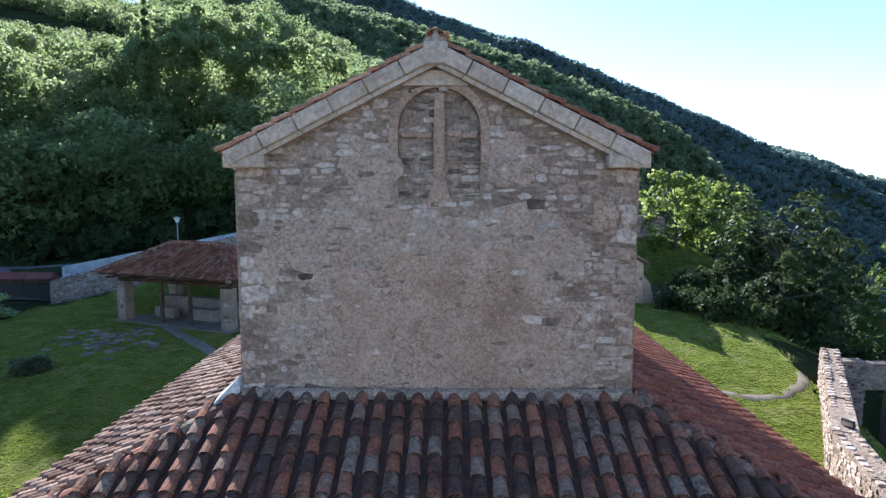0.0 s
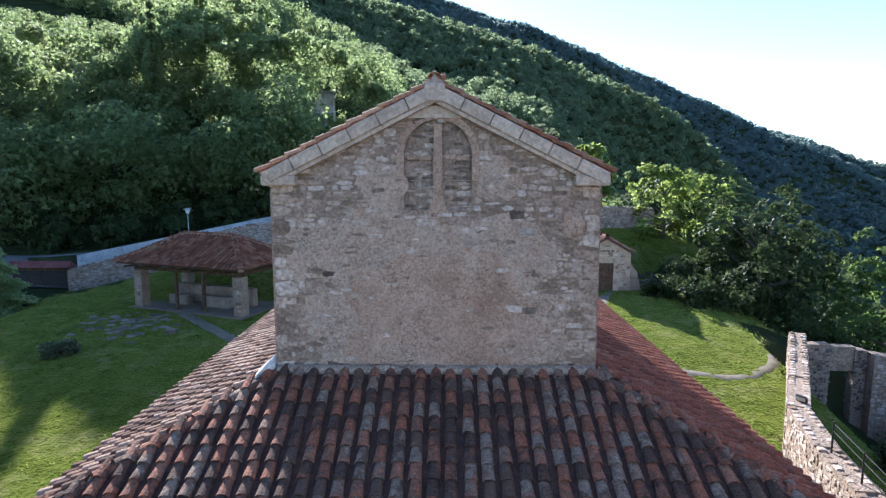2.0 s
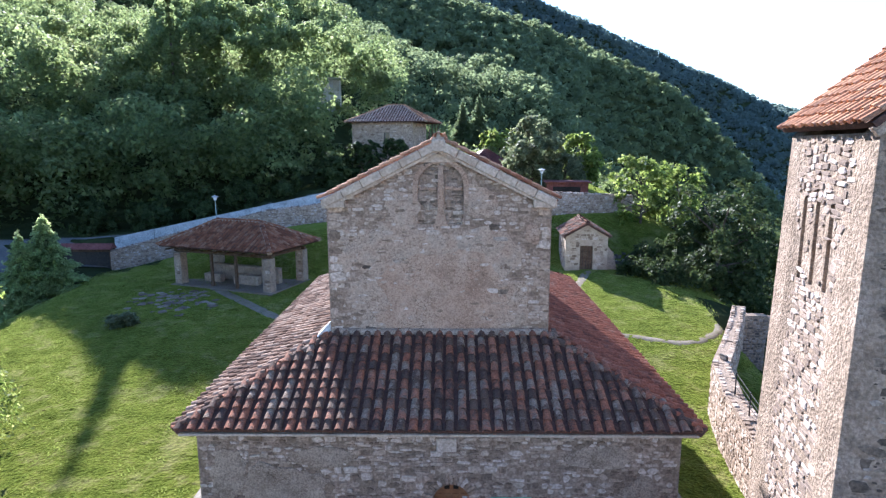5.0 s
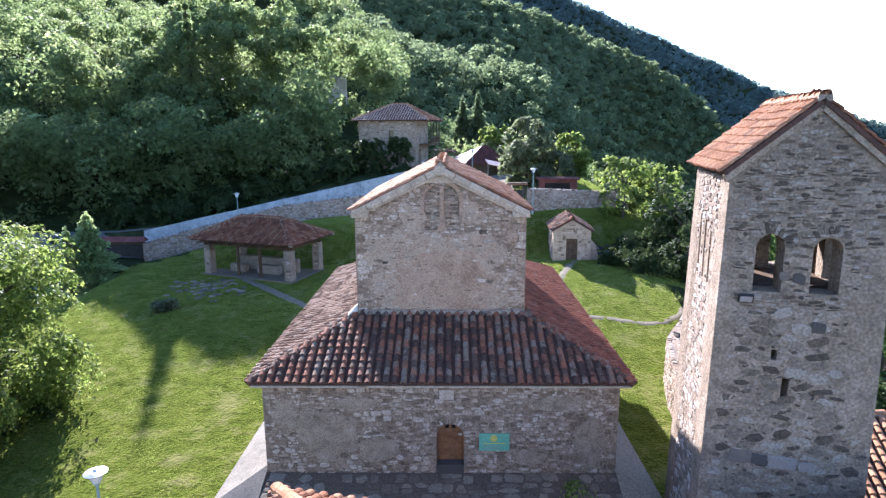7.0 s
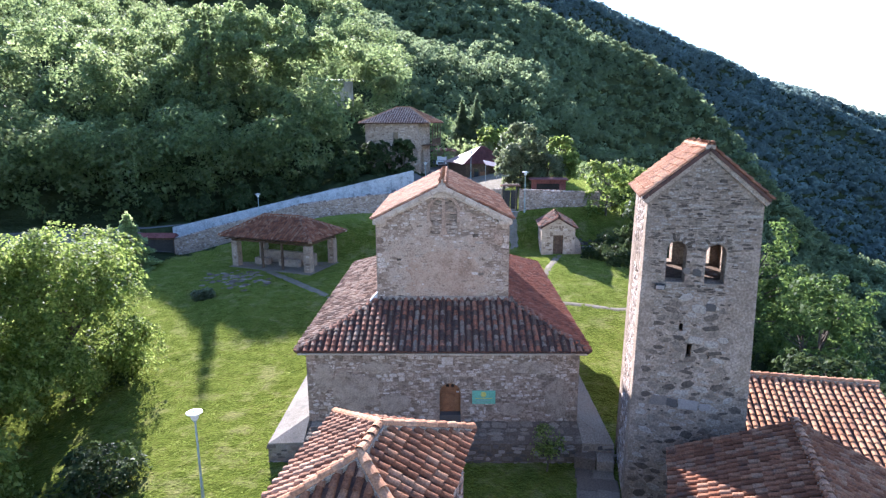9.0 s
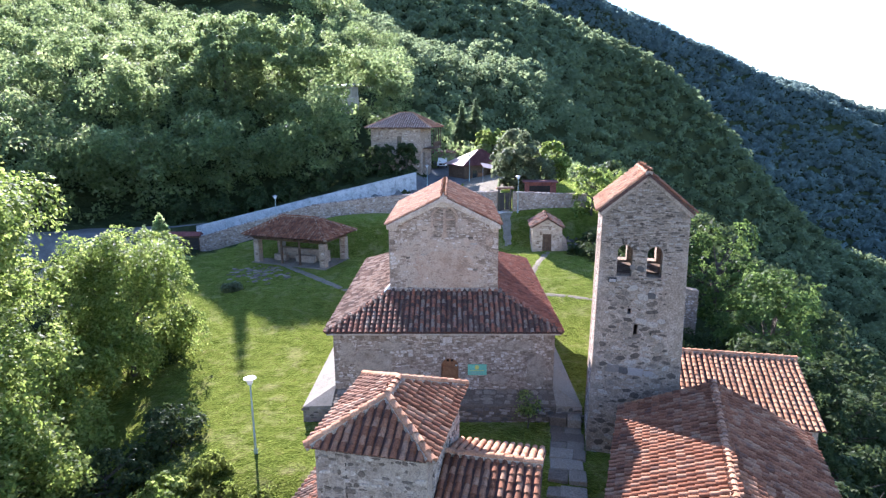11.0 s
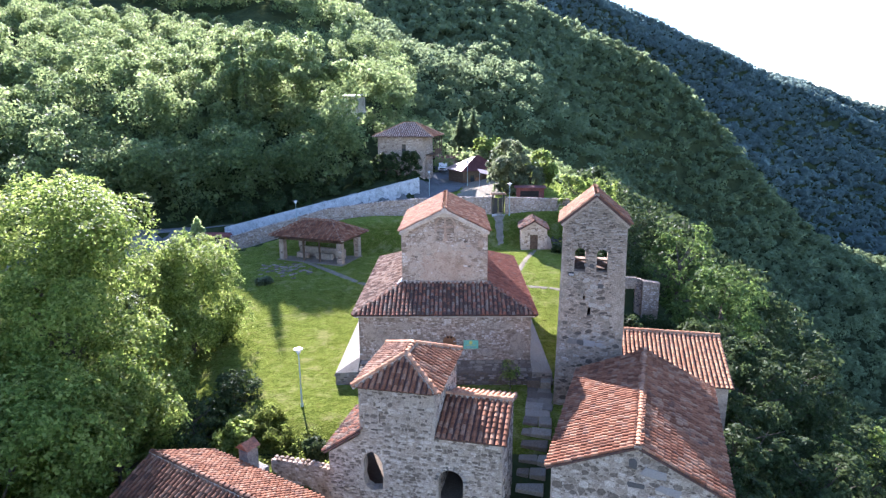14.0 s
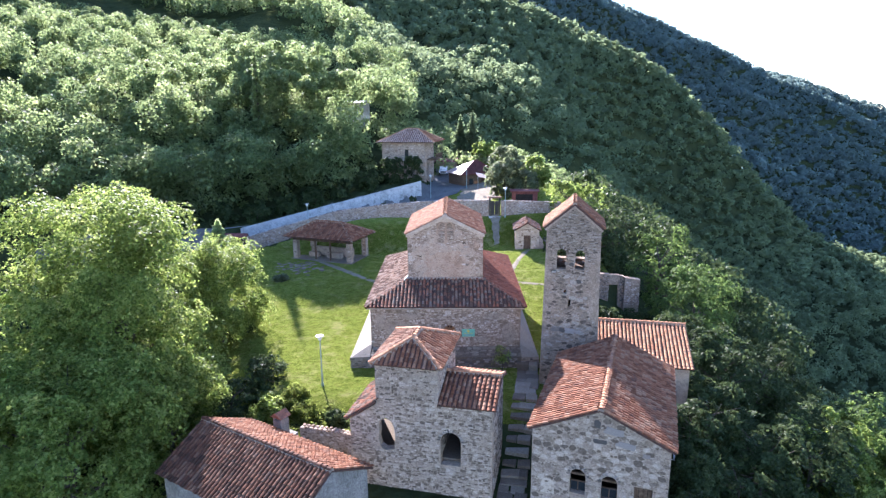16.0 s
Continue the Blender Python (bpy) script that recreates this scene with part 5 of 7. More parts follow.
    part("apex_block", boxes(((-0.2, 8.732, 11.3), (0.22, 9.12, 11.68)), bevel=0.03), TUFF, c)
    part("apex_fillet", boxes(((-0.55, 8.93, 10.99), (0.57, 9.1, 11.239))), TUFF, c)
    bm = bmesh.new()
    lathe(bm, [(0.1, 11.68), (0.07, 11.79), (0.045, 11.83), (0.05, 11.88), (0.03, 11.93)], 10, (0.01, 8.86, 0))
    part("finial", bm, TUFF, c)
    # roofs
    near_eye = (0, 0, 8)
    fl, fr = (-7.12, 5.45, 3.95), (7.18, 5.45, 3.93)
    bl, br = (-7.12, 24.0, 3.95), (7.18, 24.0, 3.93)
    tl, tr_, ul, ur = (-3.5, 8.99, 5.58), (3.53, 8.99, 5.58), (-3.5, 20.4, 5.58), (3.53, 20.4, 5.58)
    roof = part("front_roof", boxes(((-3.4, 8.6, 4.6), (3.4, 8.9, 5.2))), TILE_BED, c, "dark lichened clay tile roof over the porch end")
    roof_face([fl, fr, tr_, tl], TILE_OLD, roof, 201, most=300, near=(0, 3, 6))
    cap_row(fl, (tl[0] + 0.05, 8.9, 5.55), TILE_OLD, roof, 1, lift=-0.07)
    cap_row(fr, (tr_[0] - 0.05, 8.9, 5.55), TILE_OLD, roof, 2, lift=-0.07)
    bm = bmesh.new()
    tube(bm, (-3.45, 8.94, 5.56), (3.5, 8.94, 5.56), 0.13, 0.13, 8)
    part("flashing_mortar", bm, MORTAR_GREY, roof)
    roof = part("aisle_roof", boxes(((-3.45, 9.6, 4.6), (-3.3, 19, 5.2))), TILE_BED, c, "sunlit weathered clay tile aisle roof")
    roof_face([bl, fl, tl, ul], TILE_GREY, roof, 202, most=200, near=(-4, 0, 8))
    roof = part("aisle_roof", boxes(((3.3, 9.6, 4.6), (3.45, 19, 5.2))), TILE_BED, c, "red clay tile aisle roof")
    roof_face([fr, br, ur, tr_], TILE_RED, roof, 203, most=200, near=(4, 0, 8))
    roof = part("back_roof", boxes(((-3.4, 19.2, 4.6), (3.4, 20.0, 5.2))), TILE_BED, c)
    roof_face([br, bl, ul, ur], TILE, roof, 204)
    roof = part("nave_roof", boxes(((-0.05, 9.5, 11.5), (0.05, 19, 11.6))), TILE_BED, c, "weathered clay tile roof of the nave")
    a0, a1, b0, b1 = (-3.65, 8.775, 9.85), (-3.65, 19.2, 9.85), (3.68, 8.775, 9.85), (3.68, 19.2, 9.85)
    r0, r1 = (0.01, 8.775, 11.68), (0.01, 19.2, 11.68)
    # Sunward slope in the paler tile, the other in TILE: sunlight as colour.
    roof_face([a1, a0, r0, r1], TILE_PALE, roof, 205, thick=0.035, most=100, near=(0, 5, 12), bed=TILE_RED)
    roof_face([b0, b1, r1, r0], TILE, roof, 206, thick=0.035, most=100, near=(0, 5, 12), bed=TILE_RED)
    cap_row(r0, r1, TILE_PALE, roof, 3)
    bm = bmesh.new()
    for p in ((-3.49, 8.86, 5.92), (-3.49, 8.86, 5.62), (-3.92, 8.6, 5.45), (-3.85, 8.9, 5.6), (-3.49, 9.8, 5.85), (-3.49, 9.8, 5.5)):
        bm.verts.new(p)
    bmesh.ops.convex_hull(bm, input=bm.verts[:])
    part("mortar_fillet", bm, WHITE, c, "white mortar fillet beside the gable")
    # sloping stone apron round the foot
    for s in (-1, 1):
        x0, x1 = (wl, -8.5) if s < 0 else (wr, 8.35)
        bm = bmesh.new()
        v = [bm.verts.new(p) for p in ((x0, 4.6, -0.42), (x1, 4.6, -0.5), (x1 - s * 0.2, 21, -0.1), (x0, 21, 0.25), (x0, 6.2, 0.2))]
        w = [bm.verts.new((q.co.x, q.co.y, -2.2)) for q in v]
        bm.faces.new(v)
        bm.faces.new(w[::-1])
        for i in range(5):
            bm.faces.new((v[i], w[i], w[(i + 1) % 5], v[(i + 1) % 5]))
        part("apron", bm, APRON if s < 0 else PAVING, c, "pale cement apron at the foot of the wall" if s < 0 else "grey stone apron at the foot of the wall")
    bm = bmesh.new()
    v = [bm.verts.new(p) for p in ((wl, 4.6, -0.46), (wr, 4.6, -0.46), (wr, 6.0, 0.0), (wl, 6.0, 0.0))]
    w = [bm.verts.new((q.co.x, q.co.y, -2.2)) for q in v]
    bm.faces.new(v)
    bm.faces.new(w[::-1])
    for i in range(4):
        bm.faces.new((v[i], w[i], w[(i + 1) % 4], v[(i + 1) % 4]))
    terrace = part("front_terrace", bm, PAVING, c, "grey flagstone terrace before the door")
    placed = rubble(pose(0, 5.3, -0.225, -90 + 18, 0, 0), wl + 0.2, wr - 0.2, -0.6, 0.6, lambda u, z, a, b: abs(z) < 0.55, 31, course=(0.35, 0.5), width=(0.4, 0.9), proud=(0.02, 0.035))
    pieces("flagstone", STONES, placed, PAVING, terrace)
    placed = rubble(wall_frame(0, 4.6, 0), -8.4, 8.3, -1.9, -0.5, lambda u, z, a, b: z + b < -0.5, 32, width=(0.25, 0.6), keep=lambda u, z: 0.85)
    pieces("stone", STONES, placed, STONE_DARK, terrace, 100, (1, 0, 0))
    return c


church()


def notice_board():
    t = thing("sign_board", "green enamel notice board with a yellow emblem on the church wall", "sign", (2.09, 5.9, 1.33))
    part("panel", boxes(((-0.58, -0.02, -0.35), (0.58, 0.05, 0.35)), bevel=0.008), SIGN_GREEN, t)
    bm = bmesh.new()
    lathe(bm, [(0.02, 0), (0.12, 0.01), (0.14, 0.02), (0.1, 0.026), (0.02, 0.028)], 10)
    bmesh.ops.transform(bm, matrix=pose(-0.02, -0.018, 0.16, 90, 0, 0), verts=bm.verts[:])
    box(bm, (-0.12, -0.03, 0.08), (0.08, -0.021, 0.3))
    part("emblem", bm, SIGN_YELLOW, t, "yellow emblem")
    for k in range(3):
        part("text_bar", boxes(((-0.42, -0.026, -0.06 - 0.1 * k), (0.42 - 0.12 * k, -0.021, -0.03 - 0.1 * k))), SIGN_YELLOW if k == 0 else TEAL, t)


notice_board()


# ---- bell tower ----
def tower():
    o, w, d, z0, z1, za = (8.2, 1.72), 4.2, 4.45, -3.0, 11.72, 13.62
    t = thing("bell_tower", "tall leaning rubble-stone bell tower with arched belfry windows", "tower", (o[0], o[1], 0), -11.5)

    def lean(bm):
        for v in bm.verts:
            k = 1 + max(0, 8 - v.co.z) * 0.011
            v.co.x, v.co.y = (v.co.x - w / 2) * k + w / 2, (v.co.y - d / 2) * k + d / 2

    def lean_m(km):
        k, m = km
        p = m.translation
        f = 1 + max(0, 8 - p.z) * 0.011
        q = m.copy()
        q.translation = Vector(((p.x - w / 2) * f + w / 2, (p.y - d / 2) * f + d / 2, p.z))
        return k, q

    gable = [(0, z0), (w, z0), (w, z1), (w / 2, za), (0, z1)]
    front_holes = [arch(1.22, 8.52, 0.74, 1.66), arch(2.68, 8.52, 0.74, 1.6), [(1.52, 6.5), (1.68, 6.5), (1.68, 6.82), (1.52, 6.82)], [(1.86, 5.35), (2.04, 5.35), (2.08, 5.98), (1.88, 5.98)], [(2.62, 5.4), (2.74, 5.4), (2.74, 5.56), (2.62, 5.56)]]
    back_holes = [arch(1.4, 8.5, 0.9, 1.7), arch(3.0, 8.5, 0.9, 1.7)]
    side = [(0.721, z0), (d - 0.721, z0), (d - 0.721, z1), (0.721, z1)]
    slits = [arch(x, 8.3, 0.22, 2.0, 6) for x in (1.3, 2.05, 2.8)]
    near = (2, -20, 8)
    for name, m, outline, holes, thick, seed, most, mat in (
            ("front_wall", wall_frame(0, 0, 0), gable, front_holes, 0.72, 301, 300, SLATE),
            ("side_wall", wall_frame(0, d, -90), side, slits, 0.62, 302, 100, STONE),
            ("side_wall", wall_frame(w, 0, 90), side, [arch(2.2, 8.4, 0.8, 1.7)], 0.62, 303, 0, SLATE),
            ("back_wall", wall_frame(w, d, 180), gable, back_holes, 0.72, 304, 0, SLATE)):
        bm = bmesh.new()
        slab(bm, outline, holes, m, thick)
        lean(bm)
        wall = part(name, bm, MORTAR_TOWER, t)
        us, zs = [p[0] for p in outline], [p[1] for p in outline]
        test = in_wall(outline, holes if holes else (slits if seed == 302 else []))
        keep = (lambda u, z: 0.97 if z > 6.5 else (0.8 if z > 3.2 else (0.12 if noise.noise((u, z, 1)) < 0.1 else 0.5))) if seed == 301 else (lambda u, z: 0.92)
        low = min(zs) if seed != 301 else 7.9
        placed = [lean_m(km) for km in rubble(m, min(us), max(us), low, max(zs), test, seed, course=(0.05, 0.17) if seed == 301 else (0.1, 0.26) if seed != 302 else (0.12, 0.26), width=(0.16, 0.62), keep=keep)]
        if seed == 301:
            placed += [lean_m(km) for km in loose_rubble(m, min(us), max(us), min(zs), 7.95, test, 305, (0.07, 0.6), 2.4, (0.3, 0.65), keep=lambda u, z: 1.0 if z > 3.4 else 0.35)]
        pieces("stone", STONES, placed, mat, wall, most, (2, -6, 9))
        if seed == 301:
            for h, cx in ((0, 1.22), (1, 2.68)):
                voussoirs(wall, m, cx, 9.8, 0.37, SLATE, 50 + h, 13, 0.03, 0.34)
            r = random.Random(4)
            dark = [(r.randrange(14), lean_m((0, m @ Matrix.Translation((cx, 0, z)) @ Matrix.Diagonal((ww, 0.05, hh, 1))))[1]) for cx, z, ww, hh in ((1.0, 3.45, 0.8, 0.5), (1.5, 3.4, 0.5, 0.4), (2.1, 3.35, 0.9, 0.5), (2.7, 3.3, 0.5, 0.36), (2.65, 7.55, 0.42, 0.36), (1.62, 9.0, 0.3, 0.3), (2.02, 8.95, 0.34, 0.34))]
            pieces("stone", STONES, dark, STONE_DARK, wall)
    part("slit_backing", boxes(((0.22, 1.2, 8.1), (0.6, d - 1.1, 10.5))), MORTAR_TOWER, t)
    part("belfry_floor", boxes(((0.64, 0.73, 8.2), (w - 0.64, d - 0.73, 8.4))), WOOD, t)
    part("belfry_ceiling", boxes(((0.64, 0.73, 11.3), (w - 0.64, d - 0.73, 11.5))), WOOD, t)
    roof = part("roof", boxes(((w / 2 - 0.05, 0.2, za - 0.3), (w / 2 + 0.05, d - 0.2, za - 0.2))), TILE_BED, t, "orange clay tile roof, sunlight put into its paler slope")
    a0, a1, b0, b1 = (-0.22, -0.15, 11.9), (-0.22, d + 0.2, 11.9), (w + 0.22, -0.15, 11.9), (w + 0.22, d + 0.2, 11.9)
    r0, r1 = (w / 2, -0.15, 13.86), (w / 2, d + 0.2, 13.86)
    # The lit slope's brightness comes partly from its paler tile colour.
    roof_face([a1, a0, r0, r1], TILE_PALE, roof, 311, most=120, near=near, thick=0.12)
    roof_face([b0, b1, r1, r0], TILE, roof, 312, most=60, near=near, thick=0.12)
    cap_row(r0, r1, TILE_PALE, roof, 4)
    for s in (0, 1):
        p, q = ((-0.12, -0.1, 11.72), (w / 2, -0.1, 13.66)) if not s else ((w + 0.12, -0.1, 11.72), (w / 2, -0.1, 13.66))
        bm = bmesh.new()
        dd = Vector(q) - Vector(p)
        ang = math.atan2(dd.z, abs(dd.x))
        box(bm, (0, 0, -0.1), (dd.length, 0.16, 0.1), Matrix.Translation(p) @ (Matrix.Rotation(-ang, 4, "Y") if not s else Matrix.Rotation(math.pi + ang, 4, "Y")))
        part("verge_band", bm, MORTAR_GREY, roof)
    return t


tower()


def floodlight(at, turn, tilt=20):
    t = thing("floodlight", "small black floodlight with a pale glass face", "floodlight", at, turn, group="floodlights")
    bm = bmesh.new()
    box(bm, (-0.2, -0.1, -0.12), (0.2, 0.0, 0.14), pose(0, -0.08, 0, tilt))
    bmesh.ops.bevel(bm, geom=bm.edges[:], offset=0.015, segments=1, affect="EDGES")
    part("housing", bm, IRON, t)
    bm = bmesh.new()
    box(bm, (-0.16, -0.112, -0.08), (0.16, -0.102, 0.1), pose(0, -0.08, 0, tilt))
    part("lens", bm, STEEL, t, "pale glass face")
    part("bracket", boxes(((-0.05, -0.1, -0.16), (0.05, 0.02, -0.1))), IRON, t)


floodlight((8.84, 1.55, 8.36), -11.5)
floodlight((13.5, 17.6, 1.55), -60)


# ---- hall with the long tiled roof ----
def hall():
    w, d, z0, z1, za = 8.15, 11.7, -7.0, 1.62, 3.55
    t = thing("hall", "long stone hall with broad red tile roof and arched windows", "building", (5.66, -10.95, 0), -19.0)
    m = wall_frame(0, 0, 0)
    outline = [(0, z0), (w, z0), (w, z1), (w / 2, za), (0, z1)]
    holes = [arch(2.9, -2.45, 0.95, 1.85), arch(4.8, -2.6, 0.95, 1.9), [(6.25, -2.8), (7.3, -2.8), (7.3, -1.05), (6.25, -1.05)]]
    wall = masonry(t, "front_wall", m, outline, holes, 0.6, MORTAR_GREY, FIELDSTONE, 401, most=300, near=(4, -10, 2), loose=((0.05, 0.52), 3.6, (0.4, 0.85)))
    r = random.Random(8)
    big = [(r.randrange(14), m @ Matrix.Translation((u, 0, z)) @ Matrix.Rotation(a, 4, "Y") @ Matrix.Diagonal((ww, 0.05, hh, 1))) for u, z, ww, hh, a in ((4.9, 2.35, 1.3, 0.55, 0.1), (5.6, 1.55, 1.2, 0.45, 0.15), (4.1, 1.55, 0.9, 0.3, 0.0), (3.9, 2.7, 0.4, 0.6, 0), (6.8, 1.1, 0.5, 0.3, 0))]
    pieces("stone", STONES, big, STONE_DARK, wall)
    for cx, zz in ((2.9, -1.07), (4.8, -1.17)):
        voussoirs(wall, m, cx, zz, 0.48, STONE_DARK, 60, 11, 0.03, 0.26)
        part("lintel", boxes(((cx - 0.47, 0.3, zz - 0.12), (cx + 0.47, 0.5, zz + 0.02))), WOOD, t)
        part("window_sill", boxes(((cx - 0.47, 0.02, zz - 1.36), (cx + 0.47, 0.55, zz - 1.26))), STONE_PALE, t)
        part("window_pane", boxes(((cx - 0.44, 0.4, zz - 1.25), (cx + 0.44, 0.43, zz - 0.6))), GLASS_DARK, t)
        part("window_frame", boxes(((cx - 0.47, 0.36, zz - 0.62), (cx + 0.47, 0.44, zz - 0.54)), ((cx - 0.03, 0.36, zz - 1.26), (cx + 0.03, 0.399, zz - 0.62))), WOOD, t)
    for k in range(4):
        part("shutter_board", boxes(((6.26 + 0.26 * k, 0.22, -2.79), (6.5 + 0.26 * k, 0.27, -1.06))), WOOD, t)
    bm = bmesh.new()
    slab(bm, arch(1.05, -2.7, 0.85, 1.1), [], wall_frame(0, -0.03, 0), 0.035)
    part("blocked_window", bm, TUFF, wall, "blocked-up window filled with brown plaster")
    part("side_wall", boxes(((0, 0.601, z0), (0.6, d, z1))), MORTAR_GREY, t)
    part("side_wall", boxes(((w - 0.6, 0.601, z0), (w, d, z1))), MORTAR_GREY, t)
    part("back_wall", boxes(((0.601, d - 0.6, z0), (w - 0.601, d, z1))), MORTAR_GREY, t)
    part("inner_floor", boxes(((0.601, 0.601, -3.6), (w - 0.601, d - 0.601, -3.4))), DARK, t)
    roof = part("roof", boxes(((w / 2 - 0.05, 0.3, za - 0.3), (w / 2 + 0.05, d, za - 0.2))), TILE_BED, t, "broad red clay tile roof")
    a0, a1, b0, b1 = (-0.24, -0.22, 1.72), (-0.24, d + 0.4, 1.72), (w + 0.24, -0.22, 1.72), (w + 0.24, d + 0.4, 1.72)
    r0, r1 = (w / 2, -0.22, 3.72), (w / 2, d + 0.4, 3.72)
    roof_face([a1, a0, r0, r1], TILE, roof, 411, pitch=0.3, most=300, near=(2, -8, 4))
    roof_face([b0, b1, r1, r0], TILE, roof, 412, pitch=0.3, most=200, near=(6, -8, 4))
    cap_row(r0, r1, TILE_PALE, roof, 5)
    # lower wing behind
    b = thing("wing", "low stone wing with a ribbed clay tile roof beside the tower", "building", (14.2, 7.6, 0), -11.5)
    part("wing_wall", boxes(((-0.5, -5.0, -7), (7.3, 1.5, -0.2))), MORTAR_GREY, b)
    bm = bmesh.new()
    slab(bm, [(-5.0, -0.2), (1.5, -0.2), (1.5, 0.0), (0, 1.85), (-5.0, 0.0)], [], wall_frame(7.299, 0, 90), 0.3)
    part("wing_gable", bm, MORTAR_GREY, b)
    rf = part("roof", boxes(((0, -0.1, 1.5), (7.2, 0.1, 1.6))), TILE_BED, b, "ribbed clay tile roof, sunlight put into its paler slope")
    # Front slope takes the tile with sunlight in its colour.
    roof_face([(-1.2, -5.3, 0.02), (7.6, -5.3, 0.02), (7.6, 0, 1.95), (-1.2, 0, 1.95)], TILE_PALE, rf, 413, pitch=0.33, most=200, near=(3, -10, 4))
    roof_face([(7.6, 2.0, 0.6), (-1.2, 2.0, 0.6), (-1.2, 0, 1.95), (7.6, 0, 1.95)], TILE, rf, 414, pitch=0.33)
    cap_row((7.6, 0, 1.97), (-1.2, 0, 1.97), TILE_PALE, rf, 6)
    # timber balcony on the slope side
    f = thing("balcony_frame", "weathered steel lattice balcony frame on the hall wall", "balcony", (14.9, -7.9, 0), -19)
    for y in (0, 1.2, 2.4):
        part("post", boxes(((0.9, y, -2.4), (0.98, y + 0.06, -0.6))), STEEL, f)
    for z in (-2.4, -1.5, -0.66):
        part("rail", boxes(((-0.25, 0, z), (0.98, 0.06, z + 0.06)), ((0.9, 0.06, z), (0.96, 2.4, z + 0.06)), ((-0.25, 2.4, z), (0.98, 2.46, z + 0.06))), STEEL, f)
    bm = bmesh.new()
    tube(bm, (0.94, 0, -2.4), (0.94, 1.2, -0.66), 0.03)
    tube(bm, (0.94, 1.2, -2.4), (0.94, 2.4, -0.66), 0.03)
    part("brace", bm, STEEL, f)


hall()


# ---- palace ruin with three roofs ----
def palace():
    t = thing("palace", "small stone palace with stepped clay tile roofs and arched openings", "building", (0, 0, 0), -12.0)
    z0 = -5.6
    m = wall_frame(0, -9.5, 0)
    outline = [(-4.4, z0), (5.3, z0), (5.3, 2.62), (1.72, 2.62), (1.72, 5.0), (-2.5, 5.0), (-2.5, 2.15), (-4.4, 0.85)]
    broken = [(-2.3, -0.95), (-1.95, -1.2), (-1.3, -1.05), (-1.22, -0.2), (-1.3, 0.55), (-1.5, 1.0), (-1.85, 1.2), (-2.2, 1.02), (-2.38, 0.6), (-2.32, 0.1), (-2.42, -0.4)]
    holes = [broken, arch(2.55, -1.75, 1.36, 2.4)]
    wall = masonry(t, "front_wall", m, outline, holes, 0.6, MORTAR_GREY, FIELDSTONE, 501, keep=lambda u, z: 0.92 if z < 3.0 else 0.55, most=300, near=(0, -14, 2), course=(0.08, 0.26), width=(0.11, 0.5), proud=(0.01, 0.05))
    voussoirs(wall, m, 2.55, -0.03, 0.68, STONE_DARK, 70, 15, 0.03, 0.24)
    voussoirs(wall, m, -1.85, 0.62, 0.58, TUFF, 71, 11, 0.03, 0.2)
    for x, lo, hi, seed, dz in ((1.72, -8.89, -3.9, 502, 5.0), (5.3, -8.89, -4.4, 503, 2.6)):
        masonry(t, "side_wall", wall_frame(x, lo, 90), [(0, z0), (hi - lo, z0), (hi - lo, dz), (0, dz)] if x < 5 else [(0, z0), (hi - lo, z0), (hi - lo, dz), (2.0, 3.5), (0, dz)], [], 0.55, MORTAR_GREY, FIELDSTONE, seed, most=100, near=(3, -9, 4), loose=((0.07, 0.42), 2.0))
    part("side_wall", boxes(((-2.5, -8.89, 0.9), (-1.95, -3.9, 5.0))), MORTAR_GREY, t)
    part("back_wall", boxes(((-1.949, -4.4, z0), (1.169, -3.9, 5.0))), MORTAR_GREY, t)
    part("back_wall", boxes(((1.73, -4.9, z0), (4.749, -4.4, 2.6))), MORTAR_GREY, t)
    part("side_wall", boxes(((-4.4, -8.89, z0), (-3.95, -4.4, 0.85))), MORTAR_GREY, t)
    part("inner_floor", boxes(((-3.94, -8.89, -1.75), (4.74, -4.91, -1.6))), PAVING, t)
    part("crack", boxes(((-1.35, -9.52, 3.0), (-1.31, -9.495, 4.5)), ((-1.85, -9.52, 2.55), (-1.35, -9.495, 2.6))), DARK, wall)
    roof = part("main_roof", boxes(((-0.3, -8, 5.8), (-0.2, -6.3, 5.9))), TILE_BED, t, "hipped old clay tile roof")
    a, b, c, d = (-2.78, -9.72, 5.08), (1.98, -9.72, 5.08), (1.98, -3.6, 5.08), (-2.78, -3.6, 5.08)
    p, q = (-0.3, -7.75, 6.36), (-0.3, -6.1, 6.3)
    near = (0, -20, 12)
    roof_face([a, b, p], TILE, roof, 511, pitch=0.32, most=100, near=near)
    roof_face([b, c, q, p], TILE, roof, 512, pitch=0.32, most=150, near=near)
    roof_face([c, d, q], TILE, roof, 513, pitch=0.32)
    roof_face([d, a, p, q], TILE_TAN, roof, 514, pitch=0.32, most=100, near=near)
    for i, (s, e) in enumerate(((a, p), (b, p), (c, q), (d, q), (p, q))):
        cap_row(s, e, TILE_PALE, roof, 20 + i, lift=0.05)
    roof = part("wing_roof", boxes(((1.8, -6.95, 3.3), (5.2, -6.85, 3.4))), TILE_BED, t, "gabled clay tile roof of the lower wing")
    roof_face([(1.74, -9.75, 2.66), (5.55, -9.75, 2.66), (5.55, -6.85, 3.72), (1.74, -6.85, 3.72)], TILE, roof, 515, pitch=0.32, most=150, near=near)
    # Back slope faces the sun and takes the tile toned for it.
    roof_face([(5.55, -4.15, 2.7), (1.74, -4.15, 2.7), (1.74, -6.85, 3.72), (5.55, -6.85, 3.72)], TILE_PALE, roof, 516, pitch=0.32, most=100, near=near)
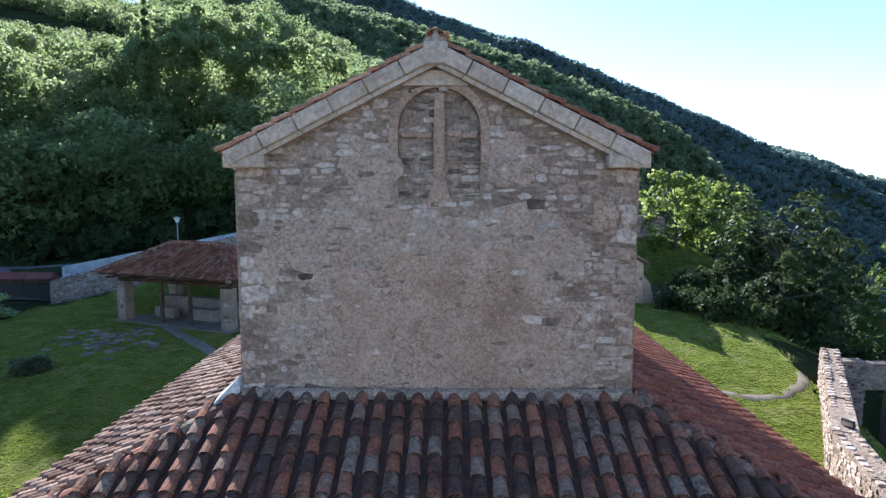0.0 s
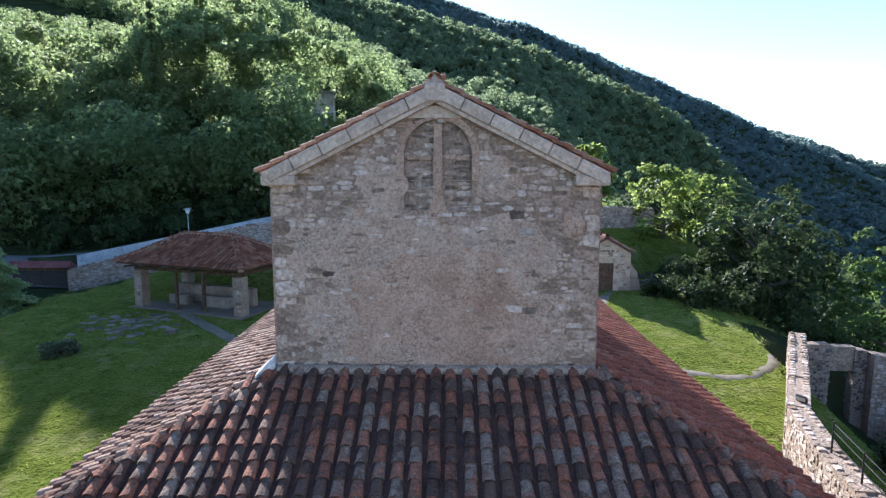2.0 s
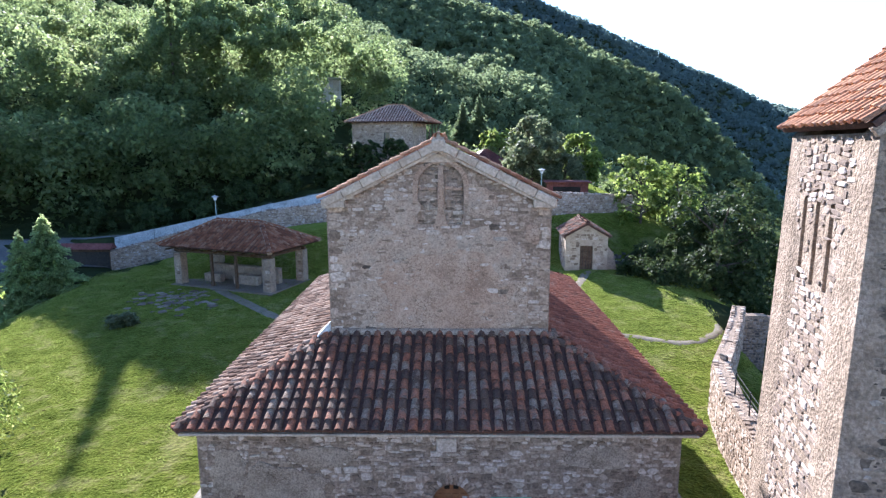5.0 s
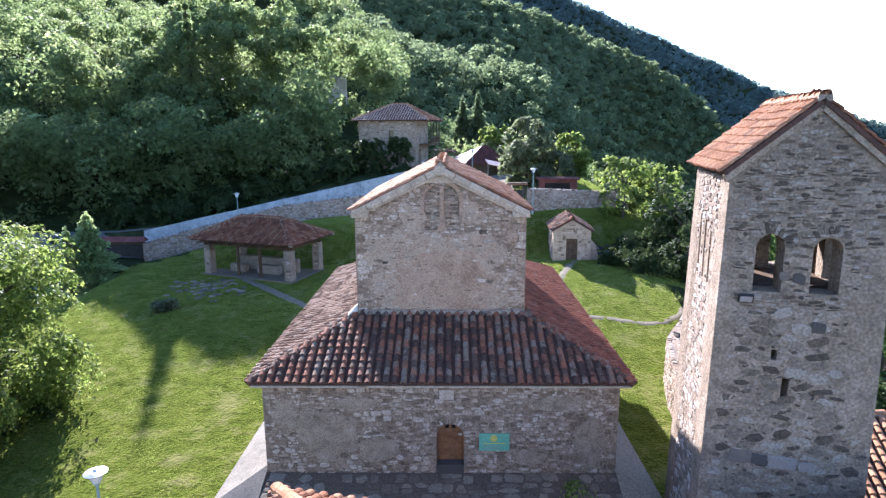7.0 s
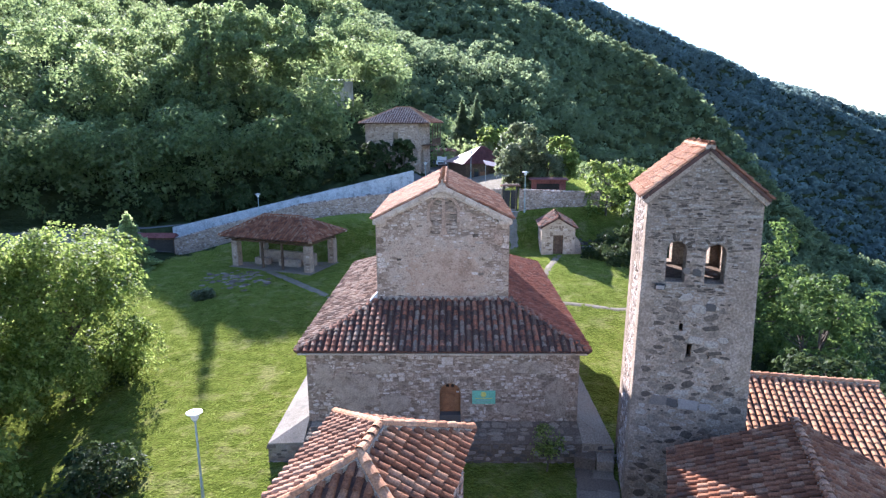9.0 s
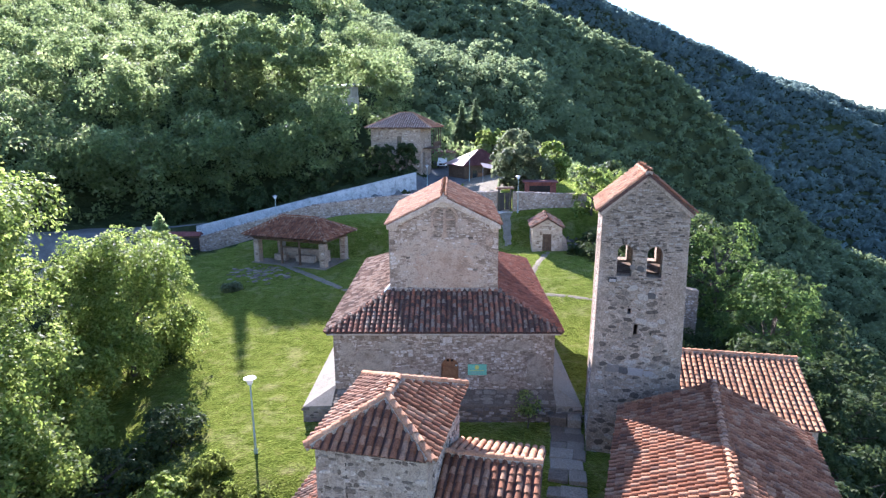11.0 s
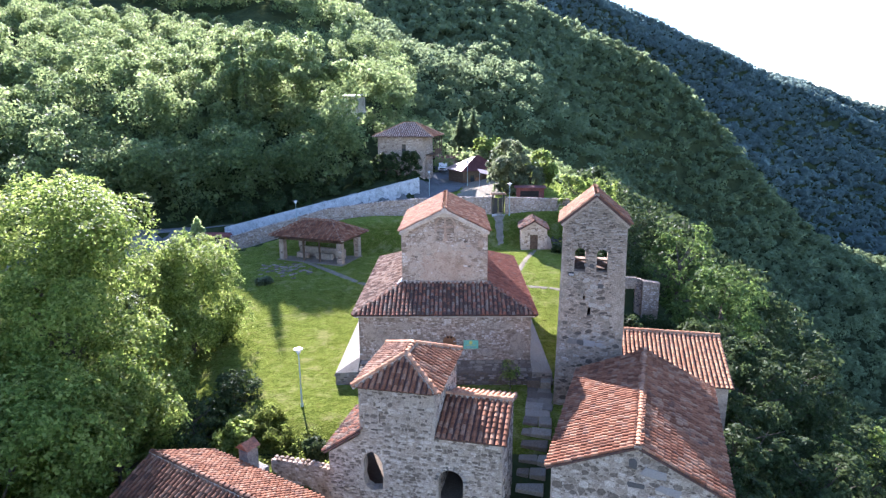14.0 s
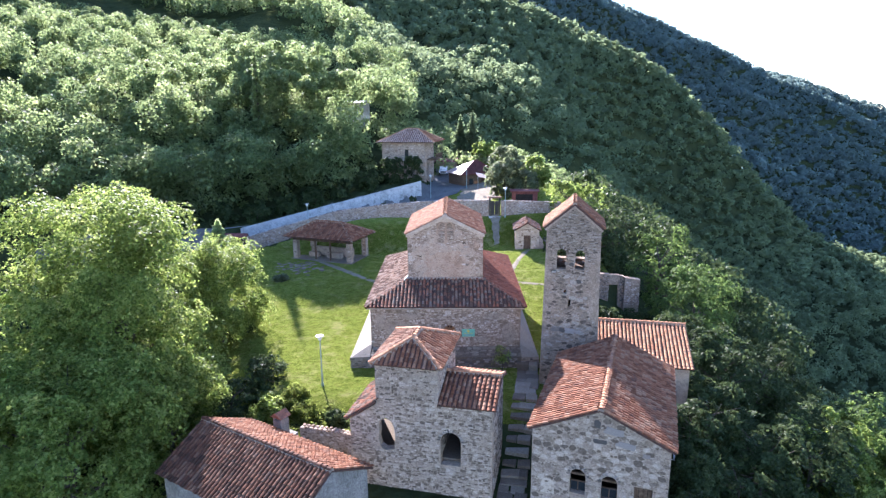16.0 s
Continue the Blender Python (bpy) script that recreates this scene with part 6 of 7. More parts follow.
    cap_row((5.55, -6.85, 3.74), (1.78, -6.85, 3.74), TILE_PALE, roof, 26)
    roof = part("lean_to_roof", boxes(((-2.6, -8.8, 1.9), (-2.52, -5, 2.0))), TILE_BED, t, "small lean-to clay tile roof")
    roof_face([(-4.66, -4.3, 0.92), (-4.66, -9.7, 0.92), (-2.505, -9.7, 2.42), (-2.505, -4.3, 2.42)], TILE_OLD, roof, 517, pitch=0.32, most=100, near=near)


palace()


# ---- courtyard house below ----
def courtyard_house():
    t = thing("courtyard_house", "low plastered house, one slope of its tile roof darkened as shade", "house", (-6.5, -14.3, 0), 149.3)
    L, h, z0 = 11.2, 3.55, -6.5
    m = wall_frame(0, 3.4, -90)
    bm = bmesh.new()
    slab(bm, [(0, z0), (6.8, z0), (6.8, -0.95), (3.4, 0.8), (0, -0.95)], [], m, 0.5)
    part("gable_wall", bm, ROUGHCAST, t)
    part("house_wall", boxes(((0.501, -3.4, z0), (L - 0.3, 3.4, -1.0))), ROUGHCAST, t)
    roof = part("roof", boxes(((0.3, -0.05, 0.5), (L - 1, 0.05, 0.6))), TILE_BED, t)
    a0, a1, b0, b1, r0, r1 = (-0.25, -3.75, -0.95), (L, -3.75, -0.95), (-0.25, 3.75, -0.95), (L, 3.75, -0.95), (-0.25, 0, 0.98), (L, 0, 0.98)
    # Lit slope in TILE, shaded slope in the dimmed tile.
    roof_face([a0, a1, r1, r0], TILE, roof, 521, pitch=0.31, most=150, near=(0, 0, 3))
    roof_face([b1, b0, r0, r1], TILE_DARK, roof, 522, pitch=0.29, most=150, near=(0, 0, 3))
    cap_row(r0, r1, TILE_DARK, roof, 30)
    c = thing("chimney", "pale plastered chimney with a small tiled cap", "chimney", (-11.7, -6.1, 0), -31)
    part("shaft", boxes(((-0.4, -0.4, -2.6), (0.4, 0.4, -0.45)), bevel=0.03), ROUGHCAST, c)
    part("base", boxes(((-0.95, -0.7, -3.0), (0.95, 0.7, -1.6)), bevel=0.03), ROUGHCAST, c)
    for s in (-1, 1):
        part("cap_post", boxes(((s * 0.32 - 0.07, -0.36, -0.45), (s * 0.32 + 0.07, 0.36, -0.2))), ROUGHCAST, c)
    bm = bmesh.new()
    slab(bm, [(-0.55, -0.2), (0.55, -0.2), (0, 0.2)], [], pose(0, -0.5, 0), 1.0)
    part("cap", bm, TILE_OLD, c)


courtyard_house()


# ---- open pavilion ----
def pavilion():
    gz = 0.25
    t = thing("pavilion", "open timber pavilion with stone piers and a broad hipped tile roof", "pavilion", (-13.0, 33.4, gz), -20.0)
    W, D, ez = 11.0, 6.8, 3.35
    for x in (-1.1, -W + 1.2):
        for y in (1.2, D - 1.2):
            p = masonry(t, "pier", wall_frame(x - 0.35, y - 0.35, 0), [(0, -0.6), (0.7, -0.6), (0.7, 2.7), (0, 2.7)], [], 0.7, MORTAR_GREY, STONE_PALE, int(600 + x * 3 + y), course=(0.2, 0.35), width=(0.3, 0.6), keep=lambda u, z: 0.95)
    for x in (-4.2, -6.6):
        part("timber_post", boxes(((x - 0.1, 1.1, -0.3), (x + 0.1, 1.3, 2.72)), bevel=0.01), WOOD, t)
    for y in (1.08, D - 1.32):
        part("wall_plate", boxes(((-W + 0.7, y, 2.71), (-0.7, y + 0.24, 2.95)), bevel=0.01), WOOD, t)
    for x in (-1.2, -W + 1.1):
        part("cross_beam", boxes(((x, 1.33, 2.72), (x + 0.2, D - 1.33, 2.94)), bevel=0.01), WOOD, t)
    for i in range(9):
        bm = bmesh.new()
        x = -0.8 - i * (W - 1.6) / 8
        box(bm, (x - 0.05, 0.15, 2.98), (x + 0.05, 1.4, 3.1))
        part("rafter_end", bm, WOOD, t)
    part("parapet", boxes(((-8.9, 3.6, -0.4), (-2.0, 4.1, 1.35)), bevel=0.04), MORTAR_GREY, t, "low stone bench wall inside the pavilion")
    part("bench_wall", boxes(((-8.6, 2.4, -0.4), (-6.9, 3.0, 0.75)), ((-5.6, 2.4, -0.4), (-3.2, 3.0, 0.85)), bevel=0.05), MORTAR_GREY, t)
    part("floor_slab", boxes(((-W + 0.6, 0.5, -0.8), (-0.5, D - 0.5, 0.08)), bevel=0.03), PAVING, t)
    roof = part("roof", boxes(((-8, D / 2 - 0.05, 4.6), (-3, D / 2 + 0.05, 4.7))), TILE_BED, t, "broad dark hipped clay tile roof")
    a, b, c, d = (-W, 0, ez), (0, 0, ez), (0, D, ez), (-W, D, ez)
    p, q = (-W + 3.3, D / 2, 5.15), (-3.3, D / 2, 5.15)
    near = (-5, -20, 6)
    roof_face([a, b, q, p], TILE, roof, 601, most=100, near=near)
    roof_face([b, c, q], TILE, roof, 602, most=60, near=near)
    roof_face([c, d, p, q], TILE, roof, 603)
    roof_face([d, a, p], TILE, roof, 604)
    for i, (s, e) in enumerate(((a, p), (b, q), (c, q), (d, p), (p, q))):
        cap_row(s, e, TILE, roof, 40 + i)
    r = thing("rock_outcrop", "weathered grey rocks and gravel before the pavilion", "rocks", kind="stuff")
    rr = random.Random(3)
    placed = []
    for i in range(140):
        x, y = rr.gauss(-20.0, 1.8), rr.gauss(33.0, 1.5)
        s = rr.uniform(0.15, 0.7)
        placed.append((rr.randrange(14), Matrix.Translation((x, y, float(ground(x, y)) - 0.05)) @ Matrix.Rotation(rr.uniform(0, 6), 4, "Z") @ Matrix.Rotation(-math.pi / 2, 4, "X") @ Matrix.Diagonal((s, s * 0.14, s, 1))))
    pieces("rock", STONES, placed, PAVING, r, 60)


pavilion()


# ---- chapel on the upper lawn ----
def chapel():
    t = thing("chapel", "tiny stone chapel with a dark door and a mossy tile roof", "chapel", (9.55, 37.0, 0), -4)
    w, d, z0, z1, za = 3.3, 4.6, 0.6, 4.35, 5.25
    m = wall_frame(0, 0, 0)
    wall = masonry(t, "front_wall", m, [(0, z0), (w, z0), (w, z1), (w / 2, za), (0, z1)], [[(1.15, z0 + 0.01), (2.15, z0 + 0.01), (2.15, 3.6), (1.15, 3.6)]], 0.5, TUFF, STONE_PALE, 701, most=120, near=(1, -10, 3), course=(0.2, 0.35), width=(0.3, 0.6), proud=(0.008, 0.02), keep=lambda u, z: 0.8)
    masonry(t, "side_wall", wall_frame(0, d, -90), [(0, z0), (d - 0.51, z0), (d - 0.51, z1), (0, z1)], [], 0.45, TUFF, STONE_PALE, 702, course=(0.2, 0.35), width=(0.3, 0.6), proud=(0.008, 0.02))
    part("side_wall", boxes(((w - 0.45, 0.51, z0), (w, d, z1))), TUFF, t)
    part("back_wall", boxes(((0.46, d - 0.4, z0), (w - 0.46, d, z1))), TUFF, t)
    door = part("door", boxes(((1.16, 0.2, z0), (2.14, 0.26, 3.59))), IRON, t, "dark brown plank door")
    for k in range(4):
        part("door_board", boxes(((1.17 + 0.245 * k, 0.175, 1.6), (1.39 + 0.245 * k, 0.199, 3.57))), WOOD, door)
    for x in (1.0, 1.62):
        part("relief_cross", boxes(((x + 0.02, -0.03, 3.85), (x + 0.1, -0.005, 4.4)), ((x - 0.1, -0.03, 4.1), (x + 0.22, -0.005, 4.18))), TUFF, wall)
    bm = bmesh.new()
    slab(bm, [(w + 0.001, z0), (w + 1.0, z0), (w + 0.5, 3.0), (w + 0.001, 3.6)], [], wall_frame(0, 0.1, 0), 0.7)
    part("buttress", bm, MORTAR_GREY, t)
    roof = part("roof", boxes(((w / 2 - 0.04, 0.1, za - 0.2), (w / 2 + 0.04, d, za - 0.1))), TILE_BED, t, "mossy dark tile roof")
    a0, a1, b0, b1, r0, r1 = (-0.2, -0.15, 4.32), (-0.2, d + 0.2, 4.32), (w + 0.2, -0.15, 4.32), (w + 0.2, d + 0.2, 4.32), (w / 2, -0.15, 5.4), (w / 2, d + 0.2, 5.4)
    roof_face([a1, a0, r0, r1], TILE_OLD, roof, 711)
    roof_face([b0, b1, r1, r0], TILE_OLD, roof, 712)
    cap_row(r0, r1, TILE_OLD, roof, 50)
    rr = random.Random(5)
    r = thing("rock_bank", "rough stony bank beside the chapel", "rocks", kind="stuff")
    placed = []
    for i in range(150):
        x, y = rr.uniform(14.0, 18.5), rr.uniform(36.5, 41)
        s = rr.uniform(0.12, 0.5)
        placed.append((rr.randrange(14), Matrix.Translation((x, y, float(ground(x, y)))) @ Matrix.Rotation(rr.uniform(0, 6), 4, "Z") @ Matrix.Rotation(-math.pi / 2, 4, "X") @ Matrix.Diagonal((s, s * 0.5, s, 1))))
    pieces("rock", STONES, placed, STONE_DARK, r, 40)


chapel()


# ---- houses above, gate, vehicle ----
def upper_houses():
    t = thing("gate_house", "tall stone house with hipped pale red roof and arched passage", "house", (-13.3, 74.0, 0), -11)
    w, d, z0, z1 = 8.7, 8.0, 4.5, 14.6
    masonry(t, "front_wall", wall_frame(0, 0, 0), [(0, z0), (w, z0), (w, z1), (0, z1)], [[(4.6, 11.8), (5.4, 11.8), (5.4, 13.2), (4.6, 13.2)]], 0.6, MORTAR_GREY, STONE_PALE, 801, course=(0.25, 0.4), width=(0.3, 0.8), keep=lambda u, z: 0.5, proud=(0.008, 0.02))
    masonry(t, "side_wall", wall_frame(w, 0.61, 90), [(0, z0), (d - 0.61, z0), (d - 0.61, z1), (0, z1)], [arch(1.9, 5.3, 1.9, 5.2)], 0.6, MORTAR_GREY, STONE_PALE, 802, course=(0.25, 0.4), width=(0.3, 0.8), keep=lambda u, z: 0.5, proud=(0.008, 0.02))
    part("side_wall", boxes(((0, 0.61, z0), (0.6, d, z1))), MORTAR_GREY, t)
    part("back_wall", boxes(((0.61, d - 0.6, z0), (w - 0.61, d, z1))), MORTAR_GREY, t)
    part("inner_floor", boxes(((0.61, 0.61, 10.8), (w - 0.61, d - 0.61, 11.0))), DARK, t)
    part("window", boxes(((4.6, 0.3, 11.8), (5.4, 0.36, 13.2))), GLASS_DARK, t)
    part("balcony_floor", boxes(((w + 0.002, 2.0, 11.0), (w + 1.9, d, 11.2))), WOOD, t)
    for y in (2.05, 4.0, 5.9, d - 0.15):
        part("balcony_post", boxes(((w + 1.75, y, 11.2), (w + 1.87, y + 0.12, 14.4))), WOOD, t)
    part("balcony_rail", boxes(((w + 1.77, 2.1, 12.1), (w + 1.85, d, 12.2)), ((w + 1.77, 2.1, 11.35), (w + 1.85, d, 11.42))), WOOD, t)
    for k in range(24):
        part("baluster", boxes(((w + 1.79, 2.25 + 0.23 * k, 11.42), (w + 1.83, 2.3 + 0.23 * k, 12.1))), WOOD, t)
    roof = part("roof", boxes(((3, 3.9, 16.2), (6, 4.0, 16.4))), TILE_BED, t, "hipped pale red tile roof")
    a, b, c, e = (-0.8, -0.8, 14.65), (w + 2.1, -0.8, 14.65), (w + 2.1, d + 0.8, 14.65), (-0.8, d + 0.8, 14.65)
    p, q = (4.2, 3.9, 17.1), (6.4, 3.9, 17.1)
    for i, f in enumerate(([a, b, q, p], [b, c, q], [c, e, p, q], [e, a, p])):
        # Front and left slopes get the tile with the sky's sheen painted in.
        roof_face(f, TILE_SKY_SHEEN if i in (0, 3) else TILE, roof, 810 + i, pitch=0.4, row=0.45)
    for i, (s, f) in enumerate(((a, p), (b, q), (c, q), (e, p), (p, q))):
        cap_row(s, f, TILE_PALE, roof, 60 + i, most=1)
    # small outbuilding below the balcony
    o = thing("outbuilding", "small dark outbuilding with a red lean-to roof", "shed", (-3.0, 88, 0), -11)
    part("shed_wall", boxes(((0, 0, 4.5), (4.2, 3.5, 9.6))), MORTAR_TOWER, o)
    bm = bmesh.new()
    box(bm, (-0.3, -0.4, 9.62), (4.5, 3.9, 9.75), pose(0, 0, 0, 4))
    part("shed_roof", bm, SHEET, o)
    # house with the pale sheet roof
    h = thing("sheet_roof_house", "low dark house with a dark red sheet-metal roof, one slope pale pink", "house", (3.2, 71.6, 0), 27)
    part("house_wall", boxes(((-0.6, 0, 4.6), (3.4, 6.0, 8.3)), ((3.401, 1.6, 4.6), (6.6, 6.0, 8.3))), WOOD, h)
    for x in (3.6, 5.0, 6.4):
        part("porch_post", boxes(((x, 0.05, 4.6), (x + 0.15, 0.2, 8.25))), WOOD, h)
    part("house_window", boxes(((0.9, -0.03, 6.2), (1.7, 0.0, 7.5))), GLASS_DARK, h)
    part("house_door", boxes(((2.0, -0.04, 4.7), (2.9, 0.0, 7.0))), DOOR_WOOD, h)
    roof = part("roof", boxes(((-1.2, -0.5, 8.3), (7.1, 6.4, 8.38))), SHEET, h)
    lo, hi, ya, yb, za, zr = -1.3, 7.2, -0.6, 6.5, 8.38, 10.9
    for i, f in enumerate(([(lo, ya, za), (hi, ya, za), (4.4, 2.9, zr), (3.7, 2.9, zr)], [(hi, ya, za), (hi, yb, za), (4.4, 2.9, zr)], [(hi, yb, za), (lo, yb, za), (3.7, 2.9, zr), (4.4, 2.9, zr)], [(lo, yb, za), (lo, ya, za), (3.7, 2.9, zr)])):
        bm = bmesh.new()
        bm.faces.new([bm.verts.new(v) for v in f])
        bmesh.ops.solidify(bm, geom=bm.faces[:], thickness=0.05)
        # Left slope pale pink, the other slopes dark red.
        sheet = part("roof_sheet", bm, SHEET_PALE if i == 3 else SHEET, roof)
        if i == 0:
            for k in range(1, 12):
                u = k / 12
                p0, p1 = Vector((lo + (hi - lo) * u, ya, za)), Vector((3.7 + 0.7 * u, 2.9, zr))
                bm = bmesh.new()
                tube(bm, p0 + Vector((0, 0, 0.03)), p1 + Vector((0, 0, 0.03)), 0.035, 0.035, 4)
                part("seam", bm, SHEET, sheet)
    v = thing("veranda", "long low veranda with a dark red sheet roof", "veranda", (8.6, 74.0, 0), -6)
    part("veranda_roof", boxes(((0, 0, 8.45), (8.5, 4.0, 8.6)), bevel=0.02), SHEET, v)
    part("veranda_wall", boxes(((0.2, 3.4, 4.0), (8.3, 3.7, 8.44))), WOOD, v)
    for x in (0.3, 2.9, 5.5, 8.1):
        part("veranda_post", boxes(((x, 0.2, 4.0), (x + 0.16, 0.36, 8.44))), WOOD, v)
    part("veranda_rail", boxes(((0.3, 0.22, 6.4), (8.2, 0.3, 6.5))), WOOD, v)
    a = thing("awning", "small pale awning panel tilted on a frame", "awning", (6.3, 66.5, 0), 20)
    bm = bmesh.new()
    box(bm, (-1.1, -0.8, -0.03), (1.1, 0.8, 0.03), pose(0, 0, 8.7, 22, 12))
    part("panel", bm, SHEET_PALE, a)
    zz = float(ground(6.3, 66.5))
    for x in (-0.9, 0.9):
        part("leg", boxes(((x - 0.03, -0.03, zz - 0.1), (x + 0.03, 0.03, 8.6))), STEEL, a)
    k = thing("kiosk", "low kiosk with a dark red roof behind the wall", "kiosk", (10.5, 52.5, 0), -5)
    part("kiosk_wall", boxes(((0, 0, 4.5), (4.2, 2.2, 7.6))), SHEET, k)
    part("kiosk_roof", boxes(((-0.3, -0.4, 7.61), (4.5, 2.5, 7.75)), bevel=0.02), SHEET, k)
    # Near-black sheet on the wall instead of a shaded opening.
    part("kiosk_shade_panel", boxes(((0.6, -0.03, 6.2), (3.4, 0.0, 7.2))), DARK, k)
    hh = thing("hill_house", "grey roofed house half hidden by trees on the hill", "house", (-24.5, 93, 0), -20)
    gz = float(ground(-25, 97))
    part("house_wall", boxes(((0, 0, gz - 1), (5, 4, gz + 4.2))), CEMENT, hh)
    bm = bmesh.new()
    box(bm, (-0.5, -0.6, 0), (5.5, 4.6, 0.18), pose(0, 0, gz + 4.25, 5))
    part("house_roof", bm, STEEL, hh)
    for x in (5.6, 7.0):
        part("scaffold_post", boxes(((x, 0, gz - 1), (x + 0.1, 0.1, gz + 4))), STEEL, hh)
    part("scaffold_rail", boxes(((5.6, 0, gz + 3.9), (7.1, 0.1, gz + 4.0)), ((5.6, 0, gz + 2), (7.1, 0.1, gz + 2.1))), STEEL, hh)


upper_houses()


def iron_gate():
    t = thing("iron_gate", "closed black iron gate under a small tiled hood", "gate", (6.38, 46.0, 4.7), 0)
    for x in (-0.02, 1.46):
        part("gate_post", boxes(((x, -0.15, -0.5), (x + 0.2, 0.15, 2.9)), bevel=0.02), IRON, t)
    for x in (0.2, 0.84):
        leaf = part("gate_leaf", boxes(((x, -0.03, 0.1), (x + 0.6, 0.03, 2.4)), bevel=0.01), IRON, t)
        for z in (0.3, 1.2, 2.1):
            part("gate_bar", boxes(((x + 0.02, -0.06, z), (x + 0.58, -0.031, z + 0.08))), IRON, leaf)
    part("hood", boxes(((-0.3, -0.5, 2.9), (1.95, 0.5, 3.0)), ((-0.2, -0.3, 3.0), (1.85, 0.3, 3.12)), bevel=0.02), TILE_OLD, t)
    part("threshold", boxes(((-0.1, -0.8, -0.4), (1.8, 0.3, 0.08)), bevel=0.02), CEMENT, t)
    g = thing("timber_gate", "dark barn-like gate with a red tiled top at the road", "gate", (-36.0, 44.6, -0.6), 0)
    part("gate_leaf", boxes(((0, 0, 0), (2.2, 0.1, 2.3)), ((2.23, 0, 0), (4.4, 0.1, 2.3))), IRON, g)
    part("gate_frame", boxes(((-0.2, -0.1, 0), (-0.02, 0.2, 2.9)), ((4.42, -0.1, 0), (4.6, 0.2, 2.9)), ((-0.2, -0.1, 2.31), (4.6, 0.2, 2.6)), bevel=0.01), WOOD, g)
    bm = bmesh.new()
    slab(bm, [(-0.6, 2.62), (0.7, 2.62), (0.05, 3.1)], [], pose(-0.4, 0, 0, 0, 0, 90) @ pose(0, -5.2, 0), 5.2)
    part("gate_roof", bm, SHEET, g)


iron_gate()


def pickup():
    x, y = -1.2, 84.5
    t = thing("pickup", "white pickup parked on the road facing downhill", "vehicle", (x, y, float(ground(x, y)) + 0.24), -3)
    bm = bmesh.new()
    slab(bm, [(-2.5, 0.45), (2.5, 0.45), (2.55, 0.95), (1.0, 1.0), (0.7, 1.05), (-1.0, 1.1), (-2.45, 1.05)], [], pose(0.9, 0, 0, 0, 0, 90), 1.8)
    bmesh.ops.bevel(bm, geom=[e for e in bm.edges if len(e.link_faces) == 2 and e.calc_face_angle() > 0.6], offset=0.06, segments=2, affect="EDGES")
    part("body", bm, CAR_WHITE, t)
    bm = bmesh.new()
    slab(bm, [(-1.3, 1.02), (0.9, 1.02), (0.35, 1.72), (-1.0, 1.72)], [], pose(0.8, 0, 0, 0, 0, 90), 1.6)
    bmesh.ops.bevel(bm, geom=[e for e in bm.edges if len(e.link_faces) == 2 and e.calc_face_angle() > 0.6], offset=0.06, segments=2, affect="EDGES")
    part("cab", bm, CAR_WHITE, t)
    bm = bmesh.new()
    slab(bm, [(-0.7, 0), (0.7, 0), (0.62, 0.62), (-0.62, 0.62)], [], pose(0, -0.93, 1.07, -38), 0.03)
    part("windscreen", bm, GLASS_DARK, t)
    part("grille", boxes(((-0.6, -2.56, 0.55), (0.6, -2.51, 0.85))), IRON, t)
    for s in (-1, 1):
        part("headlight", boxes(((s * 0.75 - 0.13, -2.57, 0.66), (s * 0.75 + 0.13, -2.5, 0.86)), bevel=0.02), GLOBE, t)
        for yy in (-1.5, 1.6):
            bm = bmesh.new()
            tube(bm, (s * 0.68, yy, 0.36), (s * 0.92, yy, 0.36), 0.36, 0.36, 16)
            wheel = part("wheel", bm, RUBBER, t)
            bm = bmesh.new()
            tube(bm, (s * 0.921, yy, 0.36), (s * 0.94, yy, 0.36), 0.2, 0.18, 12)
            part("rim", bm, STEEL, wheel)


pickup()


# ---- lamps, rails, small things ----
def street_lamp():
    t = thing("street_lamp", "slim grey-green lamp post with a white conical lantern", "street lamp", (-10.3, 1.15, float(ground(-10.3, 1.15))), 0, group="lamp posts")
    bm = bmesh.new()
    lathe(bm, [(0.11, -0.2), (0.11, 0.25), (0.07, 0.3), (0.06, 1.4), (0.048, 1.45), (0.04, 4.05), (0.09, 4.08), (0.09, 4.14), (0.03, 4.16)], 10)
    part("post", bm, TEAL, t)
    bm = bmesh.new()
    lathe(bm, [(0.1, 4.14), (0.13, 4.18), (0.22, 4.45), (0.23, 4.47)], 12)
    part("lantern", bm, GLOBE, t, "milky white lantern")
    bm = bmesh.new()
    lathe(bm, [(0.33, 4.46), (0.34, 4.49), (0.2, 4.54), (0.06, 4.57), (0.05, 4.6), (0.01, 4.61)], 16)
    part("lid", bm, STEEL, t, "pale metal lid")
    for x, y in ((-22.1, 46.6), (8.75, 45.1), (-3.4, 65.6), (3.4, 69), (-40, 40)):
        copy_thing(t, pose(x, y, float(ground(x, y)), 0, 0, x * 7))


street_lamp()


def wire_rail():
    t = thing("wire_rail", "thin black posts with white wire handrails on the parapet", "railing")
    pts = [(12.25, 14.0, 1.2), (11.95, 12.2, 1.1), (11.7, 10.6, 1.0)]
    for p in pts:
        bm = bmesh.new()
        tube(bm, (p[0], p[1], p[2] - 0.15), (p[0], p[1], p[2] + 1.0), 0.03)
        part("post", bm, IRON, t)
    for a, b in zip(pts, pts[1:]):
        for k in (0.4, 0.7, 0.95):
            bm = bmesh.new()
            tube(bm, (a[0], a[1], a[2] + k), (b[0], b[1], b[2] + k), 0.014, 0.014, 5)
            part("wire", bm, IRON, t)


wire_rail()


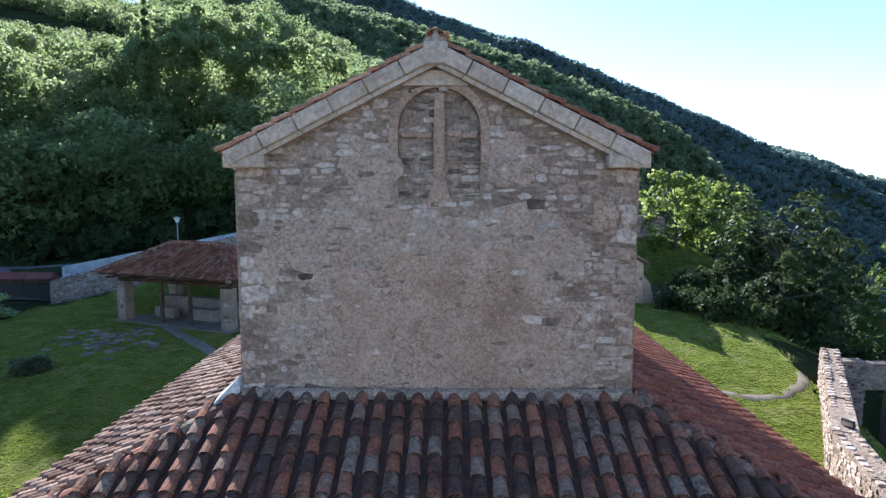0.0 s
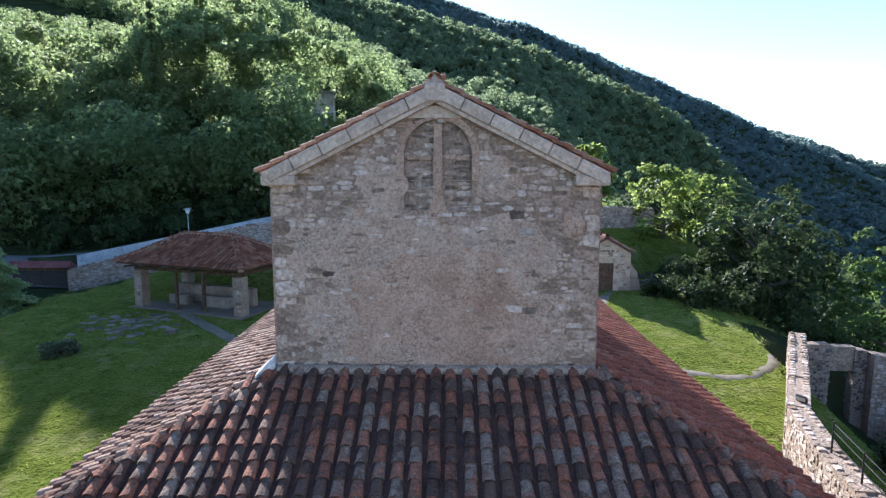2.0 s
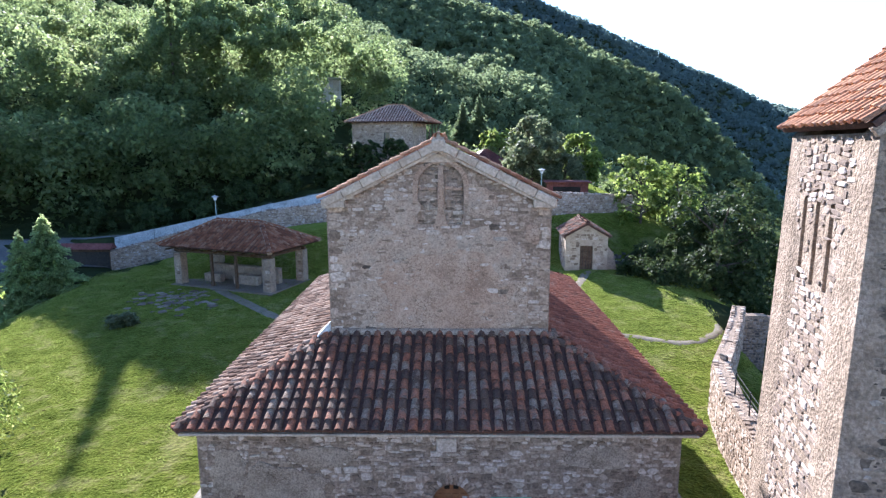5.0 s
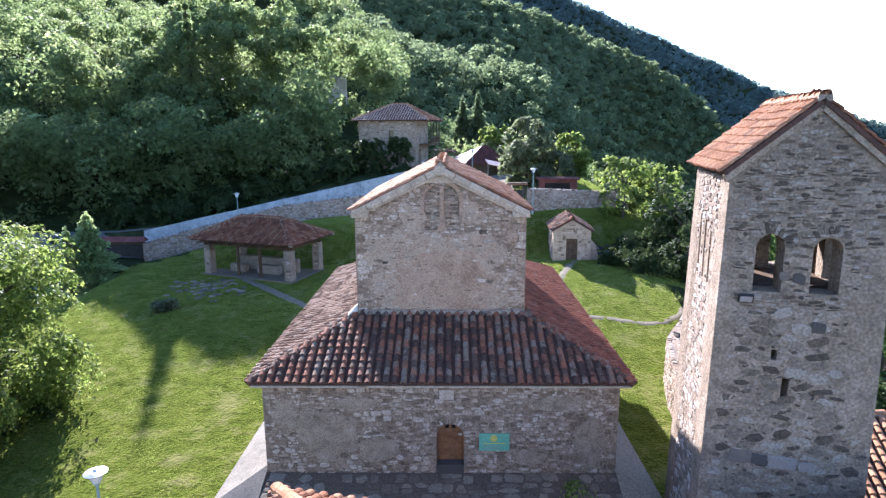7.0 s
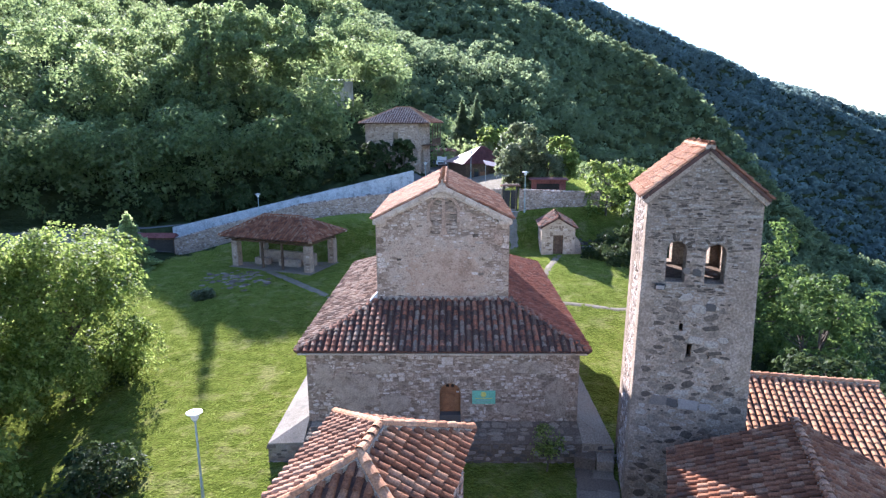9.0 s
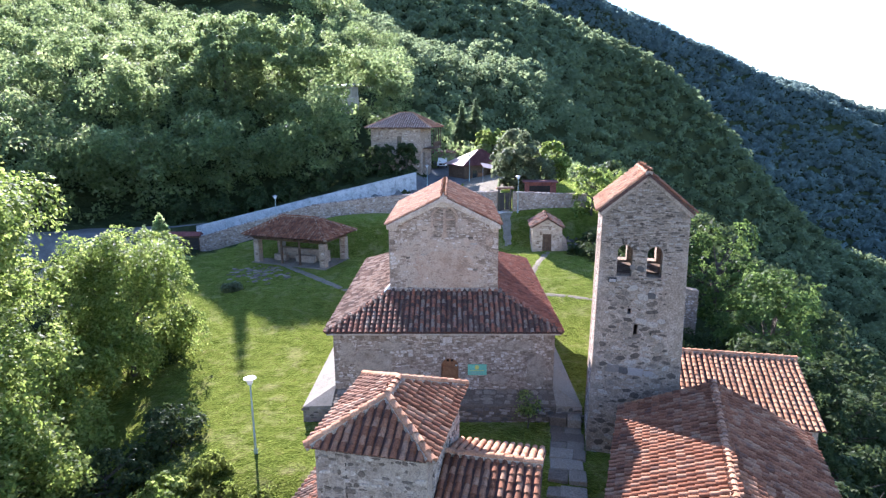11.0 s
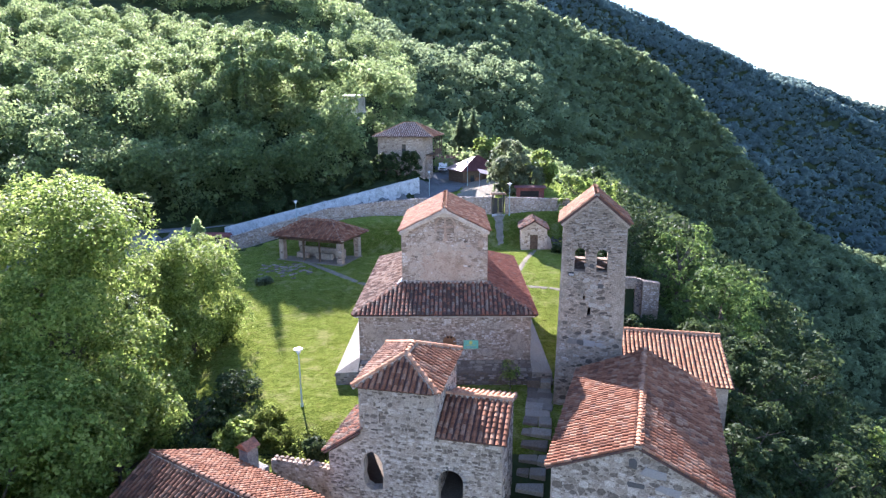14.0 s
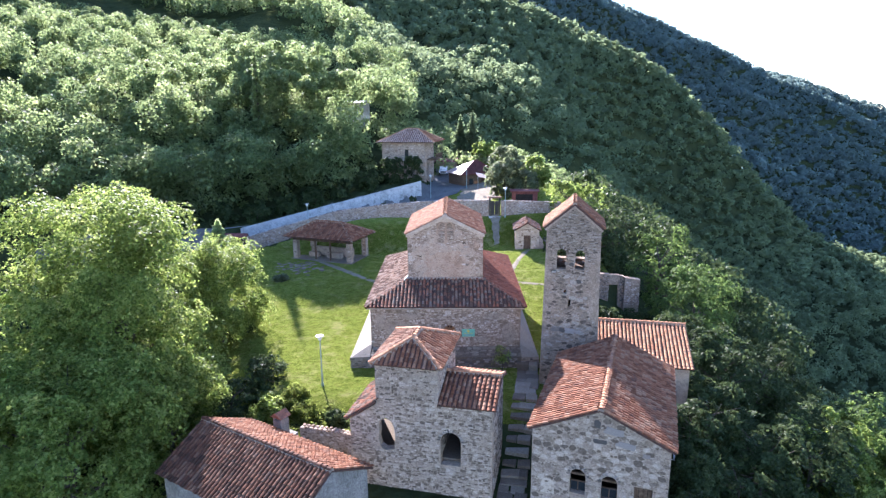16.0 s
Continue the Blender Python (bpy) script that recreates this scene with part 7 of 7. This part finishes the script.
def steps():
    t = thing("stone_steps", "worn stone steps and slabs between the church and the tower", "steps", kind="structure")
    line = [(7.5, 5.2), (6.9, 1.5), (6.0, -3.0), (5.0, -7.5), (4.3, -11.0), (3.8, -14.0)]
    r = random.Random(77)
    for i in range(24):
        k = i / 23 * (len(line) - 1)
        j = min(int(k), len(line) - 2)
        x, y = (line[j][q] + (line[j + 1][q] - line[j][q]) * (k - j) for q in (0, 1))
        z = float(ground(x, y)) + r.uniform(0.06, 0.13) + (0.5 if i < 2 else 0.0)
        cuts = (-0.9, 0.9) if i % 3 == 0 else (-0.95, r.uniform(-0.35, 0.3), 0.95)
        for a, b in zip(cuts, cuts[1:]):
            bm = bmesh.new()
            box(bm, (a + 0.02, -r.uniform(0.46, 0.52), -1.0), (b - 0.02 + r.uniform(-0.1, 0.12), r.uniform(0.46, 0.52), r.uniform(-0.03, 0.02)), pose(x, y, z, 0, 0, -11 + r.uniform(-4, 4)))
            bmesh.ops.bevel(bm, geom=bm.edges[:], offset=0.04, segments=1, affect="EDGES")
            part("step", bm, PAVING, t)


steps()
tree("sapling", "thin young tree by the church terrace", (5.0, 3.9), 2.6, 0.75, 700, 0.07, LEAF, 95, base=0.4, category="tree")


def lawn_turf():
    """Uneven close turf: clumps a hand or two across over the whole lawn."""
    r = np.random.default_rng(5)
    step = 0.15
    xs, ys = np.arange(-31, 17.6, step), np.arange(-2.8, 41, step)
    shape = (len(ys), len(xs))

    def clumps(size):
        n = r.normal(size=shape)
        for axis in (0, 1):
            n = sum(np.roll(n, k, axis) for k in range(-size, size + 1))
        return n / n.std()
    xx, yy = np.meshgrid(xs, ys)
    xx, yy = xx + r.uniform(-0.05, 0.05, shape), yy + r.uniform(-0.05, 0.05, shape)
    h = 0.018 * np.clip(clumps(1), -1, 2.5) + 0.016 * np.clip(clumps(3), -1, 2.5) + 0.008 * r.normal(size=shape)
    zz = ground(xx, yy) + 0.012 + h
    i = np.arange(shape[1] - 1)[None, :] + shape[1] * np.arange(shape[0] - 1)[:, None]
    f = np.stack([i, i + 1, i + shape[1] + 1, i + shape[1]], -1).reshape(-1, 4)
    v = np.stack([xx, yy, zz], -1).reshape(-1, 3)
    c = v[f].mean(1)
    x, y = c[:, 0], c[:, 1]
    free = ~((x > -6.5) & (x < 6.5) & (y > 4.9) & (y < 23)) & ~((y < 4.5) & (x > -6.5)) & ~((x > -24.5) & (x < -11.5) & (y > 31) & (y < 41)) & ~((x > 9) & (x < 13.5) & (y > 36.5)) & (x - y * 0.29 < 9.6 + 2.5 * (y > 25))
    f = f[free]
    me = bpy.data.meshes.new("lawn_turf")
    me.from_pydata(v.tolist(), [], f.tolist())
    me.materials.append(GRASS)
    me.polygons.foreach_set("use_smooth", [True] * len(f))
    tagged(new("lawn_turf", me), "uneven mown turf of the monastery lawn", "grass", kind="stuff")


lawn_turf()


def lawn_tufts():
    r = np.random.default_rng(17)
    n = 170000
    x, y = r.uniform(-31, 18, n), r.uniform(-4, 44, n)
    patch = 0.5 + 0.5 * ripple(x, y, 0.55, 1.0) + 0.35 * ripple(x, y, 0.21, 3.0)
    ok = ~((x > -8.7) & (x < 8.6) & (y > 4.2) & (y < 24.5)) & ~((y < 1) & (x > -6)) & (r.uniform(0, 1, n) < 0.25 + 0.75 * patch)
    x, y, patch = x[ok], y[ok], patch[ok]
    z = ground(x, y)
    k = len(x)
    a = r.uniform(0, 6.283, k)
    h, w = r.uniform(0.04, 0.1, k) * (0.6 + np.clip(patch, 0, 1.4)), r.uniform(0.018, 0.045, k)
    d = np.stack([np.cos(a), np.sin(a), np.zeros(k)], -1) * w[:, None]
    p = np.stack([x, y, z - 0.02], -1)
    tip = np.stack([r.normal(size=k) * 0.05, r.normal(size=k) * 0.05, h], -1)
    q = np.stack([p - d, p + d, p + tip], 1)
    tagged(new("lawn_tufts", quads_mesh("lawn_tufts", q, BLADES)), "short tufts of sunlit lawn grass", "grass", kind="stuff")


lawn_tufts()
